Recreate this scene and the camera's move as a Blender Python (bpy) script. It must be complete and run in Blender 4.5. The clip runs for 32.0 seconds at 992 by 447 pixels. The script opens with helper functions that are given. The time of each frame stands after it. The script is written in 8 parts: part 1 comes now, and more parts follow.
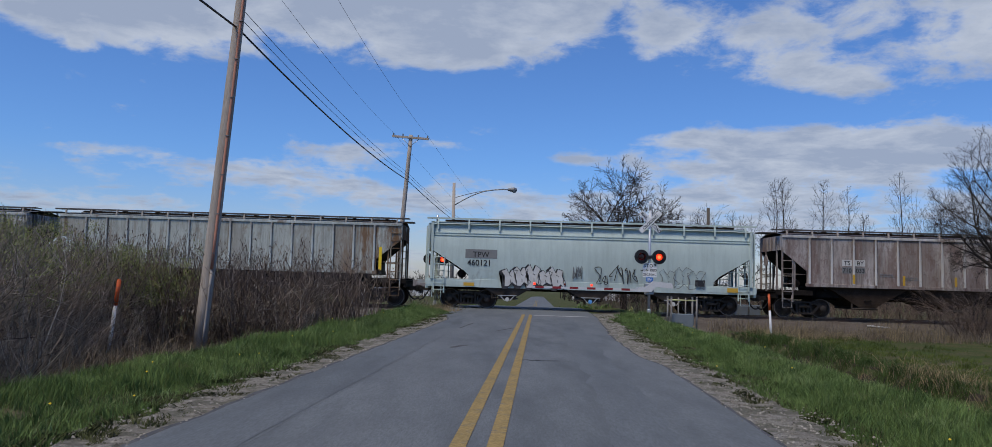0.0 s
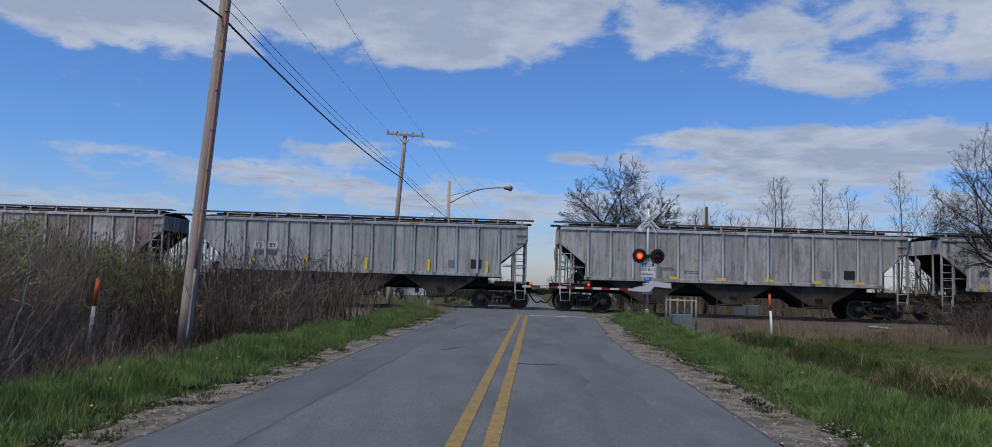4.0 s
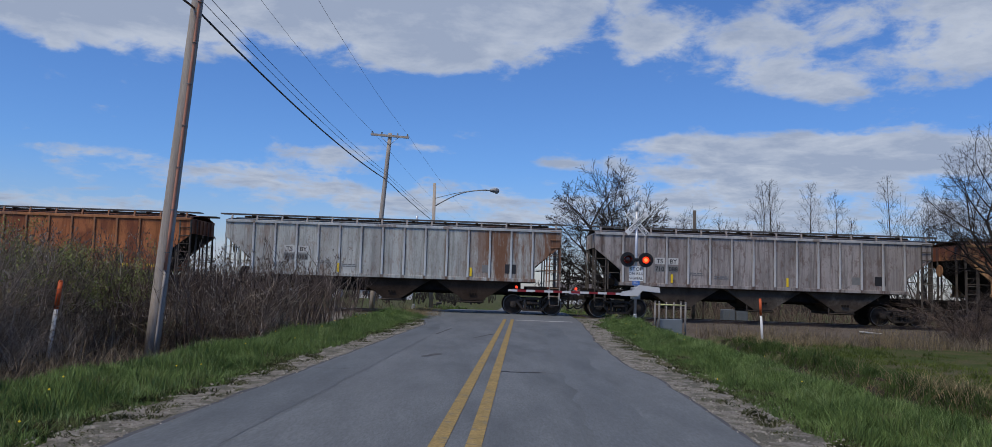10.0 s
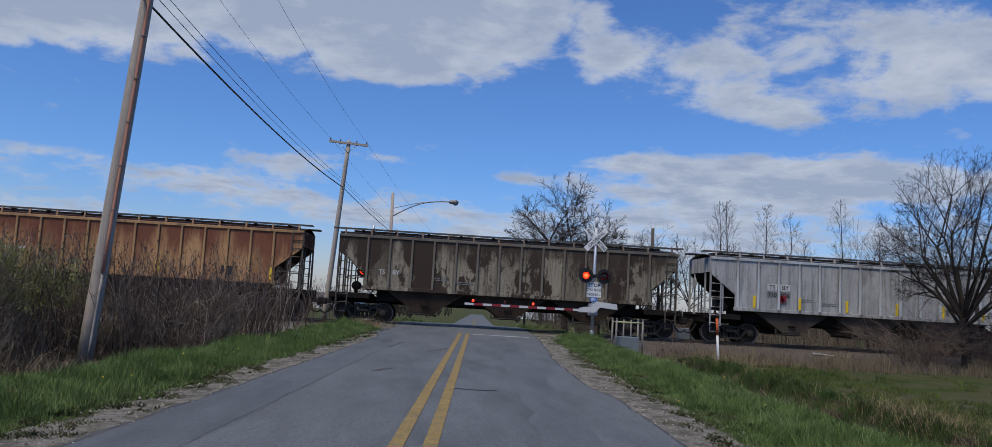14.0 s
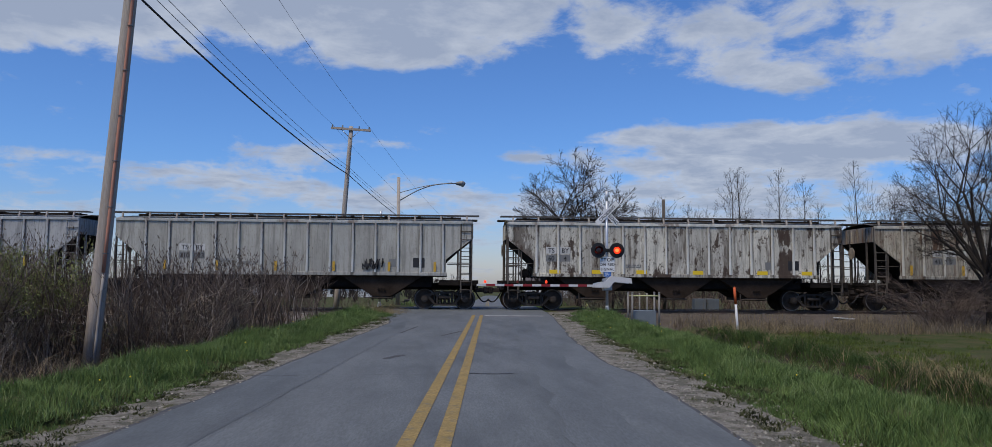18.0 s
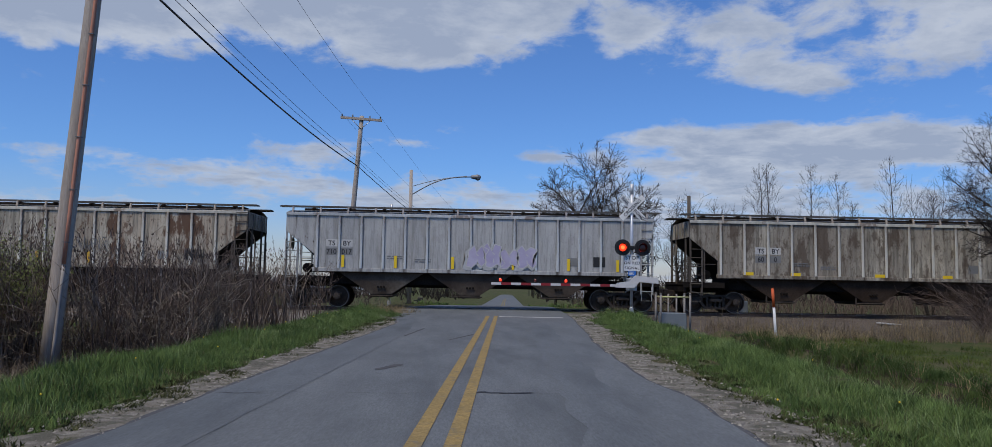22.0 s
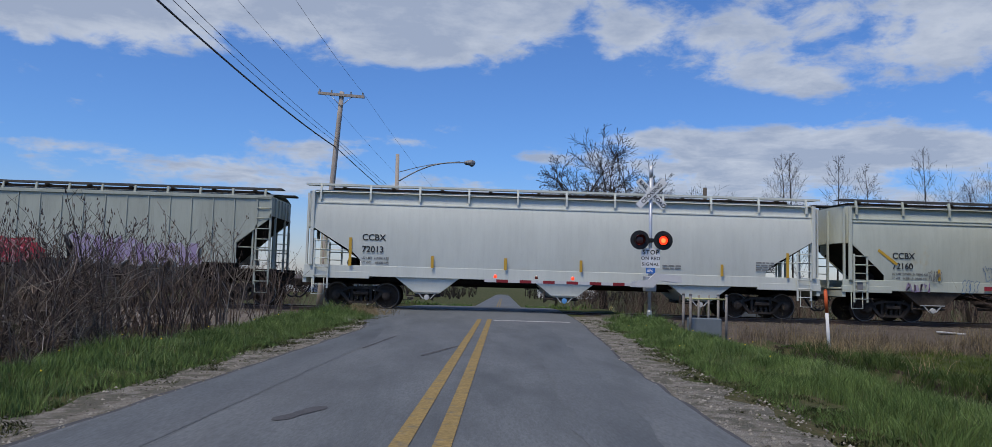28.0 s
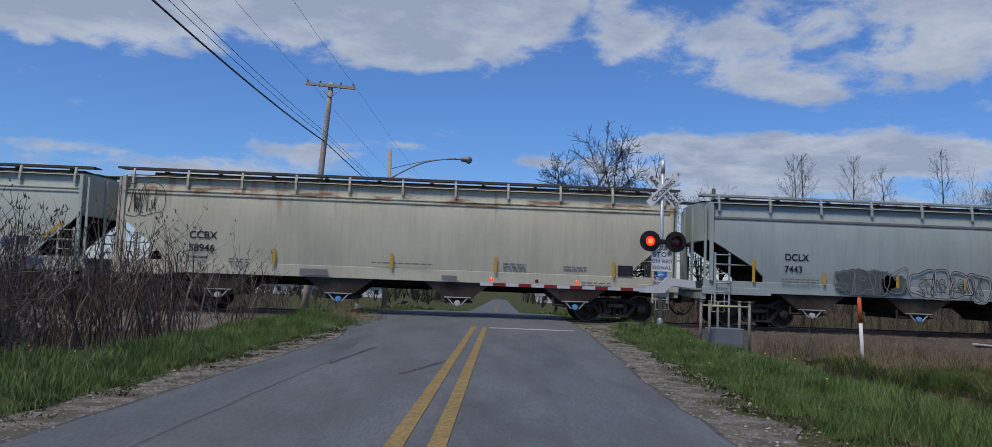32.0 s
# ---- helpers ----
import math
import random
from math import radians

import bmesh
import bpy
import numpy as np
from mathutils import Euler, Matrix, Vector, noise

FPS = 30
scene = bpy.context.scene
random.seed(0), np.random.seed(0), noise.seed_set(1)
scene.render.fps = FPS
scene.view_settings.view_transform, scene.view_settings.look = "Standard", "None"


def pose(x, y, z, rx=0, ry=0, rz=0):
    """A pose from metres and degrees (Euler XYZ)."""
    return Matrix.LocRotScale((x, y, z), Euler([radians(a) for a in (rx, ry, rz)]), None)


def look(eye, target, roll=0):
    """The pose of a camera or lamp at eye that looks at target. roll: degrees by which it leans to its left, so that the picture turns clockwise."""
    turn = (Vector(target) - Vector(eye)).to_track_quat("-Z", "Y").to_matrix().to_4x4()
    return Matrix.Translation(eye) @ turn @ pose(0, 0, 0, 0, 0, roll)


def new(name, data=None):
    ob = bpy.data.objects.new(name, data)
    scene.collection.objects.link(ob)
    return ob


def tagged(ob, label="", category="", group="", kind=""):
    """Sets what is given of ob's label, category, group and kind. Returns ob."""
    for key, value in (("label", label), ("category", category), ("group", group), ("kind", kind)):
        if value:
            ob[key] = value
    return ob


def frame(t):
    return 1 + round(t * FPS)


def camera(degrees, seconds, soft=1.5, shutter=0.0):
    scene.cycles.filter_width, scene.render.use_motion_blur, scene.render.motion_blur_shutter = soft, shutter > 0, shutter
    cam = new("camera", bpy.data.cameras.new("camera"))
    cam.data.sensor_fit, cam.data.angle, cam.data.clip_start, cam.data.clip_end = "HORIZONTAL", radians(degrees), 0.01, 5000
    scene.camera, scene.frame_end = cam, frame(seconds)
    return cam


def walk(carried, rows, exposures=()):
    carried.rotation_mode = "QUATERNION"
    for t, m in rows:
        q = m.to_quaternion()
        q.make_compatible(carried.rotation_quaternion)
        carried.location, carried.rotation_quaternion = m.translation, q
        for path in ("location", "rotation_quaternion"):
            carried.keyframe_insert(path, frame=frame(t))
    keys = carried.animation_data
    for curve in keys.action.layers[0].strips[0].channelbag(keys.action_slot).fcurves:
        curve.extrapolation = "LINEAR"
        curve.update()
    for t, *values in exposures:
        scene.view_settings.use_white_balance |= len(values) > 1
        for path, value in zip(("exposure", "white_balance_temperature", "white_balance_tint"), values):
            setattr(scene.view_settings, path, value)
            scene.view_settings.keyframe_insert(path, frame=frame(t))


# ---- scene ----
cam = camera(64.8, 32.0, 0.5)
PATH = [
    (0, (-2.257, -38.466, 1.232), (-2.268, -36.472, 1.383), 1.7),
    (0.5, (-2.257, -38.407, 1.234), (-2.267, -36.412, 1.384), 1.6),
    (1, (-2.257, -38.345, 1.235), (-2.266, -36.351, 1.386), 1.6),
    (1.5, (-2.251, -38.277, 1.235), (-2.259, -36.283, 1.386), 1.7),
    (2, (-2.239, -38.198, 1.237), (-2.246, -36.204, 1.388), 1.6),
    (2.5, (-2.231, -38.11, 1.239), (-2.236, -36.116, 1.389), 1.6),
    (3, (-2.227, -38.016, 1.238), (-2.232, -36.022, 1.388), 1.7),
    (3.5, (-2.224, -37.917, 1.238), (-2.227, -35.923, 1.388), 1.7),
    (5.5, (-2.197, -37.511, 1.229), (-2.194, -35.516, 1.378), 2.0),
    (6, (-2.186, -37.429, 1.226), (-2.182, -35.435, 1.375), 2.0),
    (6.5, (-2.178, -37.369, 1.224), (-2.171, -35.375, 1.372), 2.0),
    (7, (-2.176, -37.328, 1.22), (-2.167, -35.334, 1.368), 2.0),
    (7.5, (-2.179, -37.298, 1.217), (-2.169, -35.303, 1.365), 2.0),
    (8, (-2.179, -37.269, 1.216), (-2.168, -35.274, 1.363), 2.1),
    (8.5, (-2.18, -37.237, 1.215), (-2.17, -35.242, 1.363), 2.1),
    (9, (-2.176, -37.199, 1.217), (-2.163, -35.204, 1.368), 2.1),
    (9.5, (-2.162, -37.153, 1.216), (-2.142, -35.159, 1.372), 2.0),
    (10, (-2.15, -37.1, 1.216), (-2.119, -35.107, 1.378), 1.9),
    (10.5, (-2.147, -37.048, 1.215), (-2.102, -35.055, 1.385), 2.0),
    (11, (-2.144, -36.979, 1.217), (-2.085, -34.988, 1.393), 2.8),
    (11.5, (-2.139, -36.899, 1.218), (-2.063, -34.908, 1.399), 3.9),
    (12, (-2.131, -36.818, 1.22), (-2.038, -34.829, 1.406), 4.7),
    (12.5, (-2.127, -36.746, 1.22), (-2.014, -34.759, 1.41), 4.7),
    (13, (-2.126, -36.69, 1.219), (-1.993, -34.704, 1.416), 4.9),
    (13.5, (-2.127, -36.644, 1.216), (-1.988, -34.659, 1.415), 4.6),
    (14, (-2.129, -36.605, 1.214), (-1.994, -34.62, 1.415), 3.3),
    (14.5, (-2.125, -36.567, 1.208), (-1.996, -34.58, 1.399), 0.6),
    (16.5, (-2.106, -36.378, 1.204), (-1.987, -34.389, 1.372), 0.4),
    (17, (-2.099, -36.301, 1.203), (-1.979, -34.311, 1.363), 0.3),
    (17.5, (-2.094, -36.193, 1.202), (-1.974, -34.202, 1.354), 0.3),
    (18, (-2.083, -36.055, 1.199), (-1.969, -34.064, 1.35), 0.4),
    (18.5, (-2.075, -35.886, 1.196), (-1.967, -33.895, 1.344), 0.5),
    (19, (-2.066, -35.687, 1.193), (-1.966, -33.695, 1.343), 0.8),
    (19.5, (-2.05, -35.461, 1.19), (-1.957, -33.468, 1.34), 0.8),
    (20, (-2.03, -35.204, 1.187), (-1.945, -33.211, 1.336), 0.9),
    (20.5, (-2.01, -34.915, 1.182), (-1.933, -32.922, 1.33), 0.9),
    (21, (-1.987, -34.595, 1.177), (-1.913, -32.601, 1.325), 0.9),
    (21.5, (-1.964, -34.248, 1.172), (-1.893, -32.255, 1.32), 1.0),
    (22, (-1.946, -33.882, 1.164), (-1.875, -31.888, 1.313), 1.0),
    (22.5, (-1.928, -33.502, 1.152), (-1.856, -31.509, 1.3), 1.0),
    (23, (-1.91, -33.114, 1.143), (-1.838, -31.121, 1.292), 1.2),
    (23.5, (-1.892, -32.726, 1.132), (-1.818, -30.733, 1.281), 1.3),
    (24, (-1.87, -32.341, 1.12), (-1.795, -30.348, 1.269), 1.3),
    (24.5, (-1.845, -31.958, 1.11), (-1.768, -29.965, 1.26), 1.4),
    (25, (-1.824, -31.579, 1.099), (-1.744, -29.586, 1.249), 1.5),
    (25.5, (-1.803, -31.201, 1.092), (-1.721, -29.209, 1.24), 1.5),
    (27.5, (-1.728, -29.712, 1.074), (-1.649, -27.719, 1.223), 1.6),
    (28, (-1.709, -29.357, 1.072), (-1.63, -27.364, 1.221), 1.6),
    (28.5, (-1.689, -29.019, 1.072), (-1.609, -27.026, 1.223), 2.0),
    (29, (-1.67, -28.701, 1.071), (-1.59, -26.708, 1.221), 1.9),
    (29.5, (-1.656, -28.404, 1.07), (-1.572, -26.411, 1.224), 2.1),
    (30, (-1.642, -28.128, 1.069), (-1.554, -26.136, 1.224), 2.1),
    (30.5, (-1.629, -27.875, 1.067), (-1.537, -25.883, 1.223), 2.1),
    (31, (-1.616, -27.641, 1.064), (-1.524, -25.65, 1.222), 2.1),
    (31.5, (-1.602, -27.423, 1.06), (-1.512, -25.431, 1.22), 2.2),
    (32, (-1.586, -27.213, 1.054), (-1.503, -25.221, 1.214), 2.1),
]
walk(cam, [(t, look(eye, target, roll)) for t, eye, target, roll in PATH],
     [(0, 0.0), (20, 0.0), (23, 0.0), (24, 0.04), (25, 0.20), (25.5, 0.20), (28, 0.06), (29, -0.12), (30, -0.10), (32, -0.08)])

# ---- world, sun, exposure ----
world = bpy.data.worlds.new("world")
scene.world = world
world.use_nodes = True


def build_sky():
    nt = world.node_tree
    nt.nodes.clear()
    N, L = nt.nodes.new, nt.links.new
    out, bg = N("ShaderNodeOutputWorld"), N("ShaderNodeBackground")
    sky = N("ShaderNodeTexSky")
    sky.sky_type, sky.sun_disc = "NISHITA", False
    sky.sun_elevation, sky.sun_rotation = radians(60), radians(216)
    sky.altitude, sky.air_density, sky.dust_density, sky.ozone_density = 200, 1.0, 0.6, 1.6
    tc, sep = N("ShaderNodeTexCoord"), N("ShaderNodeSeparateXYZ")
    L(tc.outputs["Generated"], sep.inputs[0])

    def m(op, a, b=None, clamp=False):
        n = N("ShaderNodeMath")
        n.operation, n.use_clamp = op, clamp
        for i, v in enumerate((a, b)):
            if v is None:
                continue
            if isinstance(v, (int, float)):
                n.inputs[i].default_value = v
            else:
                L(v, n.inputs[i])
        return n.outputs[0]

    # clouds lie on a flat layer overhead: direction over height
    up = m("MAXIMUM", sep.outputs[2], 0.0)
    h = m("ADD", up, 0.10)
    px, py = m("DIVIDE", sep.outputs[0], h), m("DIVIDE", sep.outputs[1], h)
    comb = N("ShaderNodeCombineXYZ")
    L(px, comb.inputs[0]), L(py, comb.inputs[1])
    comb.inputs[2].default_value = CLOUD_SEED

    def noise_tex(scale, detail, rough, dist, vec, off=(0, 0, 0)):
        mp = N("ShaderNodeMapping")
        mp.inputs["Location"].default_value = off
        L(vec, mp.inputs["Vector"])
        n = N("ShaderNodeTexNoise")
        n.inputs["Scale"].default_value, n.inputs["Detail"].default_value = scale, detail
        n.inputs["Roughness"].default_value, n.inputs["Distortion"].default_value = rough, dist
        L(mp.outputs[0], n.inputs["Vector"])
        return n.outputs["Fac"]

    big = noise_tex(0.75, 3.0, 0.5, 0.3, comb.outputs[0])
    fine = noise_tex(3.0, 11.0, 0.62, 0.2, comb.outputs[0], (3.1, 7.7, 0))
    puff = N("ShaderNodeTexNoise")
    puff.inputs["Scale"].default_value, puff.inputs["Detail"].default_value = 13.0, 9.0
    puff.inputs["Roughness"].default_value, puff.inputs["Distortion"].default_value = 0.6, 0.25
    squash = N("ShaderNodeMapping")
    squash.inputs["Scale"].default_value = (1.0, 1.0, 2.2)
    L(tc.outputs["Generated"], squash.inputs["Vector"]), L(squash.outputs[0], puff.inputs["Vector"])
    field = m("ADD", m("ADD", m("MULTIPLY", big, 0.40), m("MULTIPLY", fine, 0.45)), m("MULTIPLY", m("SUBTRACT", puff.outputs["Fac"], 0.5), 0.75))
    field = m("ADD", field, 0.075)

    # broad cloud banks of the real sky: azimuth from +y, elevation
    az = m("ARCTAN2", sep.outputs[0], sep.outputs[1])
    el = m("ARCSINE", sep.outputs[2])
    total = None
    for a0, e0, sa, se, w in BANKS:
        da = m("DIVIDE", m("SUBTRACT", az, radians(a0)), radians(sa))
        de = m("DIVIDE", m("SUBTRACT", el, radians(e0)), radians(se))
        q = m("ADD", m("MULTIPLY", da, da), m("MULTIPLY", de, de))
        g = m("MULTIPLY", m("EXPONENT", m("MULTIPLY", m("POWER", q, 1.15), -1.0)), w)
        total = g if total is None else m("ADD", total, g)
    field = m("ADD", field, total)
    ramp = N("ShaderNodeMapRange")
    ramp.interpolation_type = "SMOOTHSTEP"
    ramp.inputs["From Min"].default_value, ramp.inputs["From Max"].default_value = 0.585, 0.79
    L(field, ramp.inputs["Value"])
    # thick parts are greyer underneath
    thick = N("ShaderNodeMapRange")
    thick.inputs["From Min"].default_value, thick.inputs["From Max"].default_value = 0.62, 1.08
    L(m("ADD", field, m("MULTIPLY", m("SUBTRACT", fine, 0.47), 1.6)), thick.inputs["Value"])
    cc = N("ShaderNodeMix")
    cc.data_type = "RGBA"
    L(thick.outputs[0], cc.inputs["Factor"])
    cc.inputs[6].default_value, cc.inputs[7].default_value = (5.15, 5.7, 6.75, 1), (3.4, 4.05, 5.4, 1)
    # clear sky is a deeper blue
    tint = N("ShaderNodeMix")
    tint.data_type, tint.blend_type = "RGBA", "MULTIPLY"
    tint.inputs["Factor"].default_value = 1.0
    L(sky.outputs[0], tint.inputs[6])
    low = N("ShaderNodeMapRange")
    low.interpolation_type = "SMOOTHSTEP"
    low.inputs["From Min"].default_value, low.inputs["From Max"].default_value = 0.0, 0.16
    L(up, low.inputs["Value"])
    hz = N("ShaderNodeMix")
    hz.data_type = "RGBA"
    L(low.outputs[0], hz.inputs["Factor"])
    hz.inputs[6].default_value, hz.inputs[7].default_value = (0.80, 0.84, 1.10, 1), SKY_TINT
    L(hz.outputs[2], tint.inputs[7])
    mix = N("ShaderNodeMix")
    mix.data_type = "RGBA"
    L(m("MULTIPLY", ramp.outputs[0], 0.95), mix.inputs["Factor"])
    L(tint.outputs[2], mix.inputs[6]), L(cc.outputs[2], mix.inputs[7])
    L(mix.outputs[2], bg.inputs["Color"])
    bg.inputs["Strength"].default_value = SKY_STRENGTH
    L(bg.outputs[0], out.inputs["Surface"])


SKY_STRENGTH, SKY_TINT, CLOUD_SEED = 0.096, (0.56, 0.875, 1.38, 1), 4.3
# azimuth, elevation, widths (degrees), weight
BANKS = [(-24, 21.6, 17, 4.8, 0.33), (-11, 20.5, 13, 4.4, 0.30), (0, 20.0, 8.5, 3.6, 0.30), (-4, 16.6, 4.5, 1.5, 0.24), (-27.5, 16.8, 8.0, 3.0, 0.42), (7, 21, 5, 2, 0.2),
         (15, 17.8, 6.6, 1.5, 0.30), (10.5, 16.4, 1.5, 0.5, 0.16), (30, 18.4, 11, 3.5, 0.25), (22, 15.2, 6.5, 1.5, 0.28), (24, 13.8, 3.0, 0.9, 0.22), (36, 16, 6, 2.5, 0.28),
         (12.5, 10.6, 4.0, 0.7, 0.24), (22, 9.8, 11.0, 1.5, 0.32), (30, 9.2, 7.0, 1.3, 0.26), (18, 8.2, 9.0, 1.1, 0.2), (4.6, 9.2, 2.8, 0.5, 0.21),
         (-19, 7.2, 7.8, 1.15, 0.27), (-12.5, 9.1, 3.8, 0.8, 0.23), (-5.5, 9.9, 2.6, 0.5, 0.19), (-27, 8.0, 3.5, 0.5, 0.16), (-5, 5.9, 10.0, 1.2, 0.27), (20, 5.4, 17, 2.2, 0.33), (-28, 4.6, 10, 1.2, 0.22),
         (-12, 13.0, 14, 1.6, -0.14), (12, 13.0, 7.0, 1.6, -0.14), (8.6, 19, 1.2, 2.4, -0.12), (0, 1.0, 60, 2.0, 0.07)]
build_sky()
sun_data = bpy.data.lights.new("sun", "SUN")
sun_data.energy, sun_data.angle, sun_data.color = 3.05, radians(20), (1.0, 0.885, 0.71)
sun = new("sun", sun_data)
sun.matrix_world = look((-14, -19, 42), (0, 0, 0))
scene.view_settings.exposure = 0.0


# ---- materials ----
def material(name, base, alt=None, rough=0.8, scale=3.0, amount=0.5, grain=40.0, grain_amount=0.12, bump=0.15, metal=0.0,
             stretch=(1, 1, 1), rnd=0.0, island=0.0, alt2=None, scale2=0.6, contrast=(0.38, 0.64), contrast2=(0.5, 0.66), bump_dist=0.01, gloss=None):
    """Base colour with a second colour in patches, an optional third in larger ones, grain and fine relief."""
    mt = bpy.data.materials.new(name)
    mt.use_nodes = True
    nt = mt.node_tree
    N, L = nt.nodes.new, nt.links.new
    bsdf = nt.nodes["Principled BSDF"]
    tc, mp = N("ShaderNodeTexCoord"), N("ShaderNodeMapping")
    mp.inputs["Scale"].default_value = stretch
    info = N("ShaderNodeObjectInfo")
    shift = N("ShaderNodeVectorMath")
    shift.operation = "MULTIPLY_ADD"
    L(info.outputs["Random"], shift.inputs[0])
    shift.inputs[1].default_value = (17.0, 31.0, 11.0) if rnd >= 0 else (0, 0, 0)
    L(tc.outputs["Object"], shift.inputs[2])
    L(shift.outputs[0], mp.inputs["Vector"])

    def tex(s, detail=6.0, roughness=0.6):
        n = N("ShaderNodeTexNoise")
        n.inputs["Scale"].default_value, n.inputs["Detail"].default_value = s, detail
        n.inputs["Roughness"].default_value = roughness
        L(mp.outputs[0], n.inputs["Vector"])
        return n.outputs["Fac"]

    def rng(v, lo, hi, to):
        n = N("ShaderNodeMapRange")
        n.inputs["From Min"].default_value, n.inputs["From Max"].default_value = lo, hi
        n.inputs["To Max"].default_value = to
        L(v, n.inputs["Value"])
        return n.outputs[0]

    def mixc(fac, a, b, blend="MIX"):
        n = N("ShaderNodeMix")
        n.data_type, n.blend_type = "RGBA", blend
        L(fac, n.inputs["Factor"])
        for i, v in ((6, a), (7, b)):
            if isinstance(v, tuple):
                n.inputs[i].default_value = (*v[:3], 1)
            else:
                L(v, n.inputs[i])
        return n.outputs[2]

    col = mixc(rng(tex(scale), *contrast, amount), base, alt or tuple(c * 0.6 for c in base))
    if alt2:
        col = mixc(rng(tex(scale2, 9.0, 0.65), *contrast2, 0.9), col, alt2)
    g = tex(grain, 3.0)
    col = mixc(rng(g, 0.3, 0.75, grain_amount * 2), col, tuple(c * 0.45 for c in base))
    if rnd > 0:
        hsv = N("ShaderNodeHueSaturation")
        v = N("ShaderNodeMapRange")
        v.inputs["To Min"].default_value, v.inputs["To Max"].default_value = 1 - rnd, 1 + rnd
        L(info.outputs["Random"], v.inputs["Value"]), L(v.outputs[0], hsv.inputs["Value"]), L(col, hsv.inputs["Color"])
        col = hsv.outputs["Color"]
    if island:
        hs, geo, mr = N("ShaderNodeHueSaturation"), N("ShaderNodeNewGeometry"), N("ShaderNodeMapRange")
        mr.inputs["To Min"].default_value, mr.inputs["To Max"].default_value = 1 - island, 1 + island
        L(geo.outputs["Random Per Island"], mr.inputs["Value"]), L(mr.outputs[0], hs.inputs["Value"]), L(col, hs.inputs["Color"])
        col = hs.outputs["Color"]
    L(col, bsdf.inputs["Base Color"])
    bsdf.inputs["Roughness"].default_value, bsdf.inputs["Metallic"].default_value = rough, metal
    bsdf.inputs["Specular IOR Level"].default_value = gloss if gloss is not None else 0.06 if rough >= 0.75 else 0.3
    if bump:
        b = N("ShaderNodeBump")
        b.inputs["Strength"].default_value, b.inputs["Distance"].default_value = bump, bump_dist
        L(g, b.inputs["Height"]), L(b.outputs[0], bsdf.inputs["Normal"])
    return mt


def plain(name, base, rough=0.6, metal=0.0, emit=0.0):
    mt = bpy.data.materials.new(name)
    mt.use_nodes = True
    b = mt.node_tree.nodes["Principled BSDF"]
    b.inputs["Base Color"].default_value = (*base, 1)
    b.inputs["Roughness"].default_value, b.inputs["Metallic"].default_value = rough, metal
    if emit:
        b.inputs["Emission Color"].default_value, b.inputs["Emission Strength"].default_value = (*base, 1), emit
    return mt


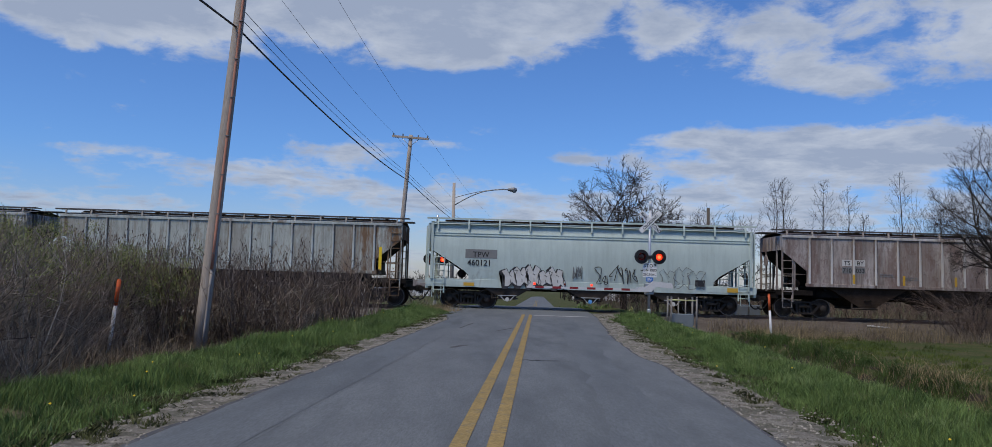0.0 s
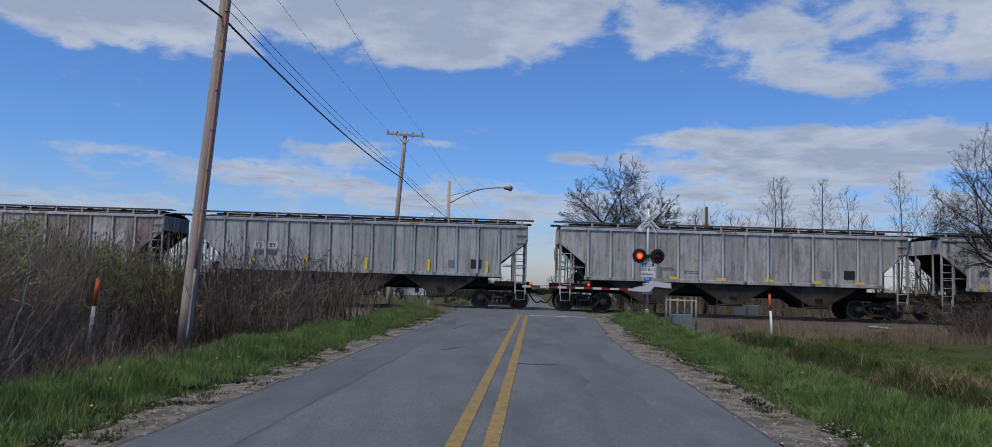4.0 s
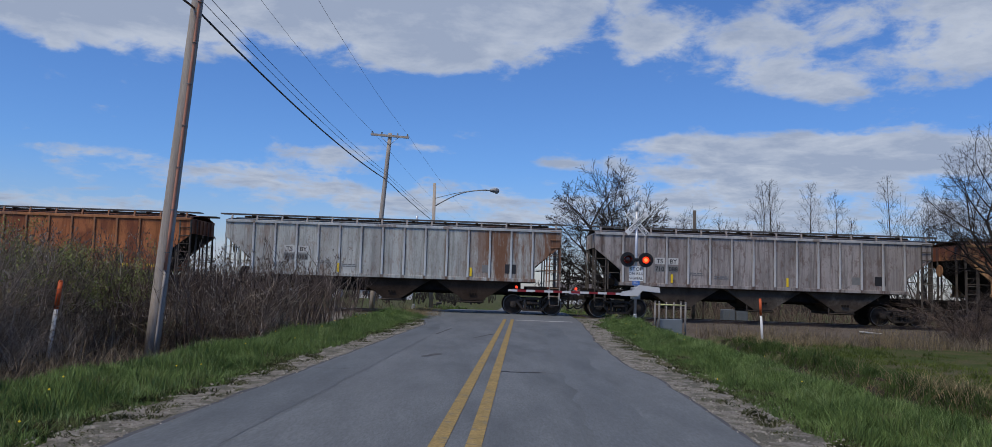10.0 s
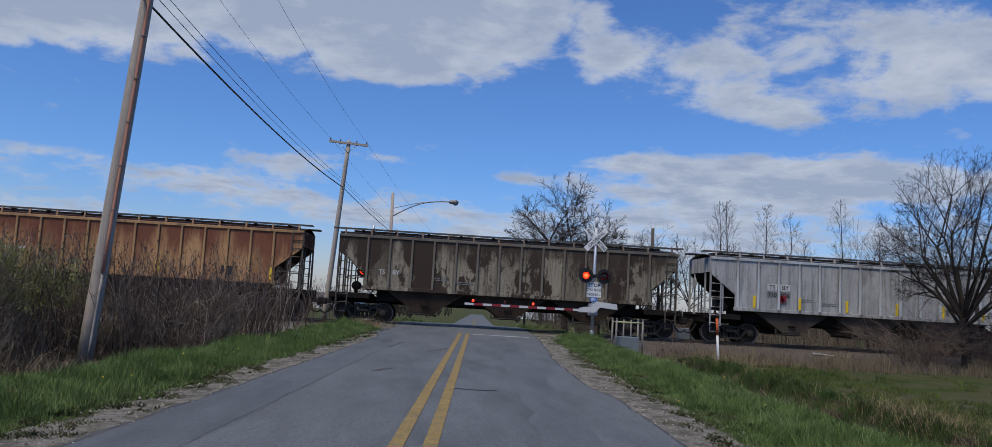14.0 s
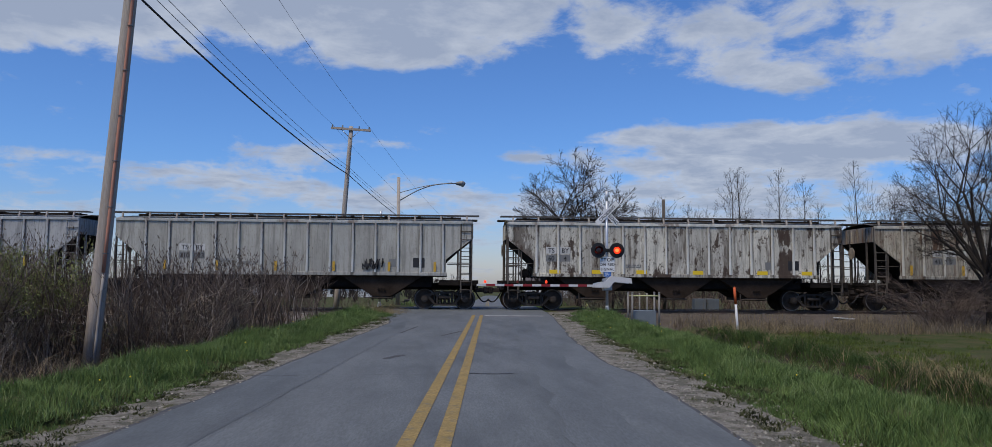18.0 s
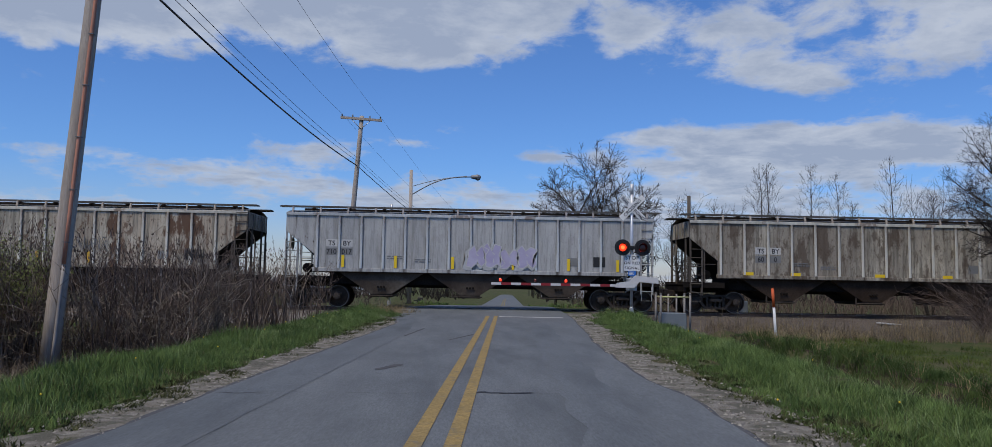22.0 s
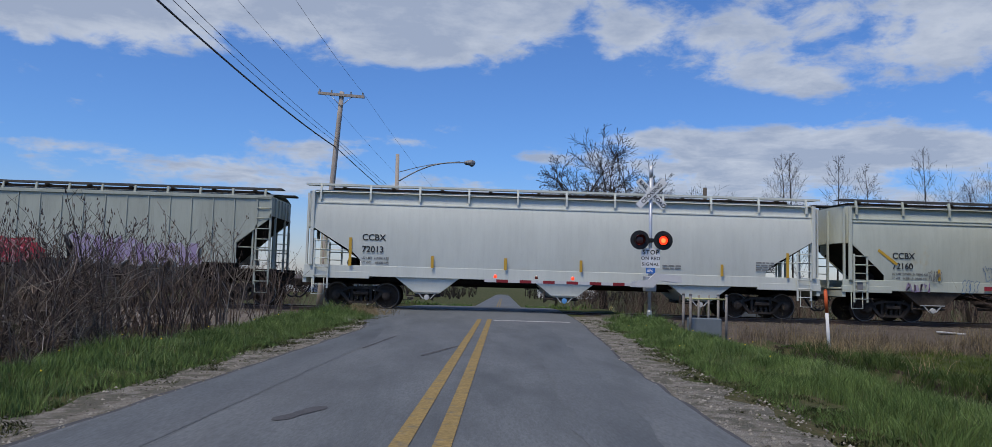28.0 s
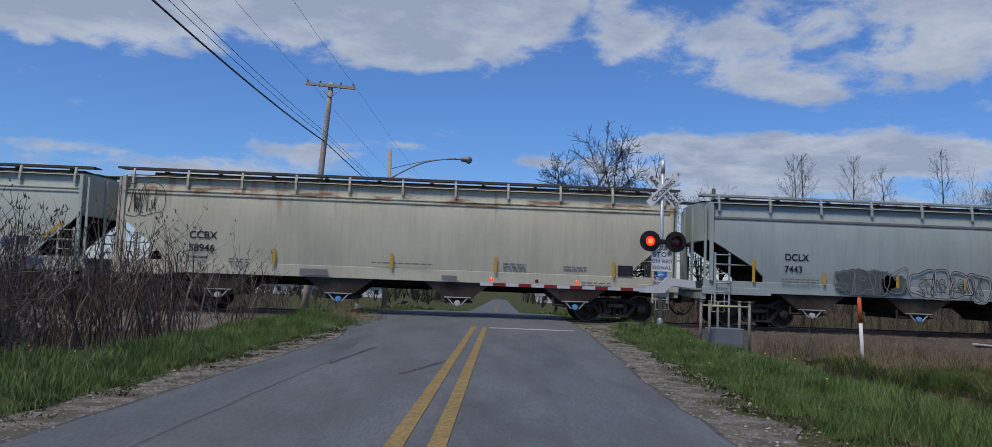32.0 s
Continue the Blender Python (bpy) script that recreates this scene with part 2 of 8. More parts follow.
def car_paint(name, base, rust=(0.12, 0.045, 0.02), rust_amount=0.3, dirt=0.4, patches=None, rough=0.62, seed=0.0, lo=0.52, panels=0.15, panel_tint=None, top_rust=0.0, end_rust=None, edge_soft=0.045, end_soft=0.7, upper=None, flake=0.0, bleached=None):
    """Weathered wagon paint: rust in large blotches drawn downwards, dirt streaks, dust towards fine grain. The sheets between a ribbed wagon's posts weather apart."""
    base = (base[0] * 1.02, base[1], base[2] * 0.955) if panels else (base[0] * 0.97, base[1], base[2] * 1.0)
    grid0, pitch = -6.33, 0.974
    k_ = int(seed)
    if panels and k_ + 1 < len(JOINTS):
        n_ribs = {1: 15, 16: 15, 19: 12}.get(k_, 14)
        reach = (JOINTS[k_ + 1] - JOINTS[k_]) / 2 - 0.78 - 1.17 - 0.12
        grid0, pitch = -reach, 2 * reach / (n_ribs - 1)
    mt = bpy.data.materials.new(name)
    mt.use_nodes = True
    nt = mt.node_tree
    N, L = nt.nodes.new, nt.links.new
    bsdf = nt.nodes["Principled BSDF"]
    tc = N("ShaderNodeTexCoord")

    def tex(s, stretch, detail, rg, off):
        mp = N("ShaderNodeMapping")
        mp.inputs["Scale"].default_value = stretch
        mp.inputs["Location"].default_value = (off + seed, seed * 1.7, off)
        L(tc.outputs["Object"], mp.inputs["Vector"])
        n = N("ShaderNodeTexNoise")
        n.inputs["Scale"].default_value, n.inputs["Detail"].default_value, n.inputs["Roughness"].default_value = s, detail, rg
        L(mp.outputs[0], n.inputs["Vector"])
        return n.outputs["Fac"]

    def rng(v, lo_, hi_, to):
        n = N("ShaderNodeMapRange")
        n.inputs["From Min"].default_value, n.inputs["From Max"].default_value, n.inputs["To Max"].default_value = lo_, hi_, to
        L(v, n.inputs["Value"])
        return n.outputs[0]

    def mixc(fac, a, b):
        n = N("ShaderNodeMix")
        n.data_type = "RGBA"
        L(fac, n.inputs["Factor"])
        for i, v in ((6, a), (7, b)):
            if isinstance(v, tuple):
                n.inputs[i].default_value = (*v[:3], 1)
            else:
                L(v, n.inputs[i])
        return n.outputs[2]

    col = mixc(rng(tex(1.1, (1, 1, 0.35), 7, 0.65, 5.0), 0.42, 0.62, dirt), base, tuple(c * 0.45 for c in base))
    if patches:
        col = mixc(rng(tex(0.45, (1, 1, 0.5), 5, 0.6, 21.0), 0.46, 0.58, 0.85), col, patches)
    # runs down the side
    col = mixc(rng(tex(6.0, (1, 1, 0.06), 7, 0.75, 9.0), 0.48, 0.60, min(1.0, dirt * (1.45 if panels else 0.55))), col, tuple(c * 0.35 for c in base))
    def mth(op, a, b=None):
        n = N("ShaderNodeMath")
        n.operation = op
        for i, v in enumerate((a, b)):
            if isinstance(v, (int, float)):
                n.inputs[i].default_value = v
            elif v is not None:
                L(v, n.inputs[i])
        return n.outputs[0]

    xyz = N("ShaderNodeSeparateXYZ")
    L(tc.outputs["Object"], xyz.inputs[0])
    if panels:
        # each sheet between two posts has weathered on its own
        wn = N("ShaderNodeTexWhiteNoise")
        wn.noise_dimensions = "1D"
        L(mth("ADD", mth("FLOOR", mth("DIVIDE", mth("SUBTRACT", xyz.outputs[0], grid0), pitch)), 7.3 + seed), wn.inputs["W"])
        blot = rng(tex(1.6, (1, 1, 0.3), 10, 0.75, 51.0), 0.48 - edge_soft, 0.48 + edge_soft, 1.0)
        pick = rng(wn.outputs["Value"], 0.45, 0.85, 1.0)
        col = mixc(mth("MULTIPLY", mth("MULTIPLY", pick, blot), panels), col, panel_tint or rust)
        edge = mth("ABSOLUTE", mth("SUBTRACT", mth("FRACT", mth("DIVIDE", mth("SUBTRACT", xyz.outputs[0], grid0), pitch)), 0.5))
        col = mixc(mth("MULTIPLY", rng(edge, 0.36, 0.46, 0.9), rng(tex(3.5, (1, 1, 0.12), 8, 0.75, 91.0), 0.45, 0.55, 1.0)), col, tuple(c * 0.45 for c in rust))
        col = mixc(rng(wn.outputs["Value"], 0.0, 1.0, 0.28), col, tuple(c * 0.6 for c in base))
    if top_rust:
        band = mth("MULTIPLY", rng(xyz.outputs[2], 3.50, 3.72, 1.0), rng(xyz.outputs[2], 4.02, 3.90, 1.0))
        spots = rng(tex(0.9, (1, 1, 5.0), 4, 0.6, 71.0), 0.50, 0.60, top_rust)
        col = mixc(mth("MULTIPLY", band, spots), col, rust)
        drip = mth("MULTIPLY", rng(tex(2.6, (1, 1, 0.05), 3, 0.6, 81.0), 0.58, 0.70, top_rust * 0.6), rng(xyz.outputs[2], 2.9, 3.7, 1.0))
        col = mixc(drip, col, rust)
    if end_rust:
        far_end = mth("MULTIPLY", rng(xyz.outputs[0], end_rust - end_soft, end_rust + end_soft, 1.0), rng(tex(1.8, (1, 1, 0.16), 9, 0.75, 61.0), 0.40, 0.52, 0.92))
        col = mixc(far_end, col, rust)
    if bleached:
        # one sheet with a newer, paler coat
        x0, x1, coat = bleached
        col = mixc(mth("MULTIPLY", mth("MULTIPLY", mth("GREATER_THAN", xyz.outputs[0], x0), mth("LESS_THAN", xyz.outputs[0], x1)), 0.8), col, coat)
    if upper:
        # old paint that has gone from the top of the sheets down
        z0, z1, shade, much = upper
        ragged = mth("ADD", xyz.outputs[2], mth("MULTIPLY", mth("SUBTRACT", tex(1.5, (1, 1, 0.25), 8, 0.65, 43.0), 0.5), 4.6))
        col = mixc(rng(ragged, z0, z1, much), col, shade)
    if flake:
        # small peeled spots with hard edges, and runs of rust below them
        col = mixc(rng(tex(3.4, (1, 1, 0.55), 12, 0.78, 113.0), 0.555, 0.575, flake), col, rust)
        col = mixc(rng(tex(4.5, (1, 1, 0.09), 9, 0.7, 123.0), 0.56, 0.62, flake * 0.8), col, tuple(c * 1.2 for c in rust))
    r = rng(tex(0.8, (1, 1, 0.4), 11, 0.7, 33.0), lo, lo + edge_soft, 1.0)
    r2 = N("ShaderNodeMath")
    r2.operation = "MULTIPLY"
    L(r, r2.inputs[0])
    r2.inputs[1].default_value = rust_amount
    col = mixc(r2.outputs[0], col, rust)
    fine = tex(22, (1, 1, 0.6), 5, 0.7, 2.0)
    col = mixc(rng(fine, 0.55, 0.68, (0.25 if panels else 0.06) + 0.5 * rust_amount * (1 if panels else 0.3)), col, tuple(c * 0.8 for c in rust))
    L(col, bsdf.inputs["Base Color"])
    bsdf.inputs["Roughness"].default_value = rough
    bsdf.inputs["Specular IOR Level"].default_value = 0.12 if panels else 0.3
    b = N("ShaderNodeBump")
    b.inputs["Strength"].default_value, b.inputs["Distance"].default_value = 0.12, 0.01
    L(tex(2.2, (1, 1, 1), 3, 0.5, 3.0), b.inputs["Height"]), L(b.outputs[0], bsdf.inputs["Normal"])
    return mt


M = {}
M["asphalt"] = material("asphalt", (0.140, 0.154, 0.163), (0.077, 0.086, 0.093), 0.85, 0.9, 0.9, 34, 0.34, 0.4, stretch=(1.6, 0.35, 1),
                        alt2=(0.156, 0.167, 0.174), scale2=0.22, contrast2=(0.45, 0.75), gloss=0.3)
M["asphalt_dark"] = material("asphalt_dark", (0.122, 0.137, 0.148), (0.072, 0.081, 0.089), 0.85, 1.1, 0.9, 34, 0.34, 0.4, stretch=(1.6, 0.3, 1), alt2=(0.142, 0.154, 0.163), scale2=0.35, contrast2=(0.42, 0.7), gloss=0.3)
M["line_yellow"] = material("line_yellow", (0.33, 0.24, 0.10), (0.25, 0.19, 0.09), 0.8, 3, 0.8, 30, 0.4, 0.1, alt2=(0.155, 0.15, 0.13), scale2=7, contrast2=(0.54, 0.66))
M["line_white"] = material("line_white", (0.5, 0.5, 0.5), (0.25, 0.25, 0.26), 0.8, 3, 0.9, 30, 0.3, 0.1)
M["tar"] = material("tar", (0.03, 0.03, 0.033), (0.06, 0.06, 0.062), 0.7, 2, 0.5)
M["stain"] = material("stain", (0.075, 0.077, 0.083), (0.11, 0.112, 0.118), 0.85, 3, 0.8, 40, 0.2, 0.2)
M["gravel"] = material("gravel", (0.40, 0.375, 0.33), (0.185, 0.17, 0.125), 0.95, 7.0, 0.95, 60, 0.6, 1.0, alt2=(0.078, 0.08, 0.048), scale2=3.4, contrast2=(0.47, 0.54), bump_dist=0.04)
M["pebble"] = material("pebble", (0.30, 0.28, 0.24), (0.13, 0.12, 0.10), 0.95, 9.0, 0.9, 40, 0.3, 0.2, island=0.6)
M["ballast"] = material("ballast", (0.19, 0.165, 0.145), (0.10, 0.085, 0.075), 0.95, 1.2, 0.8, 28, 0.5, 1.0, alt2=(0.10, 0.08, 0.055), scale2=0.5, bump_dist=0.04)
M["ground"] = material("ground", (0.055, 0.078, 0.024), (0.115, 0.098, 0.055), 0.95, 0.9, 0.9, 18, 0.4, 1.0, alt2=(0.125, 0.105, 0.075), scale2=0.22, contrast2=(0.54, 0.66), bump_dist=0.05)
M["bank"] = material("bank", (0.15, 0.125, 0.105), (0.075, 0.06, 0.049), 0.95, 1.6, 0.9, 24, 0.5, 1.0, alt2=(0.155, 0.135, 0.115), scale2=0.9, contrast2=(0.5, 0.7), bump_dist=0.04)
M["grass"] = material("grass", (0.128, 0.19, 0.060), (0.066, 0.11, 0.034), 0.8, 0.9, 0.95, 5, 0.2, 0.0, island=0.42)
# lighter copy of the grass; its colour stands in for highlights
M["grass_highlight"] = material("grass_highlight", (0.20, 0.26, 0.11), (0.14, 0.20, 0.07), 0.75, 1.2, 0.9, 5, 0.2, 0.0, island=0.35)
M["weed"] = material("weed", (0.055, 0.068, 0.026), (0.085, 0.082, 0.042), 0.85, 2.2, 0.9, 5, 0.2, 0.0, island=0.4)
M["bank_pale"] = material("bank_pale", (0.235, 0.21, 0.19), (0.13, 0.112, 0.098), 0.95, 2.2, 0.9, 28, 0.5, 1.0, alt2=(0.30, 0.275, 0.25), scale2=0.9, contrast2=(0.5, 0.7), bump_dist=0.04)
# the overhung ditch's shade is put into this soil colour
M["ditch_soil_shaded"] = material("ditch_soil_shaded", (0.040, 0.032, 0.024), (0.075, 0.062, 0.044), 0.95, 3.0, 0.9, 30, 0.4, 1.0, bump_dist=0.04)
# darker copy of the grass, with the ditch bank's shade in its colour
M["grass_shaded"] = material("grass_shaded", (0.050, 0.085, 0.026), (0.078, 0.108, 0.034), 0.8, 0.9, 0.8, 5, 0.2, 0.0, island=0.35)
M["grass_flat"] = material("grass_flat", (0.105, 0.135, 0.032), (0.058, 0.082, 0.024), 0.8, 0.35, 0.95, 5, 0.2, 0.0, island=0.3, alt2=(0.12, 0.10, 0.055), scale2=0.5, contrast2=(0.62, 0.72))
M["thatch"] = material("thatch", (0.20, 0.163, 0.12), (0.10, 0.08, 0.058), 0.9, 1.6, 0.9, 9, 0.2, 0.0, island=0.45)
# dead leaves, with the thicket's inner shade put into the colour
M["litter"] = material("litter", (0.075, 0.058, 0.043), (0.035, 0.027, 0.02), 0.95, 2.5, 0.9, 25, 0.5, 1.0, alt2=(0.12, 0.095, 0.06), scale2=1.2, contrast2=(0.55, 0.7), bump_dist=0.05)
M["chute"] = material("chute", (0.095, 0.076, 0.061), (0.045, 0.035, 0.028), 0.85, 1.3, 0.9, 20, 0.3, 0.3, alt2=(0.165, 0.145, 0.12), scale2=0.8, contrast2=(0.56, 0.7))
M["chute_sage"] = material("chute_sage", (0.20, 0.19, 0.165), (0.10, 0.085, 0.068), 0.85, 1.1, 0.9, 20, 0.3, 0.3)
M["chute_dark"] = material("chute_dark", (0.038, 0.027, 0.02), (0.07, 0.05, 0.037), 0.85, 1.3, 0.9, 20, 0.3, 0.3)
M["grass_dry"] = material("grass_dry", (0.30, 0.235, 0.13), (0.17, 0.13, 0.075), 0.85, 2, 0.8, 9, 0.2, 0.0, island=0.4)
M["dandelion"] = plain("dandelion", (0.65, 0.48, 0.02), 0.8)
M["stem"] = material("stem", (0.225, 0.178, 0.14), (0.35, 0.285, 0.23), 0.85, 1.5, 0.8, 12, 0.3, 0.0, island=0.5)
M["stem_grey"] = material("stem_grey", (0.36, 0.315, 0.265), (0.20, 0.17, 0.14), 0.85, 1.5, 0.8, 12, 0.3, 0.0, island=0.5)
M["stem_dark"] = material("stem_dark", (0.105, 0.078, 0.064), (0.17, 0.132, 0.108), 0.85, 1.5, 0.8, 12, 0.3, 0.0, island=0.5)
M["bud_leaf"] = material("bud_leaf", (0.215, 0.24, 0.07), (0.13, 0.15, 0.045), 0.7, 2, 0.8, 9, 0.2, 0.0, island=0.4)
M["bark"] = material("bark", (0.045, 0.038, 0.033), (0.026, 0.022, 0.02), 0.9, 2.5, 0.8, 22, 0.4, 0.6, stretch=(1, 1, 0.3), rnd=-1)
M["pole_guard"] = material("pole_guard", (0.36, 0.335, 0.31), (0.24, 0.22, 0.205), 0.8, 3, 0.6)
M["pole_dark"] = material("pole_dark", (0.13, 0.115, 0.10), (0.07, 0.062, 0.055), 0.9, 2.0, 0.8, 30, 0.4, 0.6, stretch=(4, 4, 0.15))
M["pole_wood"] = material("pole_wood", (0.50, 0.44, 0.38), (0.33, 0.285, 0.245), 0.9, 2.0, 0.8, 30, 0.4, 0.6, stretch=(4, 4, 0.15))
M["conduit"] = material("conduit", (0.56, 0.25, 0.16), (0.42, 0.20, 0.14), 0.7, 3, 0.7, 30, 0.2, 0.0, stretch=(1, 1, 0.3))
M["galv"] = material("galv", (0.46, 0.475, 0.49), (0.34, 0.35, 0.365), 0.45, 3, 0.7, 40, 0.15, 0.05, metal=0.6)
M["lamp_grey"] = material("lamp_grey", (0.20, 0.205, 0.215), (0.13, 0.135, 0.14), 0.5, 3, 0.7, 40, 0.15, 0.05, metal=0.4)
M["alum"] = material("alum", (0.60, 0.62, 0.64), (0.45, 0.46, 0.48), 0.4, 3, 0.5, 40, 0.1, 0.03, metal=0.5)
M["black"] = material("black", (0.012, 0.012, 0.013), (0.03, 0.03, 0.03), 0.5, 4, 0.5, 30, 0.1, 0.05)
M["cable"] = plain("cable", (0.02, 0.02, 0.022), 0.6)
M["sign_white"] = material("sign_white", (0.74, 0.75, 0.75), (0.58, 0.58, 0.57), 0.5, 4, 0.5, 30, 0.06, 0.0)
M["ink"] = plain("ink", (0.015, 0.015, 0.017), 0.6)
M["ink_grey"] = plain("ink_grey", (0.14, 0.145, 0.15), 0.7)
M["blue_sign"] = plain("blue_sign", (0.02, 0.13, 0.45), 0.5)
M["lens_lit"] = plain("lens_lit", (1.0, 0.045, 0.012), 0.3, 0.0, 1.3)
M["lens_core"] = plain("lens_core", (1.0, 0.16, 0.035), 0.3, 0.0, 2.2)
M["lens_dark"] = plain("lens_dark", (0.09, 0.012, 0.01), 0.15)
M["arm_red"] = material("arm_red", (0.24, 0.02, 0.025), (0.16, 0.02, 0.025), 0.5, 4, 0.5)
M["end_dark"] = material("end_dark", (0.13, 0.115, 0.10), (0.06, 0.05, 0.043), 0.8, 2.5, 0.9, 25, 0.3, 0.1)
M["cabinet_far"] = material("cabinet_far", (0.13, 0.15, 0.17), (0.09, 0.10, 0.115), 0.6, 3, 0.5)
M["guard_pipe"] = material("guard_pipe", (0.27, 0.255, 0.235), (0.17, 0.155, 0.14), 0.7, 6, 0.8, 30, 0.3, 0.1)
M["guard_bar"] = material("guard_bar", (0.42, 0.42, 0.20), (0.30, 0.30, 0.17), 0.6, 5, 0.6)
M["hydrant_yellow"] = material("hydrant_yellow", (0.55, 0.55, 0.20), (0.42, 0.40, 0.16), 0.5, 5, 0.5)
M["arm_white"] = material("arm_white", (0.58, 0.58, 0.58), (0.5, 0.5, 0.5), 0.5, 4, 0.5)
M["orange"] = material("orange", (0.55, 0.10, 0.025), (0.42, 0.09, 0.04), 0.6, 4, 0.5)
M["post_white"] = material("post_white", (0.66, 0.66, 0.65), (0.48, 0.47, 0.46), 0.6, 4, 0.5)
M["cabinet_grey"] = material("cabinet_grey", (0.17, 0.195, 0.21), (0.12, 0.138, 0.15), 0.5, 3, 0.5)
M["rail"] = material("rail", (0.13, 0.085, 0.065), (0.08, 0.055, 0.045), 0.6, 4, 0.6, metal=0.4)
M["rail_top"] = plain("rail_top", (0.26, 0.25, 0.24), 0.45, 1.0)
M["tie"] = material("tie", (0.10, 0.08, 0.066), (0.17, 0.14, 0.12), 0.9, 3, 0.8, 25, 0.4, 0.5, stretch=(1, 0.2, 1), rnd=0.25)
M["running_gear"] = material("running_gear", (0.048, 0.040, 0.034), (0.10, 0.082, 0.068), 0.75, 3, 0.8, 25, 0.3, 0.3)
M["wheel"] = material("wheel", (0.055, 0.042, 0.034), (0.105, 0.078, 0.06), 0.8, 3, 0.8, 25, 0.3, 0.2)
M["wheel_rim"] = material("wheel_rim", (0.22, 0.20, 0.18), (0.12, 0.10, 0.09), 0.6, 3, 0.8, 25, 0.2, 0.1)
# near-black undercarriage; the shade below the wagons is put into this colour too
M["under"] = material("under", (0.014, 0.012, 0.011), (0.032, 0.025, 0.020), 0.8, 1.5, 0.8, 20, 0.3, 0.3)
M["yellow_reflector"] = plain("yellow_reflector", (0.72, 0.50, 0.015), 0.5)
M["ochre_reflector"] = plain("ochre_reflector", (0.50, 0.30, 0.03), 0.5)
M["patch_white"] = material("patch_white", (0.55, 0.55, 0.53), (0.4, 0.39, 0.37), 0.7, 3, 0.6)
M["patch_pale"] = material("patch_pale", (0.43, 0.44, 0.44), (0.34, 0.34, 0.34), 0.7, 3, 0.6)
M["patch_grey"] = material("patch_grey", (0.20, 0.205, 0.205), (0.15, 0.15, 0.15), 0.7, 3, 0.6)
M["cap_blue"] = plain("cap_blue", (0.10, 0.30, 0.62), 0.6)
M["spray_black"] = material("spray_black", (0.03, 0.03, 0.035), (0.08, 0.08, 0.085), 0.7, 3, 0.6)
M["spray_red"] = material("spray_red", (0.36, 0.035, 0.055), (0.20, 0.02, 0.035), 0.7, 2.2, 0.9)
M["spray_pink"] = material("spray_pink", (0.50, 0.24, 0.27), (0.40, 0.16, 0.19), 0.7, 2.2, 0.8)
M["spray_lilac"] = material("spray_lilac", (0.34, 0.31, 0.46), (0.46, 0.44, 0.56), 0.7, 1.2, 0.8)
M["spray_violet"] = material("spray_violet", (0.27, 0.20, 0.34), (0.40, 0.36, 0.47), 0.7, 1.2, 0.8)
M["spray_blue"] = material("spray_blue", (0.05, 0.12, 0.26), (0.08, 0.2, 0.4), 0.7, 2, 0.8)
M["spray_dark"] = material("spray_dark", (0.075, 0.085, 0.09), (0.13, 0.14, 0.145), 0.7, 2, 0.8)
M["house_white"] = material("house_white", (0.62, 0.62, 0.60), (0.5, 0.5, 0.48), 0.8, 1, 0.4)
M["house_roof"] = material("house_roof", (0.12, 0.11, 0.11), (0.08, 0.075, 0.075), 0.9, 1, 0.6)
M["dark_glass"] = plain("dark_glass", (0.02, 0.025, 0.03), 0.1)


# ---- building helpers ----
def part(name, bm, mat, parent=None, label=""):
    me = bpy.data.meshes.new(name)
    bm.to_mesh(me)
    bm.free()
    me.materials.append(mat)
    ob = new(name, me)
    if parent is not None:
        ob.parent = parent
    if label:
        tagged(ob, label)
    return ob


def share(name, ob, parent, m=None, label=""):
    """Another object on the same mesh."""
    o = new(name, ob.data)
    o.parent = parent
    if m is not None:
        o.matrix_basis = m
    if label:
        tagged(o, label)
    return o


def box(bm, x0, x1, y0, y1, z0, z1, bevel=0.0):
    v = [bm.verts.new(p) for p in ((x0, y0, z0), (x1, y0, z0), (x1, y1, z0), (x0, y1, z0), (x0, y0, z1), (x1, y0, z1), (x1, y1, z1), (x0, y1, z1))]
    fs = [bm.faces.new([v[i] for i in f]) for f in ((3, 2, 1, 0), (4, 5, 6, 7), (0, 1, 5, 4), (1, 2, 6, 5), (2, 3, 7, 6), (3, 0, 4, 7))]
    if bevel:
        es = list({e for f in fs for e in f.edges})
        bmesh.ops.bevel(bm, geom=es, offset=bevel, segments=1, affect="EDGES")
    return bm


def prism(bm, pts, axis, a, b):
    """A polygon of (p, q) points pushed along an axis from a to b: y takes (x, z), x takes (y, z), z takes (x, y)."""
    def at(p, q, c):
        return {"y": (p, c, q), "x": (c, p, q), "z": (p, q, c)}[axis]
    lo, hi = [bm.verts.new(at(p, q, a)) for p, q in pts], [bm.verts.new(at(p, q, b)) for p, q in pts]
    n = len(pts)
    bm.faces.new(lo[::-1]), bm.faces.new(hi)
    for i in range(n):
        bm.faces.new((lo[i], lo[(i + 1) % n], hi[(i + 1) % n], hi[i]))
    return bm


def rod(bm, p, q, r, r2=None, seg=8, caps=True):
    p, q = Vector(p), Vector(q)
    d = (q - p).normalized()
    s = d.orthogonal().normalized()
    t = d.cross(s)
    r2 = r if r2 is None else r2
    rings = []
    for c, rr in ((p, r), (q, r2)):
        rings.append([bm.verts.new(c + rr * (math.cos(2 * math.pi * k / seg) * s + math.sin(2 * math.pi * k / seg) * t)) for k in range(seg)])
    for k in range(seg):
        f = bm.faces.new((rings[0][k], rings[0][(k + 1) % seg], rings[1][(k + 1) % seg], rings[1][k]))
        f.smooth = True
    if caps:
        bm.faces.new(rings[0][::-1]), bm.faces.new(rings[1])
    return bm


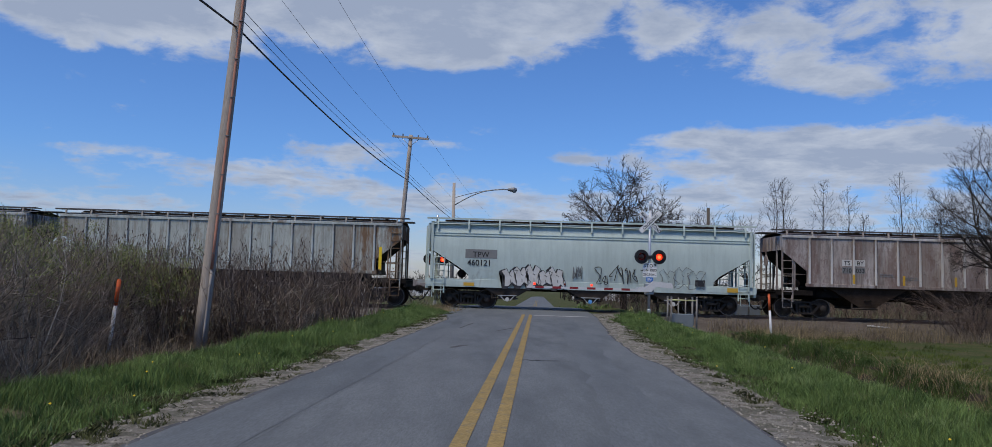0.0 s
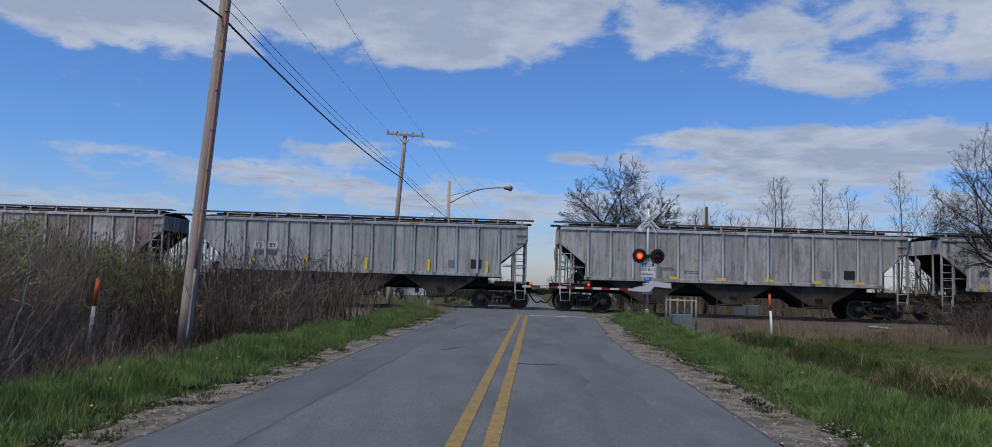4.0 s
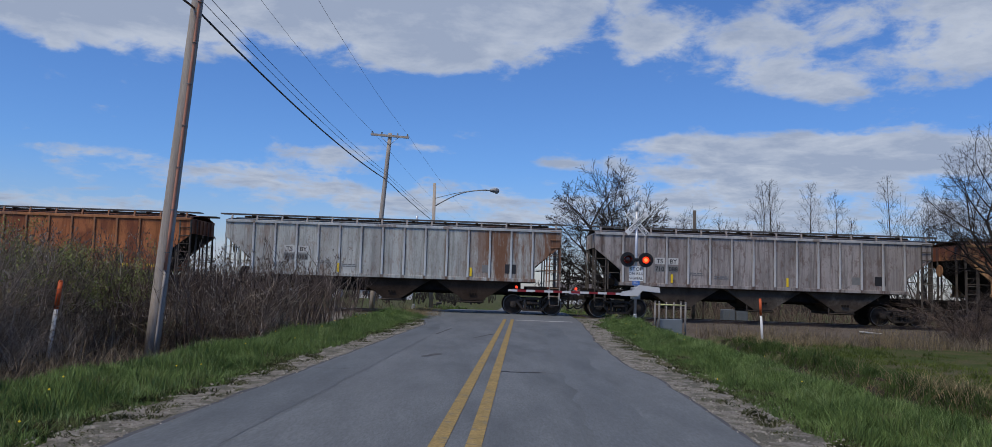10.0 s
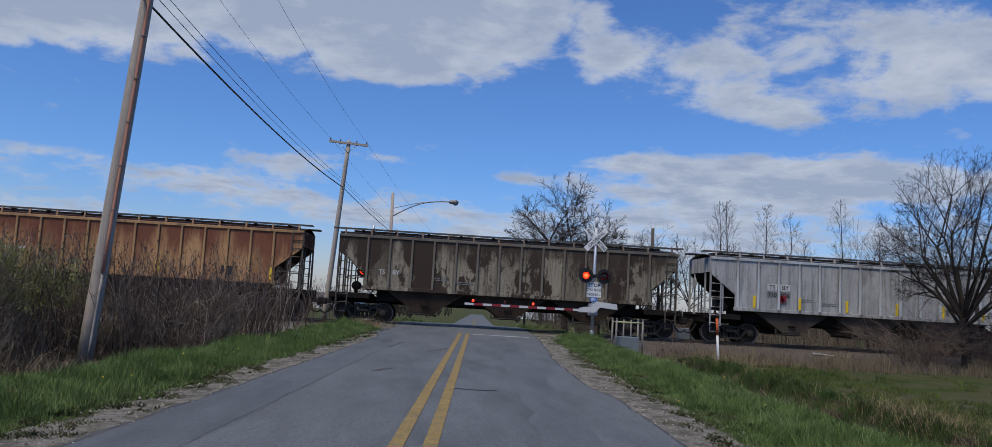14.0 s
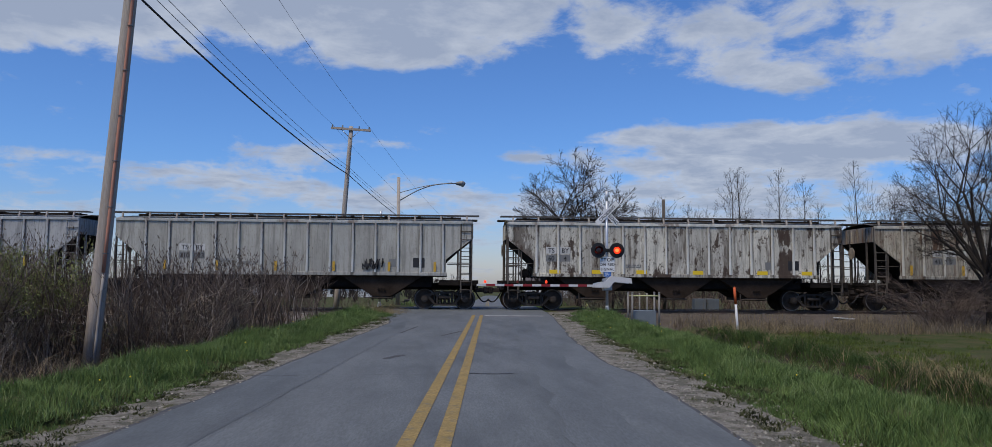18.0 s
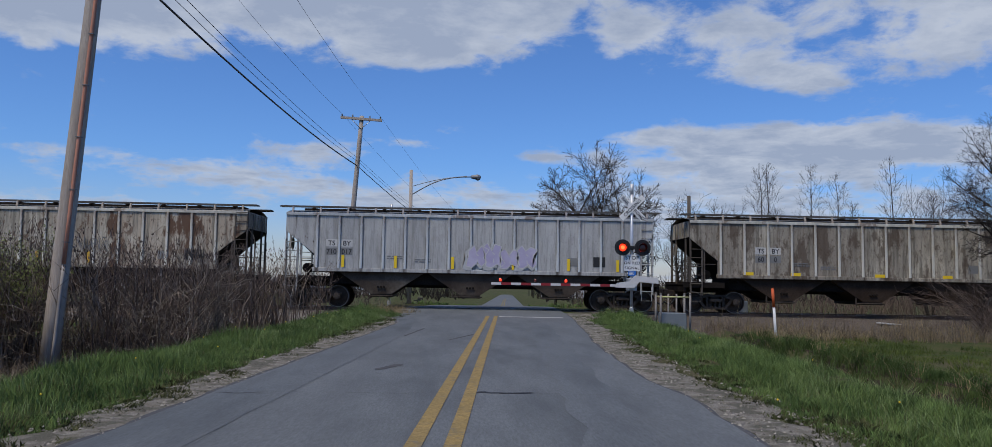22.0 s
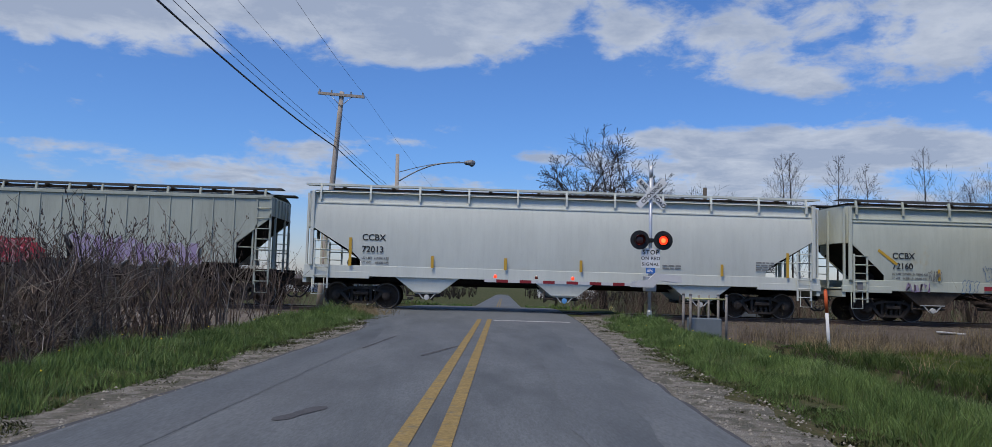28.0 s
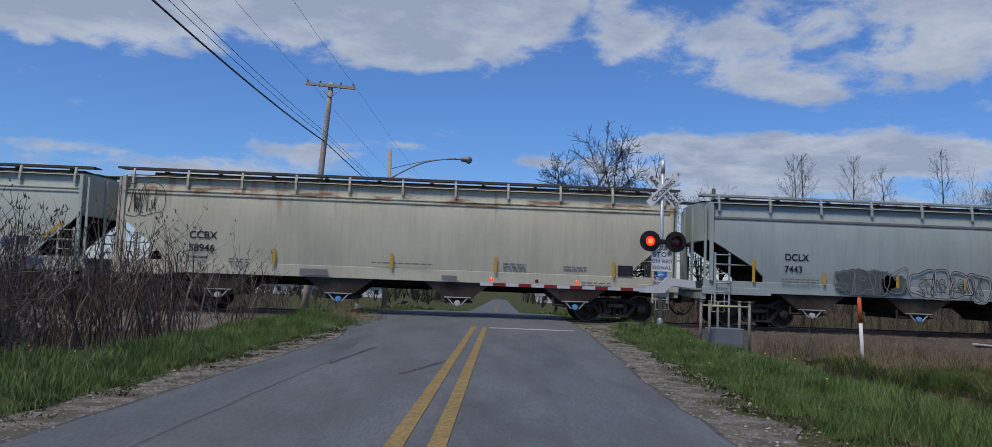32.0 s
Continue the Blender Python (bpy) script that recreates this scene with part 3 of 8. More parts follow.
def tube(bm, pts, radii, seg=8):
    """One continuous tube through points."""
    pts = [Vector(p) for p in pts]
    s = (pts[1] - pts[0]).orthogonal().normalized()
    rings = []
    for i, p in enumerate(pts):
        d = (pts[min(i + 1, len(pts) - 1)] - pts[max(i - 1, 0)]).normalized()
        s = (s - d * s.dot(d)).normalized()
        t = d.cross(s)
        r = radii if isinstance(radii, (int, float)) else radii[i]
        rings.append([bm.verts.new(p + r * (math.cos(2 * math.pi * k / seg) * s + math.sin(2 * math.pi * k / seg) * t)) for k in range(seg)])
    for a, b in zip(rings, rings[1:]):
        for k in range(seg):
            bm.faces.new((a[k], a[(k + 1) % seg], b[(k + 1) % seg], b[k])).smooth = True
    bm.faces.new(rings[0][::-1]), bm.faces.new(rings[-1])
    return bm


def lathe(bm, prof, axis="y", seg=24, centre=(0, 0, 0)):
    """Turns a profile of (radius, along) round an axis."""
    c = Vector(centre)
    rings = []
    for r, a in prof:
        ring = []
        for k in range(seg):
            u, w = r * math.cos(2 * math.pi * k / seg), r * math.sin(2 * math.pi * k / seg)
            ring.append(bm.verts.new(c + Vector({"y": (u, a, w), "x": (a, u, w), "z": (u, w, a)}[axis])))
        rings.append(ring)
    for i in range(len(rings) - 1):
        for k in range(seg):
            bm.faces.new((rings[i][k], rings[i][(k + 1) % seg], rings[i + 1][(k + 1) % seg], rings[i + 1][k]))
    for ring in (rings[0], rings[-1]):
        if prof[0][0] > 0.001:
            bm.faces.new(ring)
    bmesh.ops.recalc_face_normals(bm, faces=bm.faces[:])
    return bm


def B():
    return bmesh.new()


def mesh_of(name, verts, faces, mat, smooth=False):
    me = bpy.data.meshes.new(name)
    me.from_pydata(verts, [], faces)
    me.materials.append(mat)
    if smooth:
        me.shade_smooth()
    return new(name, me)


def text_part(name, body, size, mat, parent, m, label="", gap=1.0, align="LEFT"):
    cu = bpy.data.curves.new(name, "FONT")
    cu.body, cu.size, cu.space_character, cu.align_x, cu.extrude = body, size, gap, align, 0.002
    cu.offset = size * 0.014
    tmp = bpy.data.objects.new(name, cu)
    me = bpy.data.meshes.new_from_object(tmp)
    bpy.data.objects.remove(tmp)
    me.materials.clear()
    me.materials.append(mat)
    ob = new(name, me)
    ob.parent = parent
    ob.matrix_basis = m
    if label:
        tagged(ob, label)
    return ob


def empty(name, m=None):
    ob = new(name)
    if m is not None:
        ob.matrix_basis = m
    return ob


# ---- plan of the ground ----
def road_x(y):
    """Middle of the road."""
    return -1.15 + 0.0517 * (y + 8)


def sstep(a, b, x):
    t = min(max((x - a) / (b - a), 0.0), 1.0)
    return t * t * (3 - 2 * t)


def far_drop(y, k):
    """The land falls away gently beyond the railway."""
    return k * sstep(4, 36, y) + 0.011 * min(max(y - 30, 0.0), 280.0)


def road_z(y):
    d = abs(y)
    return -0.05 + 0.05 * (1 - sstep(2.5, 9.0, d)) - far_drop(y, 1.3)


def ground_z(x, y):
    u = x - road_x(y)
    d = abs(y)
    rz = road_z(y)
    side = abs(u)
    if u < 0:
        verge = rz - 0.03 - 0.02 * sstep(2.6, 3.4, side) + 0.07 * sstep(3.4, 4.6, side) - 0.74 * sstep(4.85, 6.4, side)
    else:
        verge = rz - 0.03 - 0.03 * sstep(2.8, 4.0, side) + 0.08 * sstep(3.8, 4.9, side) - 1.10 * sstep(5.05, 5.9, side) + 0.78 * sstep(7.0, 7.75, side) - 0.17 * sstep(7.8, 8.8, side)
    bank = -0.16 - 0.5 * sstep(2.6, 8.2, d) - far_drop(y, 0.8)
    if y < 0 and 0 < u < 30:
        bank -= 0.6 * sstep(8.4, 11.0, d)
    z = max(verge, bank)
    if side > 40 or d > 90:
        z = max(z, -0.62 - far_drop(y, 0.8))
    bump_ = 0.05 * noise.noise((x * 0.6, y * 0.6, 0.3)) + 0.02 * noise.noise((x * 2.3, y * 2.3, 5.3))
    return z + bump_ * sstep(2.9, 4.5, side) * sstep(1.9, 3.0, d) - (0.06 if side < 2.5 else 0.0)


def axis_steps(lo, hi, fine_lo, fine_hi, fine, grow=1.25):
    out = list(np.arange(fine_lo, fine_hi + 1e-6, fine))
    s, v = fine, fine_lo
    while v > lo:
        s *= grow
        v -= s
        out.insert(0, max(v, lo))
    s, v = fine, fine_hi
    while v < hi:
        s *= grow
        v += s
        out.append(min(v, hi))
    return out


def build_ground():
    xs, ys = axis_steps(-1800, 1800, -14, 24, 0.3), axis_steps(-300, 2500, -40, 8, 0.3)
    verts = [(x, y, ground_z(x, y)) for y in ys for x in xs]
    w = len(xs)
    faces = [(j * w + i, j * w + i + 1, (j + 1) * w + i + 1, (j + 1) * w + i) for j in range(len(ys) - 1) for i in range(w - 1)]
    ob = mesh_of("ground", verts, faces, M["ground"], True)
    tagged(ob, "rough ground of grass, dry thatch and bare soil", "ground", kind="structure")


def strip(name, mat, u0, u1, y0, y1, lift, step=0.5, jitter=0.0, label="", category="road", parent=None, kind="structure"):
    """A strip that runs along the road from y0 to y1, between two offsets from its middle (numbers or functions of y)."""
    n = max(2, int((y1 - y0) / step) + 1)
    verts, faces = [], []
    f0, f1 = (u0 if callable(u0) else (lambda y: u0)), (u1 if callable(u1) else (lambda y: u1))
    for i in range(n):
        y = y0 + (y1 - y0) * i / (n - 1)
        ja = jitter * noise.noise((y * 1.3, 1.0, u1 if not callable(u1) else 2.0))
        jb = jitter * noise.noise((y * 1.3, 9.0, u0 if not callable(u0) else 3.0))
        for k in range(5):
            f = k / 4
            u = f0(y) + ja + (f1(y) + jb - f0(y) - ja) * f
            verts.append((road_x(y) + u, y, road_z(y) + lift - 0.0035 * abs(u)))
    for i in range(n - 1):
        for k in range(4):
            a = i * 5 + k
            faces.append((a, a + 1, a + 6, a + 5))
    ob = mesh_of(name, verts, faces, mat)
    if parent:
        ob.parent = parent
    else:
        tagged(ob, label, category, kind=kind)
    return ob


def left_edge(y):
    return -2.58 - 0.75 * sstep(-12, -6, y) * (1 - sstep(3, 9, y))


def right_edge(y):
    return 2.55 - 0.22 * sstep(-25.5, -23.5, y) * (1 - sstep(-18.5, -13, y)) + 0.25 * sstep(-14, -6, y) * (1 - sstep(3, 9, y))


def build_road():
    road = strip("road", M["asphalt"], left_edge, right_edge, -60, 320, 0.0, 0.6, 0.05, "worn grey asphalt of a two-lane country road with tar marks", "road")
    strip("edge_patch", M["asphalt_dark"], lambda y: left_edge(y) + 0.05, lambda y: -1.78 - 0.5 * sstep(-16, -9, y), -60, -9, 0.0035, 0.4, 0.03, parent=road)
    strip("edge_patch", M["asphalt_dark"], 1.15, 1.75, -60, -8, 0.0035, 0.4, 0.16, parent=road)
    strip("centre_line", M["line_yellow"], -0.20, -0.07, -60, -6.3, 0.006, parent=road)
    strip("centre_line", M["line_yellow"], 0.09, 0.22, -60, -6.3, 0.006, parent=road)
    strip("centre_line", M["line_yellow"], -0.20, -0.07, 12, 140, 0.02, parent=road)
    strip("centre_line", M["line_yellow"], 0.09, 0.22, 12, 140, 0.02, parent=road)
    strip("stop_line", M["line_white"], 0.28, 2.5, -6.85, -6.5, 0.006, 0.2, parent=road)
    def mark(name, pts, w, mat):
        verts, faces = [], []
        for i, (x, y) in enumerate(pts):
            k = w * (0.5 + 0.8 * abs(noise.noise((x * 5, y * 5, 0)))) * (0.3 if i in (0, len(pts) - 1) else 1)
            dx, dy = pts[min(i + 1, len(pts) - 1)][0] - pts[max(i - 1, 0)][0], pts[min(i + 1, len(pts) - 1)][1] - pts[max(i - 1, 0)][1]
            d = math.hypot(dx, dy)
            for sgn in (-1, 1):
                px, py = x - dy / d * k * sgn, y + dx / d * k * sgn
                verts.append((px, py, road_z(py) + 0.0045 - 0.0035 * abs(px - road_x(py))))
        for i in range(len(pts) - 1):
            faces.append((2 * i, 2 * i + 1, 2 * i + 3, 2 * i + 2))
        o = mesh_of(name, verts, faces, M[mat])
        o.parent = road

    def across(y, u0, u1, n=26):
        return [(road_x(y) + u0 + (u1 - u0) * i / n, y + 0.10 * noise.noise((u0 + i * 0.35, y, 0.0))) for i in range(n + 1)]

    def along(u, y0, y1, n=60):
        return [(road_x(y0 + (y1 - y0) * i / n) + u + 0.05 * noise.noise((u, i * 0.4, 0.0)), y0 + (y1 - y0) * i / n) for i in range(n + 1)]

    mark("crack", across(-25.2, 0.7, 2.3), 0.006, "stain")
    mark("crack", across(-25.2, 0.18, 0.85, 22), 0.055, "tar")
    mark("crack", across(-25.3, -2.0, -0.2), 0.005, "stain")
    mark("crack", across(-25.4, -2.55, -2.0, 8), 0.03, "tar")
    mark("crack", across(-14.0, -2.5, 2.4), 0.005, "stain")
    mark("crack", along(-1.75, -36, -6), 0.0018, "stain")
    mark("skid_mark", [(-2.3 + 0.032 * i, -17.6 + 0.11 * i) for i in range(18)], 0.06, "stain")
    mark("skid_mark", [(-3.15 + 0.03 * i, -23.1 + 0.08 * i) for i in range(10)], 0.10, "stain")
    mark("skid_mark", [(-3.3 + 0.02 * i, -16.6 + 0.2 * i) for i in range(16)], 0.05, "stain")
    strip("broken_edge", M["stain"], lambda y: left_edge(y) - 0.07, lambda y: left_edge(y) + 0.06, -60, -3, -0.006, 0.2, 0.09, parent=road)
    strip("broken_edge", M["stain"], lambda y: right_edge(y) - 0.06, lambda y: right_edge(y) + 0.05, -60, -3, -0.006, 0.2, 0.07, parent=road)
    strip("gravel_shoulder", M["gravel"], lambda y: left_edge(y) - 0.62, lambda y: left_edge(y) + 0.1, -60, -3, -0.012, 0.25, 0.35, "gravel shoulder with weeds creeping in", "shoulder")
    strip("gravel_shoulder", M["gravel"], lambda y: right_edge(y) - 0.1, lambda y: right_edge(y) + 0.72 + 0.8 * sstep(-10, -6.5, y), -60, -3, -0.012, 0.25, 0.45, "gravel shoulder with weeds creeping in", "shoulder")


def build_ditch():
    """Bare soil in the ditch between the verge and the field, its shade put into the colour."""
    n, k = 110, 9
    verts, faces = [], []
    for i in range(n):
        y = -34 + 25 * i / (n - 1)
        a, b = 5.35 + 0.15 * noise.noise((y * 0.9, 1.0, 0.0)), 7.72 + 0.16 * noise.noise((y * 1.1, 5.0, 0.0))
        for j in range(k):
            x = road_x(y) + a + (b - a) * j / (k - 1)
            verts.append((x, y, ground_z(x, y) + 0.015 + 0.05 * noise.noise((x * 3, y * 3, 0.0)) * (0 < j < k - 1)))
    for i in range(n - 1):
        for j in range(k - 1):
            q = i * k + j
            faces.append((q, q + 1, q + k + 1, q + k))
    tagged(mesh_of("ditch", verts, faces, M["ditch_soil_shaded"], True), "soil and dead stalks in the roadside ditch, darkened for its shade", "ditch", kind="structure")


build_ground()
build_road()
build_ditch()


# ---- track ----
def build_track():
    verts, faces = [], []
    # ballast bed as a long prism with a broken surface
    n = 400
    prof = [(-2.9, -0.62), (-1.9, -0.2), (-1.3, -0.15), (1.3, -0.15), (1.9, -0.2), (2.9, -0.62)]
    xs = [-420 + 840 * i / n for i in range(n + 1)]
    for x in xs:
        for p, q in prof:
            verts.append((x, p, q))
    k = len(prof)
    for i in range(n):
        for j in range(k - 1):
            a = i * k + j
            faces.append((a, a + k, a + k + 1, a + 1))
    bed = mesh_of("ballast_bed", verts, faces, M["ballast"])
    tagged(bed, "grey-brown crushed stone ballast under the track", "ballast", kind="structure")
    for xa, xb, ya, yb in ((3.6, 70, -7.6, -2.4), (-70, -6.4, -6.0, -2.4)):
        v, f = [], []
        nx, ny = 260, 14
        for i in range(nx + 1):
            x = xa + (xb - xa) * i / nx
            lo_y = ya + 0.9 * noise.noise((x * 0.5, 1.7, 0.0)) + (2.6 * (1 - sstep(3.6, 7.0, x)) if xa > 0 else 0)
            for j in range(ny + 1):
                y = lo_y + (yb - lo_y) * j / ny
                v.append((x, y, ground_z(x, y) + 0.02 + 0.04 * noise.noise((x * 1.9, y * 1.9, 3.0)) * (0 < j < ny) - (0.05 if j == 0 else 0)))
        for i in range(nx):
            for j in range(ny):
                a = i * (ny + 1) + j
                f.append((a, a + ny + 1, a + ny + 2, a + 1))
        tagged(mesh_of("rail_bank", v, f, M["bank" if xa > 0 else "bank_pale"], True), "brown gravelly bank sloping from the track" if xa > 0 else "pale stony bank sloping from the track", "bank", kind="structure")
    track = empty("railway_track")
    tagged(track, "single railway track with rusty steel rails on wooden ties", "railway track", kind="structure")
    for y in (-0.7525, 0.7525):
        bm = B()
        pr = [(-0.07, -0.17), (0.07, -0.17), (0.07, -0.155), (0.012, -0.13), (0.012, -0.045), (0.036, -0.035), (0.036, -0.004), (-0.036, -0.004), (-0.036, -0.035), (-0.012, -0.045), (-0.012, -0.13), (-0.07, -0.155)]
        prism(bm, [(y + p, q) for p, q in pr], "x", -420, 420)
        r = part("rail", bm, M["rail"], track)
        bm = B()
        box(bm, -420, 420, y - 0.03, y + 0.03, -0.005, 0.0)
        part("running_surface", bm, M["rail_top"], r, "polished steel running surface")
    bm = B()
    box(bm, -0.115, 0.115, -1.28, 1.28, -0.30, -0.125, 0.012)
    first = None
    for i in range(-75, 76):
        x = i * 0.53
        if -4.8 < x < 2.6:
            continue
        if first is None:
            first = part("tie", bm, M["tie"], track)
            first.location.x = x
        else:
            share("tie", first, track, pose(x, random.uniform(-0.04, 0.04), 0, 0, 0, random.uniform(-1.5, 1.5)))
    bm = B()
    prism(bm, [(-3.3, -0.34), (-3.16, -0.34), (-3.2, -0.24), (-3.2, -0.20), (-3.26, -0.20), (-3.26, -0.24)], "x", 11.5, 34)
    tagged(part("spare_rail", bm, M["rail"]), "rusty spare rail lying beside the track", "rail")
    bm = B()
    box(bm, -0.5, 0.5, -0.1, 0.1, 0, 0.06, 0.015)
    tagged(part("plank", bm, M["patch_white"]), "pale weathered plank lying on the bank", "plank").matrix_basis = pose(14.3, -4.2, ground_z(14.3, -4.2) + 0.03, 0, 4, 12)
    # crossing panels between and beside the rails
    pan = empty("crossing_panel")
    tagged(pan, "dark asphalt and rubber crossing surface between the rails", "crossing", kind="structure")
    for a, b in ((-2.6, -0.86), (-0.64, 0.64), (0.86, 2.6)):
        bm = B()
        prism(bm, [(-4.6 + 0.05 * a, a), (1.9 + 0.05 * a, a), (1.9 + 0.05 * b, b), (-4.6 + 0.05 * b, b)], "z", -0.14, -0.012)
        part("panel", bm, M["asphalt"], pan)


build_track()


# ---- train ----
def wheelset_mesh():
    prof = [(0.07, -1.05), (0.07, -0.86), (0.16, -0.855), (0.17, -0.82), (0.36, -0.80), (0.38, -0.84), (0.455, -0.84), (0.46, -0.72), (0.49, -0.705), (0.49, -0.685), (0.38, -0.69), (0.18, -0.73), (0.085, -0.70)]
    prof = prof + [(r, -a) for r, a in reversed(prof)]
    return lathe(B(), prof, "y", 28)


SHARED = {}


def truck(parent, x, tag):
    """A two-axle truck: two side frames, a bolster and two turning wheelsets."""
    t = new("truck")
    t.parent, t.location = parent, (x, 0, 0)
    if "wheelset" not in SHARED:
        ws = part("wheelset", wheelset_mesh(), M["wheel"], t)
        rims = []
        for s in (-1, 1):
            bm = B()
            for k in range(28):
                a, b = 2 * math.pi * k / 28, 2 * math.pi * (k + 1) / 28
                q = [bm.verts.new((r * math.cos(c), s * 0.8435, r * math.sin(c))) for r, c in ((0.425, a), (0.454, a), (0.454, b), (0.425, b))]
                bm.faces.new(q)
            rims.append(part("rim", bm, M["wheel_rim"], ws, "brighter worn steel rim"))
        for s in (-1, 1):
            y = s * 1.02
            bm = B()
            # cast frame: arched top, diagonals down to the spring seat, two columns
            for e in (-1, 1):
                prism(bm, [(e * 1.07, 0.62), (e * 0.62, 0.70), (e * 0.40, 0.78), (0, 0.78), (0, 0.69), (e * 0.36, 0.69), (e * 0.60, 0.60), (e * 1.07, 0.53)], "y", y - 0.07, y + 0.07)
                prism(bm, [(e * 0.80, 0.58), (e * 0.66, 0.60), (e * 0.34, 0.20), (e * 0.44, 0.17)], "y", y - 0.06, y + 0.06)
                prism(bm, [(e * 0.44, 0.17), (e * 0.44, 0.25), (0, 0.25), (0, 0.17)], "y", y - 0.08, y + 0.08)
                prism(bm, [(e * 0.38, 0.70), (e * 0.29, 0.70), (e * 0.29, 0.24), (e * 0.38, 0.24)], "y", y - 0.05, y + 0.05)
                box(bm, min(e * 0.76, e * 1.04), max(e * 0.76, e * 1.04), y - 0.07, y + 0.07, 0.36, 0.56, 0.03)
            bmesh.ops.recalc_face_normals(bm, faces=bm.faces[:])
            fr = part("side_frame", bm, M["running_gear"], t)
            SHARED["side_frame", s] = fr
        for s in (-1, 1):
            bm = B()
            y = s * 1.10
            for k in (-0.19, 0.0, 0.19):
                lathe(bm, [(0.05, 0.24), (0.065, 0.28), (0.05, 0.32), (0.065, 0.36), (0.05, 0.40), (0.065, 0.44), (0.05, 0.48)], "z", 8, (k, y - s * 0.06, 0))
            box(bm, -0.27, 0.27, y - 0.12, y + 0.03, 0.48, 0.60, 0.02)
            SHARED["bolster_spring", s] = part("bolster_spring", bm, M["running_gear"], t)
        for s in (-1, 1):
            for k in (-0.889, 0.889):
                bm = B()
                lathe(bm, [(0.12, 1.0), (0.15, 1.08), (0.15, 1.15), (0.06, 1.18), (0.001, 1.18)] if s > 0 else [(0.12, -1.0), (0.15, -1.08), (0.15, -1.15), (0.06, -1.18), (0.001, -1.18)], "y", 10, (k, 0, 0.47))
                SHARED["axle_cap", s, k] = part("axle_cap", bm, M["running_gear"], t)
        bm = B()
        box(bm, -0.2, 0.2, -1.0, 1.0, 0.45, 0.78, 0.03)
        rod(bm, (-0.45, -0.9, 0.32), (-0.45, 0.9, 0.32), 0.04)
        rod(bm, (0.45, -0.9, 0.32), (0.45, 0.9, 0.32), 0.04)
        bolster = part("bolster", bm, M["running_gear"], t)
        SHARED.update({"wheelset": ws, "rim": rims, ("bolster", 0): bolster})
        sets = [ws, share("wheelset", ws, t)]
        for q in rims:
            share("rim", q, sets[1])
    else:
        sets = []
        for k in range(2):
            w = share("wheelset", SHARED["wheelset"], t)
            for q in SHARED["rim"]:
                share("rim", q, w)
            sets.append(w)
        for key in [k for k in SHARED if isinstance(k, tuple)]:
            share(key[0], SHARED[key], t)
    for w, dx in zip(sets, (-0.889, 0.889)):
        w.location = (dx, 0, 0.457)
    return sets


def ladder(bm, x0, x1, y, z0, z1, rungs, r=0.018):
    for x in (x0, x1):
        box(bm, x - 0.03, x + 0.03, y - 0.02, y + 0.02, z0, z1)
    for i in range(rungs):
        z = z0 + 0.12 + (z1 - z0 - 0.2) * i / (rungs - 1)
        rod(bm, (x0, y - 0.03, z), (x1, y - 0.03, z), r, seg=6)


def curvy(x0, z0, w, h, y, seed, thick=0.035, strokes=7):
    """Smooth looping strokes of spray paint on a wall at y, of no letters."""
    rr = random.Random(seed)
    out = []
    for s in range(strokes):
        bm = B()
        out.append(bm)
        cx, cw = x0 + w * (s + 0.5) / strokes, w / strokes
        knots = [(cx + cw * rr.uniform(-0.62, 0.62), z0 + h * rr.choice((0.05, 0.2, 0.5, 0.85, 1.0)) * rr.uniform(0.9, 1.05)) for _ in range(6)]
        pts = []
        for i in range(len(knots) - 1):
            p0, p1, p2, p3 = knots[max(i - 1, 0)], knots[i], knots[i + 1], knots[min(i + 2, len(knots) - 1)]
            for k in range(7):
                t = k / 7
                pts.append(tuple(0.5 * (2 * p1[a] + (p2[a] - p0[a]) * t + (2 * p0[a] - 5 * p1[a] + 4 * p2[a] - p3[a]) * t * t + (3 * p1[a] - p0[a] - 3 * p2[a] + p3[a]) * t ** 3) for a in (0, 1)))
        prev = None
        for i, (px, pz) in enumerate(pts):
            qx, qz = pts[min(i + 1, len(pts) - 1)]
            ox, oz = pts[max(i - 1, 0)]
            d = math.hypot(qx - ox, qz - oz) or 1.0
            nx, nz = -(qz - oz) / d * thick / 2, (qx - ox) / d * thick / 2
            pair = (bm.verts.new((px + nx, y - 0.0004 * s, pz + nz)), bm.verts.new((px - nx, y - 0.0004 * s, pz - nz)))
            if prev:
                bm.faces.new((prev[0], prev[1], pair[1], pair[0]))
            prev = pair
    return out


def stroke(bm, pts, y, thick):
    """A flat painted line through points on a wall at y."""
    prev = None
    for i, (px, pz) in enumerate(pts):
        (qx, qz), (ox, oz) = pts[min(i + 1, len(pts) - 1)], pts[max(i - 1, 0)]
        d = math.hypot(qx - ox, qz - oz) or 1.0
        nx, nz = -(qz - oz) / d * thick / 2, (qx - ox) / d * thick / 2
        pair = (bm.verts.new((px + nx, y, pz + nz)), bm.verts.new((px - nx, y, pz - nz)))
        if prev:
            bm.faces.new((prev[0], prev[1], pair[1], pair[0]))
        prev = pair


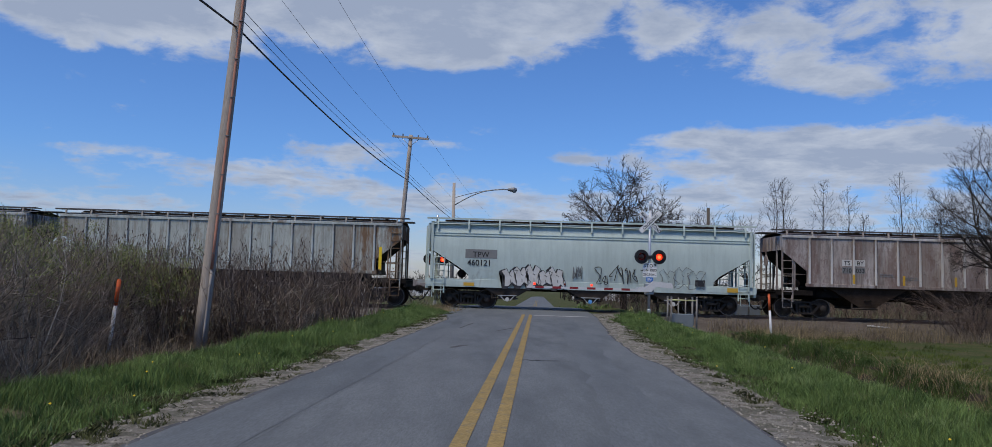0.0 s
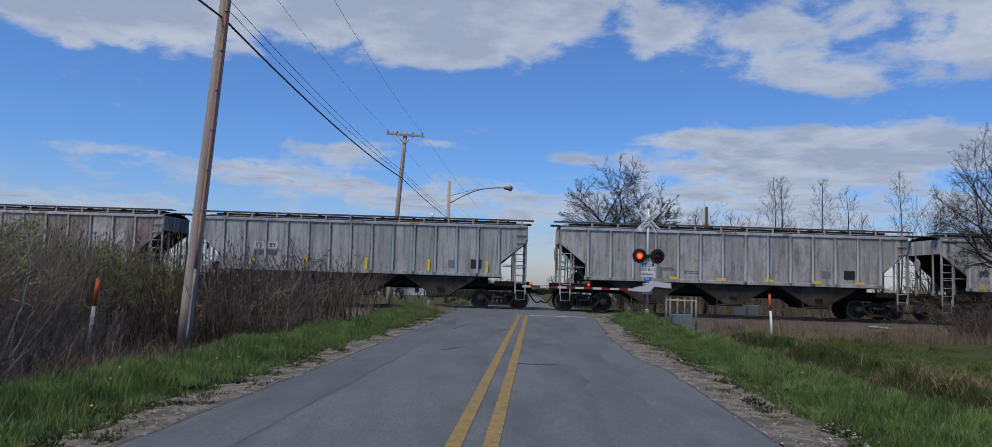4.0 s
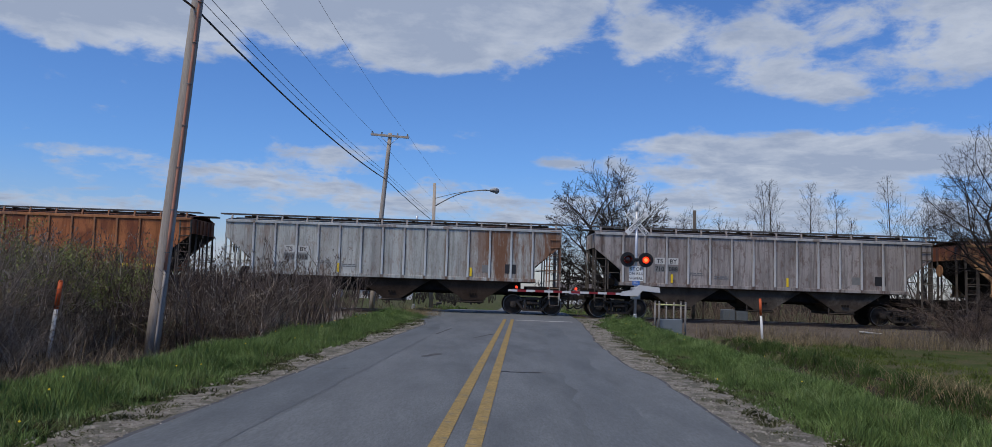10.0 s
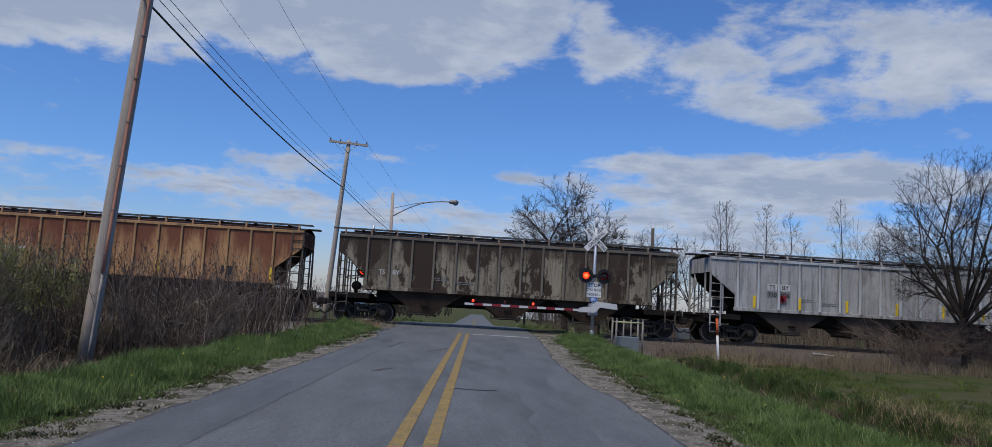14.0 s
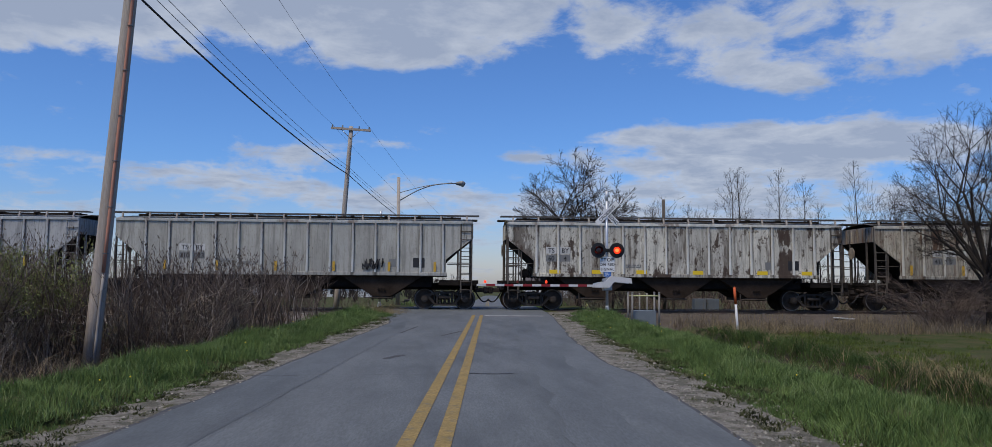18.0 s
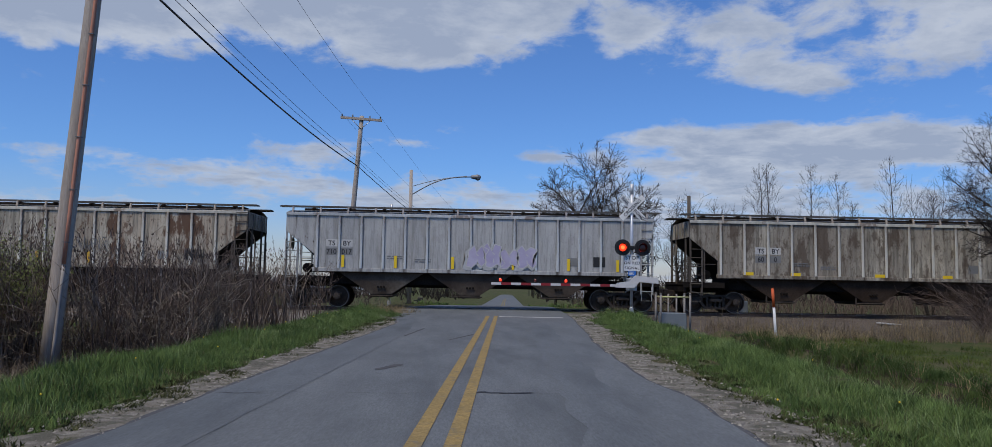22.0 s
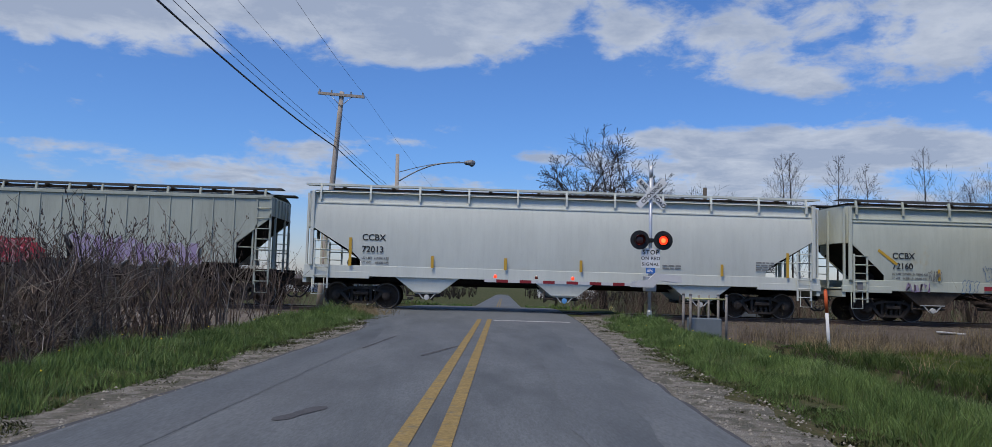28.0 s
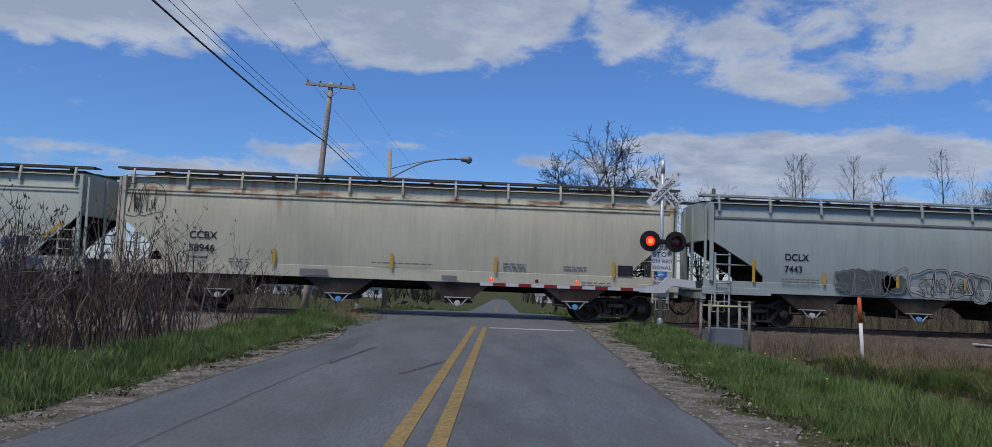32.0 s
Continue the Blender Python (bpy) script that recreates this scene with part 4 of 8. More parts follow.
def loops(x0, z0, w, h, y, seed, thick=0.03, n=6):
    """Swollen outlined forms side by side, as sprayed bubble letters have, each with a short inner line."""
    rr = random.Random(seed)
    out = []
    for s in range(n):
        bm = B()
        out.append(bm)
        cx, cz = x0 + w * (s + 0.5) / n, z0 + h * (0.5 + rr.uniform(-0.06, 0.06))
        a, b_ = w / n * 0.60, h * 0.5 * rr.uniform(0.85, 1.1)
        k2, k3, p2, p3 = rr.uniform(0.05, 0.22), rr.uniform(0.08, 0.2), rr.uniform(0, 6.28), rr.uniform(0, 6.28)
        pts = []
        for i in range(33):
            t = 2 * math.pi * i / 32
            r = 1 + k2 * math.cos(2 * t + p2) + k3 * math.cos(3 * t + p3)
            pts.append((cx + a * r * math.copysign(abs(math.cos(t)) ** 0.7, math.cos(t)), cz + b_ * r * math.copysign(abs(math.sin(t)) ** 0.7, math.sin(t))))
        stroke(bm, pts, y - 0.0003 * s, thick)
        kind = rr.random()
        if kind < 0.5:
            stroke(bm, [(cx + a * 0.28 * math.cos(t * 0.785), cz + b_ * 0.25 + b_ * 0.2 * math.sin(t * 0.785)) for t in range(9)], y - 0.0003 * s, thick * 0.8)
        if kind > 0.3:
            stroke(bm, [(cx + a * rr.uniform(-0.3, 0.3) * 0.4, cz - b_ * (0.2 + 0.7 * t / 5)) for t in range(6)], y - 0.0003 * s, thick * 0.8)
    return out


def block_forms(x0, z0, w, h, seed, n):
    """Outlines of angular, overlapping sprayed forms side by side, of no letters."""
    rr = random.Random(seed)
    out = []
    for s in range(n):
        cx, a = x0 + w * (s + 0.5) / n, w / n * 0.55
        t, b, k = h * rr.uniform(0.82, 1.12), h * rr.uniform(-0.05, 0.08), h * rr.uniform(-0.22, 0.22)
        ring = [(-1.0, b), (-0.85, t * 0.5), (-1.2, t * 0.82), (-0.5, t), (-0.1, t * 0.72), (0.35, t * 0.98), (1.05, t * 0.86), (0.66, t * 0.52), (1.15, t * 0.24), (0.82, b), (0.28, b + 0.16 * h), (-0.3, b - 0.04 * h)]
        out.append([(cx + a * p * rr.uniform(0.85, 1.15) + k * (q / h - 0.5), z0 + q + h * rr.uniform(-0.05, 0.05)) for p, q in ring])
    return out


def sprayed(kind, x, z, w, h, y, seed, thick):
    """One mesh for each form: block fills it, edge outlines it, shadow fills it again lower and larger."""
    made = []
    for i, ring in enumerate(block_forms(x, z, w, h, seed, max(2, round(w / (h * 0.72))))):
        bm = B()
        yy = y - 0.0004 * i
        cx, cz = sum(p for p, q in ring) / len(ring), sum(q for p, q in ring) / len(ring)
        if kind == "edge":
            stroke(bm, ring + ring[:1], yy, thick)
            stroke(bm, [(cx - w * 0.02, cz + h * 0.15), (cx + w * 0.02, cz + h * 0.05)], yy, thick)
            stroke(bm, [(cx, cz - h * 0.12), (cx + w * 0.005, cz - h * 0.3)], yy, thick)
        else:
            g, d = (1.16, h * 0.07) if kind == "shadow" else (1.0, 0.0)
            bm.faces.new([bm.verts.new((cx + (p - cx) * g - d, yy, cz + (q - cz) * g - d)) for p, q in ring])
            bmesh.ops.triangulate(bm, faces=bm.faces[:])
        made.append(bm)
    return made


def blob(bm, x0, z0, w, h, y, seed, n=56):
    rr = random.Random(seed)
    c = bm.verts.new((x0 + w / 2, y, z0 + h / 2))
    ring = []
    for i in range(n):
        a = 2 * math.pi * i / n
        k = 0.97 + 0.10 * rr.uniform(-1, 1) + 0.06 * math.cos(7 * a + seed)
        ring.append(bm.verts.new((x0 + w / 2 + w / 2 * k * math.copysign(abs(math.cos(a)) ** 0.75, math.cos(a)), y, z0 + h / 2 + h / 2 * k * math.copysign(abs(math.sin(a)) ** 0.55, math.sin(a)))))
    for i in range(n):
        bm.faces.new((c, ring[i], ring[(i + 1) % n]))
    return bm


def bars(bm, x, z, w, rows, y, h=0.05, seed=1):
    rr = random.Random(seed)
    for i in range(rows):
        a = x
        while a < x + w:
            b = min(a + rr.uniform(0.12, 0.3), x + w)
            box(bm, a, b - 0.04, y, y + 0.004, z - i * h * 1.9, z - i * h * 1.9 + h)
            a = b
    return bm


def facing(x, y, z):
    return pose(x, y, z, 90, 0, 0)


def hopper_car(spec):
    """A covered hopper wagon. Ribbed ones have flat sides with posts; smooth ones have bowed plain sides."""
    hl, top, sill = spec["half"], spec.get("eave", 3.87), spec.get("sill", 1.60)
    ribbed = spec.get("ribbed", True)
    paint = spec["paint"]
    frame_paint = spec.get("frame_paint", paint)
    car = empty("hopper_car")
    tagged(car, spec["label"], "hopper car", "wagons of the freight train")
    W = 1.52
    ci, cz0, cz1 = hl - 1.17, top - 0.69, top - 1.61     # where the lower corner of the side is cut away
    if ribbed:
        side = [(-hl, top), (-hl, cz0), (-ci, cz1), (-ci, sill), (ci, sill), (ci, cz1), (hl, cz0), (hl, top)]
    else:
        ci = hl - spec.get("cut", 1.75)
        side = [(-hl, top), (-hl, sill + 1.35), (-ci - 0.25, sill + 0.45), (-ci, sill + 0.2), (-ci, sill), (ci, sill), (ci, sill + 0.2), (ci + 0.25, sill + 0.45), (hl, sill + 1.35), (hl, top)]
    for s in (-1, 1):
        bm = B()
        if ribbed:
            prism(bm, side, "y", s * (W - 0.05), s * W)
        else:
            # bowed side: rows of heights, each bulging by its height
            lv = [side[0][1] * 0 + sill + (top - sill) * i / 7 for i in range(8)]
            def reach(z):
                if z >= sill + 1.35:
                    return hl
                if z >= sill + 0.45:
                    return ci + 0.25 + (hl - ci - 0.25) * (z - sill - 0.45) / 0.9
                return ci + 0.25 * max(0.0, (z - sill - 0.2) / 0.25)
            lv = sorted(set([round(v, 3) for v in lv] + [sill + 0.2, sill + 0.45, sill + 1.35]))
            rows_ = []
            for z in lv:
                f = (z - sill) / (top - sill)
                yy = s * (W - 0.07 + 0.10 * math.sin(math.pi * min(1, f * 0.9 + 0.1)) - 0.10 * sstep(0.75, 1.0, f))
                r_ = reach(z)
                rows_.append([bm.verts.new((r_ * (-1 + 2 * i / 12), yy, z)) for i in range(13)])
            for a, b in zip(rows_, rows_[1:]):
                for i in range(12):
                    f_ = bm.faces.new((a[i], a[i + 1], b[i + 1], b[i]) if s < 0 else (a[i + 1], a[i], b[i], b[i + 1]))
                    f_.smooth = True
        sd = part("side", bm, paint, car)
        if ribbed:
            n = spec.get("ribs", 14)
            places = spec.get("posts_at") or [-ci + 0.12 + (2 * ci - 0.24) * i / (n - 1) for i in range(n)]
            bm = B()
            rw = spec.get("rib_w", 0.05)
            box(bm, -rw, rw, -0.065 if rw > 0.03 else -0.03, 0.0, sill + 0.02, top - 0.10, 0.012 if rw > 0.03 else 0.004)
            rib0 = None
            for x in places:
                m = pose(x, s * W, 0, 0, 0, 0 if s < 0 else 180)
                if rib0 is None:
                    rib0 = part("rib", bm, spec.get("rib_paint", RIB.get(paint.name, paint)), sd)
                    rib0.matrix_basis = m
                else:
                    share("rib", rib0, sd, m)
            bm = B()
            box(bm, -hl, hl, s * W - 0.05, s * W + 0.05, top - 0.10, top + 0.02, 0.01)
            part("top_chord", bm, spec.get("rib_paint", RIB.get(paint.name, paint)), sd)
            bm = B()
            box(bm, -ci - 0.05, ci + 0.05, s * W - 0.06, s * W + 0.06, sill - 0.12, sill + 0.03, 0.012)
            part("side_sill", bm, spec.get("low_paint", frame_paint), sd)
            # near-black line along the sill's lower edge
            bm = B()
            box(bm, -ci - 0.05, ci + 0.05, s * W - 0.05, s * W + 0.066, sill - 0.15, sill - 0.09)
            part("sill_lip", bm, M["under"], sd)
            for e in (-1, 1):
                bm = B()
                prism(bm, [(e * (hl + 0.0), cz0 + 0.06), (e * (hl + 0.0), cz0 - 0.06), (e * ci, cz1 - 0.06), (e * ci, cz1 + 0.06)], "y", s * W - 0.03, s * W + 0.045)
                part("corner_brace", bm, paint, sd)
        else:
            bm = B()
            box(bm, -hl - 0.25, hl + 0.25, s * (W - 0.068) - 0.04, s * (W - 0.068) + 0.04, sill - 0.36, sill + 0.02, 0.008)
            part("side_sill", bm, spec.get("sill_paint", paint), sd)
            bm = B()
            for z, hz in spec.get("ledges", ((top - 0.42, 0.012), (top - 0.53, 0.012))):
                f = (z - sill) / (top - sill)
                yl = s * (W - 0.07 + 0.10 * math.sin(math.pi * min(1, f * 0.9 + 0.1)) - 0.10 * sstep(0.75, 1.0, f))
                box(bm, -hl + 0.05, hl - 0.05, min(yl, yl + s * 0.03), max(yl, yl + s * 0.03), z - hz, z + hz)
            part("ledge", bm, spec.get("ledge_paint", paint), sd)
            for e in (-1, 1):
                bm = B()
                box(bm, e * hl - 0.06, e * hl + 0.06, s * W - 0.06, s * W + 0.04, sill, top + 0.02, 0.01)
                part("corner_post", bm, paint, sd)
    # roof: shallow arch
    bm = B()
    arch = []
    for i in range(13):
        a = -1 + 2 * i / 12
        arch.append((a * (W + 0.0), top + 0.20 * (1 - a * a) + 0.0))
    loop = arch + [(-1 * a, b - 0.05) for a, b in []]
    lo, hi = [bm.verts.new((-hl, p, q)) for p, q in arch], [bm.verts.new((hl, p, q)) for p, q in arch]
    for i in range(12):
        bm.faces.new((lo[i], hi[i], hi[i + 1], lo[i + 1])).smooth = True
    roof = part("roof", bm, frame_paint, car)
    bm = B()
    for y in (-0.38, 0.38):
        box(bm, -hl + 0.5, hl - 0.5, y - 0.02, y + 0.02, top + 0.15, top + 0.27)
    box(bm, -hl + 0.5, hl - 0.5, -0.38, 0.38, top + 0.25, top + 0.29)
    n_h = 10
    for i in range(n_h):
        x = -hl + 0.9 + (2 * hl - 1.8) * i / (n_h - 1)
        box(bm, x - 0.06, x + 0.06, -0.46, 0.46, top + 0.27, top + 0.32)
    part("hatch", bm, spec.get("hatch_paint", M["under"]), roof, "long loading hatch covers")
    for s in (-1, 1):
        bm = B()
        y = s * 1.12
        zb = top + spec.get("board", 0.27)
        box(bm, -hl - 0.30, hl + 0.30, y - 0.25, y + 0.25, zb, zb + 0.035)
        box(bm, -hl - 0.30, hl + 0.30, s * 1.40 - 0.02, s * 1.40 + 0.02, zb - 0.03, zb + 0.04)
        rb = part("running_board", bm, spec.get("board_paint", M["galv_dull"]), roof)
        bm = B()
        n_s = spec.get("stays", 14 if ribbed else 11)
        prism(bm, [(s * 1.40, zb - 0.01), (s * 1.46, zb - 0.01), (s * 1.53, top), (s * 1.45, top)], "x", -0.035, 0.035)
        if not ribbed:
            box(bm, -0.035, 0.035, min(s * 1.46, s * 1.53), max(s * 1.46, s * 1.53), top - 0.26, top + 0.01)
        stay = part("board_stay", bm, spec.get("rib_paint", RIB.get(paint.name, paint)), roof)
        stay.location.x = -hl + 0.25
        for i in range(1, n_s):
            share("board_stay", stay, roof, pose(-hl + 0.25 + (2 * hl - 0.5) * i / (n_s - 1), 0, 0))
    # ends
    for e in (-1, 1):
        bm = B()
        if ribbed:
            prism(bm, [(e * hl, top), (e * (hl - 0.05), top), (e * (hl - 0.05), cz0), (e * hl, cz0)], "y", -W + 0.05, W - 0.05)
            for y in (-1.0, -0.5, 0, 0.5, 1.0):
                box(bm, min(e * hl, e * (hl + 0.05)), max(e * hl, e * (hl + 0.05)), y - 0.03, y + 0.03, cz0, top - 0.05)
            low = (hl - 1.17 - 0.9, sill - 0.3)
            start = (hl, cz0)
        else:
            z1 = sill + 1.35
            # rounded end wall
            pts = [(-W + 0.06, 0.0), (-1.2, 0.22), (-0.6, 0.32), (0, 0.35), (0.6, 0.32), (1.2, 0.22), (W - 0.06, 0.0)]
            lo_ = [bm.verts.new((e * (hl + d - 0.02), y, z1)) for y, d in pts]
            hi_ = [bm.verts.new((e * (hl + d - 0.02), y, top + 0.05)) for y, d in pts]
            for i in range(6):
                bm.faces.new((lo_[i], lo_[i + 1], hi_[i + 1], hi_[i])).smooth = True
            low = (ci - 0.75, sill - 0.3)
            start = (hl + 0.05, z1)
        part("end_wall", bm, paint, car)
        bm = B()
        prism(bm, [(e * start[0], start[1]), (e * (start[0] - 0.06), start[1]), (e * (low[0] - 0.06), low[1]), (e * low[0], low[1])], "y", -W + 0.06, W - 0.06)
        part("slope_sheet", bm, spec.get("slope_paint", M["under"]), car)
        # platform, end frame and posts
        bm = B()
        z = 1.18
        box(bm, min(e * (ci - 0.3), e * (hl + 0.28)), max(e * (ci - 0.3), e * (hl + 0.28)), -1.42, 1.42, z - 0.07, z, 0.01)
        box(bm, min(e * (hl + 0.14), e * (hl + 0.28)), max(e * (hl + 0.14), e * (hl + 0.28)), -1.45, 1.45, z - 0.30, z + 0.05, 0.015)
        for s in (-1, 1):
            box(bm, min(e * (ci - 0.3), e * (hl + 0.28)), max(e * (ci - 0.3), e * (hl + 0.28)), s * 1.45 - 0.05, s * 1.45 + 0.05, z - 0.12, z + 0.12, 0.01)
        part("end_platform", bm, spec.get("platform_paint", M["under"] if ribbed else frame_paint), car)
        for s in (-1, 1):
            bm = B()
            for x, y in ((hl - 0.03, 1.46), (hl - 0.03, 0.75)) if ribbed else ((hl + 0.18, 1.42), (hl + 0.35, 0.5)):
                box(bm, e * x - 0.035, e * x + 0.035, s * y - 0.035, s * y + 0.035, z, top - 0.05)
            if ribbed:
                box(bm, e * (hl - 0.62) - 0.03, e * (hl - 0.62) + 0.03, s * 1.45 - 0.03, s * 1.45 + 0.03, z, top - 1.05)
            rod(bm, (e * (hl - 0.05), s * 1.46, 2.05), (e * (ci + 0.05), s * 1.46, 2.05), 0.02, seg=6)
            part("end_post", bm, spec.get("ladder_paint", frame_paint), car)
            bm = B()
            if ribbed:
                x0 = e * (hl - 0.02)
                ladder(bm, min(x0, x0 - e * 0.48), max(x0, x0 - e * 0.48), s * 1.53, 0.75, 2.75 if e * s > 0 else 3.9, 6 if e * s > 0 else 9)
            else:
                x0 = e * (hl - 0.12)
                ladder(bm, min(x0, x0 - e * 0.48), max(x0, x0 - e * 0.48), s * 1.56, 0.70, 2.45, 6)
                # end ladder beside the corner
            part("ladder", bm, spec.get("ladder_paint", frame_paint), car)
        for s in (-1, 1):
            bm = B()
            xs_ = e * (hl - 0.05)
            tube(bm, [(xs_, s * 1.47, 1.1), (xs_, s * 1.49, 0.48), (xs_ - e * 0.42, s * 1.49, 0.48), (xs_ - e * 0.42, s * 1.47, 1.1)], 0.016, 6)
            part("stirrup_step", bm, spec.get("ladder_paint", frame_paint), car)
        # coupler
        bm = B()
        box(bm, min(e * (hl + 0.1), e * (hl + 0.62)), max(e * (hl + 0.1), e * (hl + 0.62)), -0.10, 0.10, 0.76, 0.95, 0.02)
        box(bm, min(e * (hl + 0.55), e * (hl + 0.80)), max(e * (hl + 0.55), e * (hl + 0.80)), -0.17, 0.17, 0.70, 1.0, 0.05)
        part("coupler", bm, M["running_gear"], car)
        bm = B()
        tube(bm, [(e * (hl + 0.2 + 0.6 * u), -0.35, 0.78 - 0.45 * math.sin(math.pi * u * 0.75)) for u in [i / 8 for i in range(9)]], 0.035, 6)
        part("air_hose", bm, M["black"], car)
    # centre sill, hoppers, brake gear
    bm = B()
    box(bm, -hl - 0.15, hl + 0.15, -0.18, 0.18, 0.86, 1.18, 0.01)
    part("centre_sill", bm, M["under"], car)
    # added dark box that fills the gaps between the chutes
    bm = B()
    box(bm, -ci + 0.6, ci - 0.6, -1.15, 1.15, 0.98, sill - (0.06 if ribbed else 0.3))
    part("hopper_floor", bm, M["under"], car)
    n_p = spec.get("pockets", 3)
    span = (ci - 0.2) * 2 if ribbed else (ci + 0.1) * 2
    if ribbed:
        span = (hl - 2.1) * 2
    for i in range(n_p):
        xc = -span / 2 + span * (i + 0.5) / n_p
        wt = span / n_p * 0.49 if ribbed else 1.15
        zb = spec.get("chute", 0.46)
        zt = sill - (0.10 if ribbed else 0.34)
        bm = B()
        lo = [bm.verts.new(p) for p in ((xc - 0.40, -1.35, zb + 0.12), (xc + 0.40, -1.35, zb + 0.12), (xc + 0.40, 1.35, zb + 0.12), (xc - 0.40, 1.35, zb + 0.12))]
        hi = [bm.verts.new(p) for p in ((xc - wt, -1.43, zt), (xc + wt, -1.43, zt), (xc + wt, 1.43, zt), (xc - wt, 1.43, zt))]
        for k in range(4):
            bm.faces.new((lo[k], lo[(k + 1) % 4], hi[(k + 1) % 4], hi[k]))
        bm.faces.new(lo[::-1]), bm.faces.new(hi)
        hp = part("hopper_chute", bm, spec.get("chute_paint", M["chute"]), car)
        bm = B()
        box(bm, xc - 0.43, xc + 0.43, -1.30, 1.30, zb, zb + 0.12, 0.015)
        rod(bm, (xc - 0.5, -1.34, zb + 0.05), (xc + 0.5, -1.34, zb + 0.05), 0.03, seg=6)
        box(bm, xc - 0.75, xc - 0.70, -1.36, -1.30, zb + 0.02, zb + 0.30)
        rod(bm, (xc - 0.75, -1.33, zb + 0.05), (xc - 0.4, -1.33, zb + 0.05), 0.025, seg=6)
        part("outlet_gate", bm, M["running_gear"], hp)
        if ribbed:
            bm = B()
            for k in (-0.12, 0, 0.12):
                rod(bm, (xc + k, -1.44, zb + 0.42), (xc + k, -1.34, zb + 0.42), 0.05, seg=7)
            part("vibrator_bracket", bm, M["under"], hp)
        else:
            bm = B()
            box(bm, xc - 0.44, xc + 0.44, -1.44, -1.34, zb + 0.17, zb + 0.20)
            prism(bm, [(xc - 0.36, zb + 0.18), (xc - 0.31, zb + 0.18), (xc - 0.10, zb - 0.06), (xc - 0.14, zb - 0.06)], "y", -1.42, -1.38)
            prism(bm, [(xc + 0.36, zb + 0.18), (xc + 0.31, zb + 0.18), (xc + 0.10, zb - 0.06), (xc + 0.14, zb - 0.06)], "y", -1.42, -1.38)
            bmesh.ops.recalc_face_normals(bm, faces=bm.faces[:])
            part("gate_bracket", bm, M["patch_pale"], hp, "pale outlet bracket")
            bm = B()
            lathe(bm, [(0.001, -1.47), (0.09, -1.46), (0.10, -1.37), (0.001, -1.36)], "y", 12, (xc, 0, zb + 0.0))
            part("outlet_cap", bm, M["cap_blue"] if i % 2 else M["patch_white"], hp, "round outlet cap")
    bm = B()
    for e in (-1,):
        x = e * (ci + 0.35)
        lathe(bm, [(0.001, -0.42), (0.17, -0.40), (0.2, -0.3), (0.2, 0.3), (0.17, 0.4), (0.001, 0.42)], "y", 14, (x, -0.75, 1.62))
        rod(bm, (x, -0.75, 1.2), (x, -0.75, 1.5), 0.06)
    part("air_reservoir", bm, M["under"], car)
    bm = B()
    lathe(bm, [(0.27, -0.02), (0.29, 0.0), (0.27, 0.02)], "x", 18, (-hl - 0.12, 0.35, 2.7))
    for k in range(4):
        a = k * math.pi / 4
        rod(bm, (-hl - 0.12, 0.35 + 0.27 * math.cos(a), 2.7 + 0.27 * math.sin(a)), (-hl - 0.12, 0.35 - 0.27 * math.cos(a), 2.7 - 0.27 * math.sin(a)), 0.015, seg=5)
    part("brake_wheel", bm, frame_paint, car)
    sets = truck(car, -spec["truck"], 0) + truck(car, spec["truck"], 1)
    # markings on the near side, set proud of the posts
    yf = -W - 0.004 if ribbed else -W - 0.045

    def face(z):
        """How far out the near side stands at a height."""
        if ribbed or z < sill + 0.02:
            return yf
        f = (z - sill) / (top - sill)
        return -(W - 0.07 + 0.10 * math.sin(math.pi * min(1, f * 0.9 + 0.1)) - 0.10 * sstep(0.75, 1.0, f)) - 0.006
    for x0, z0, x1, z1 in spec.get("diagonals", ()):
        bm = B()
        d = 0.05 / math.hypot(x1 - x0, z1 - z0)
        yq = min(face(z0), face(z1)) - 0.002
        prism(bm, [(x0 - (z1 - z0) * d, z0 + (x1 - x0) * d), (x0 + (z1 - z0) * d, z0 - (x1 - x0) * d), (x1 + (z1 - z0) * d, z1 - (x1 - x0) * d), (x1 - (z1 - z0) * d, z1 + (x1 - x0) * d)], "y", yq - 0.004, yq)
        part("reflector", bm, M["ochre_reflector"], car)
    for i, (x, z, w, h, mk) in enumerate(spec.get("plates", ())):
        bm = B()
        yp = min(face(z), face(z + h))
        box(bm, x, x + w, yp - 0.003, yp + 0.01, z, z + h)
        part("marking_panel", bm, M[mk], car)
    for x, z, w, h, mk in spec.get("stripes", ()):
        bm = B()
        yy = min(face(z), face(z + h), face(z + h / 2)) - 0.002 if not ribbed else -W - 0.058 if z < sill + 0.1 and h < 0.3 else -W - 0.068
        box(bm, x, x + w, yy - 0.004, yy, z, z + h)
        part("reflector", bm, M[mk], car)
    if ribbed:
        first, pitch = -ci + 0.12, (2 * ci - 0.24) / (spec.get("ribs", 14) - 1)
    for body, x, z, size, mk in spec.get("texts", ()):
        if ribbed and " " in body and size > 0.2 and spec.get("split_texts", True):
            # one half on each of two neighbouring sheets, on white plates
            cell = math.floor((x + 0.35 - first) / pitch)
            for q, word in enumerate(body.split()):
                mid = first + pitch * (cell + 1) + (-0.31 if q == 0 else 0.31)
                if mk == "ink" and spec.get("plates"):
                    bm = B()
                    box(bm, mid - 0.235, mid + 0.235, yf - 0.003, yf, z - 0.045, z + size * 0.72 + 0.045)
                    part("marking_panel", bm, M["patch_white" if body.isupper() else "patch_grey"], car)
                text_part("lettering", word, size, M[mk], car, facing(mid, yf - 0.006, z), align="CENTER")
            continue
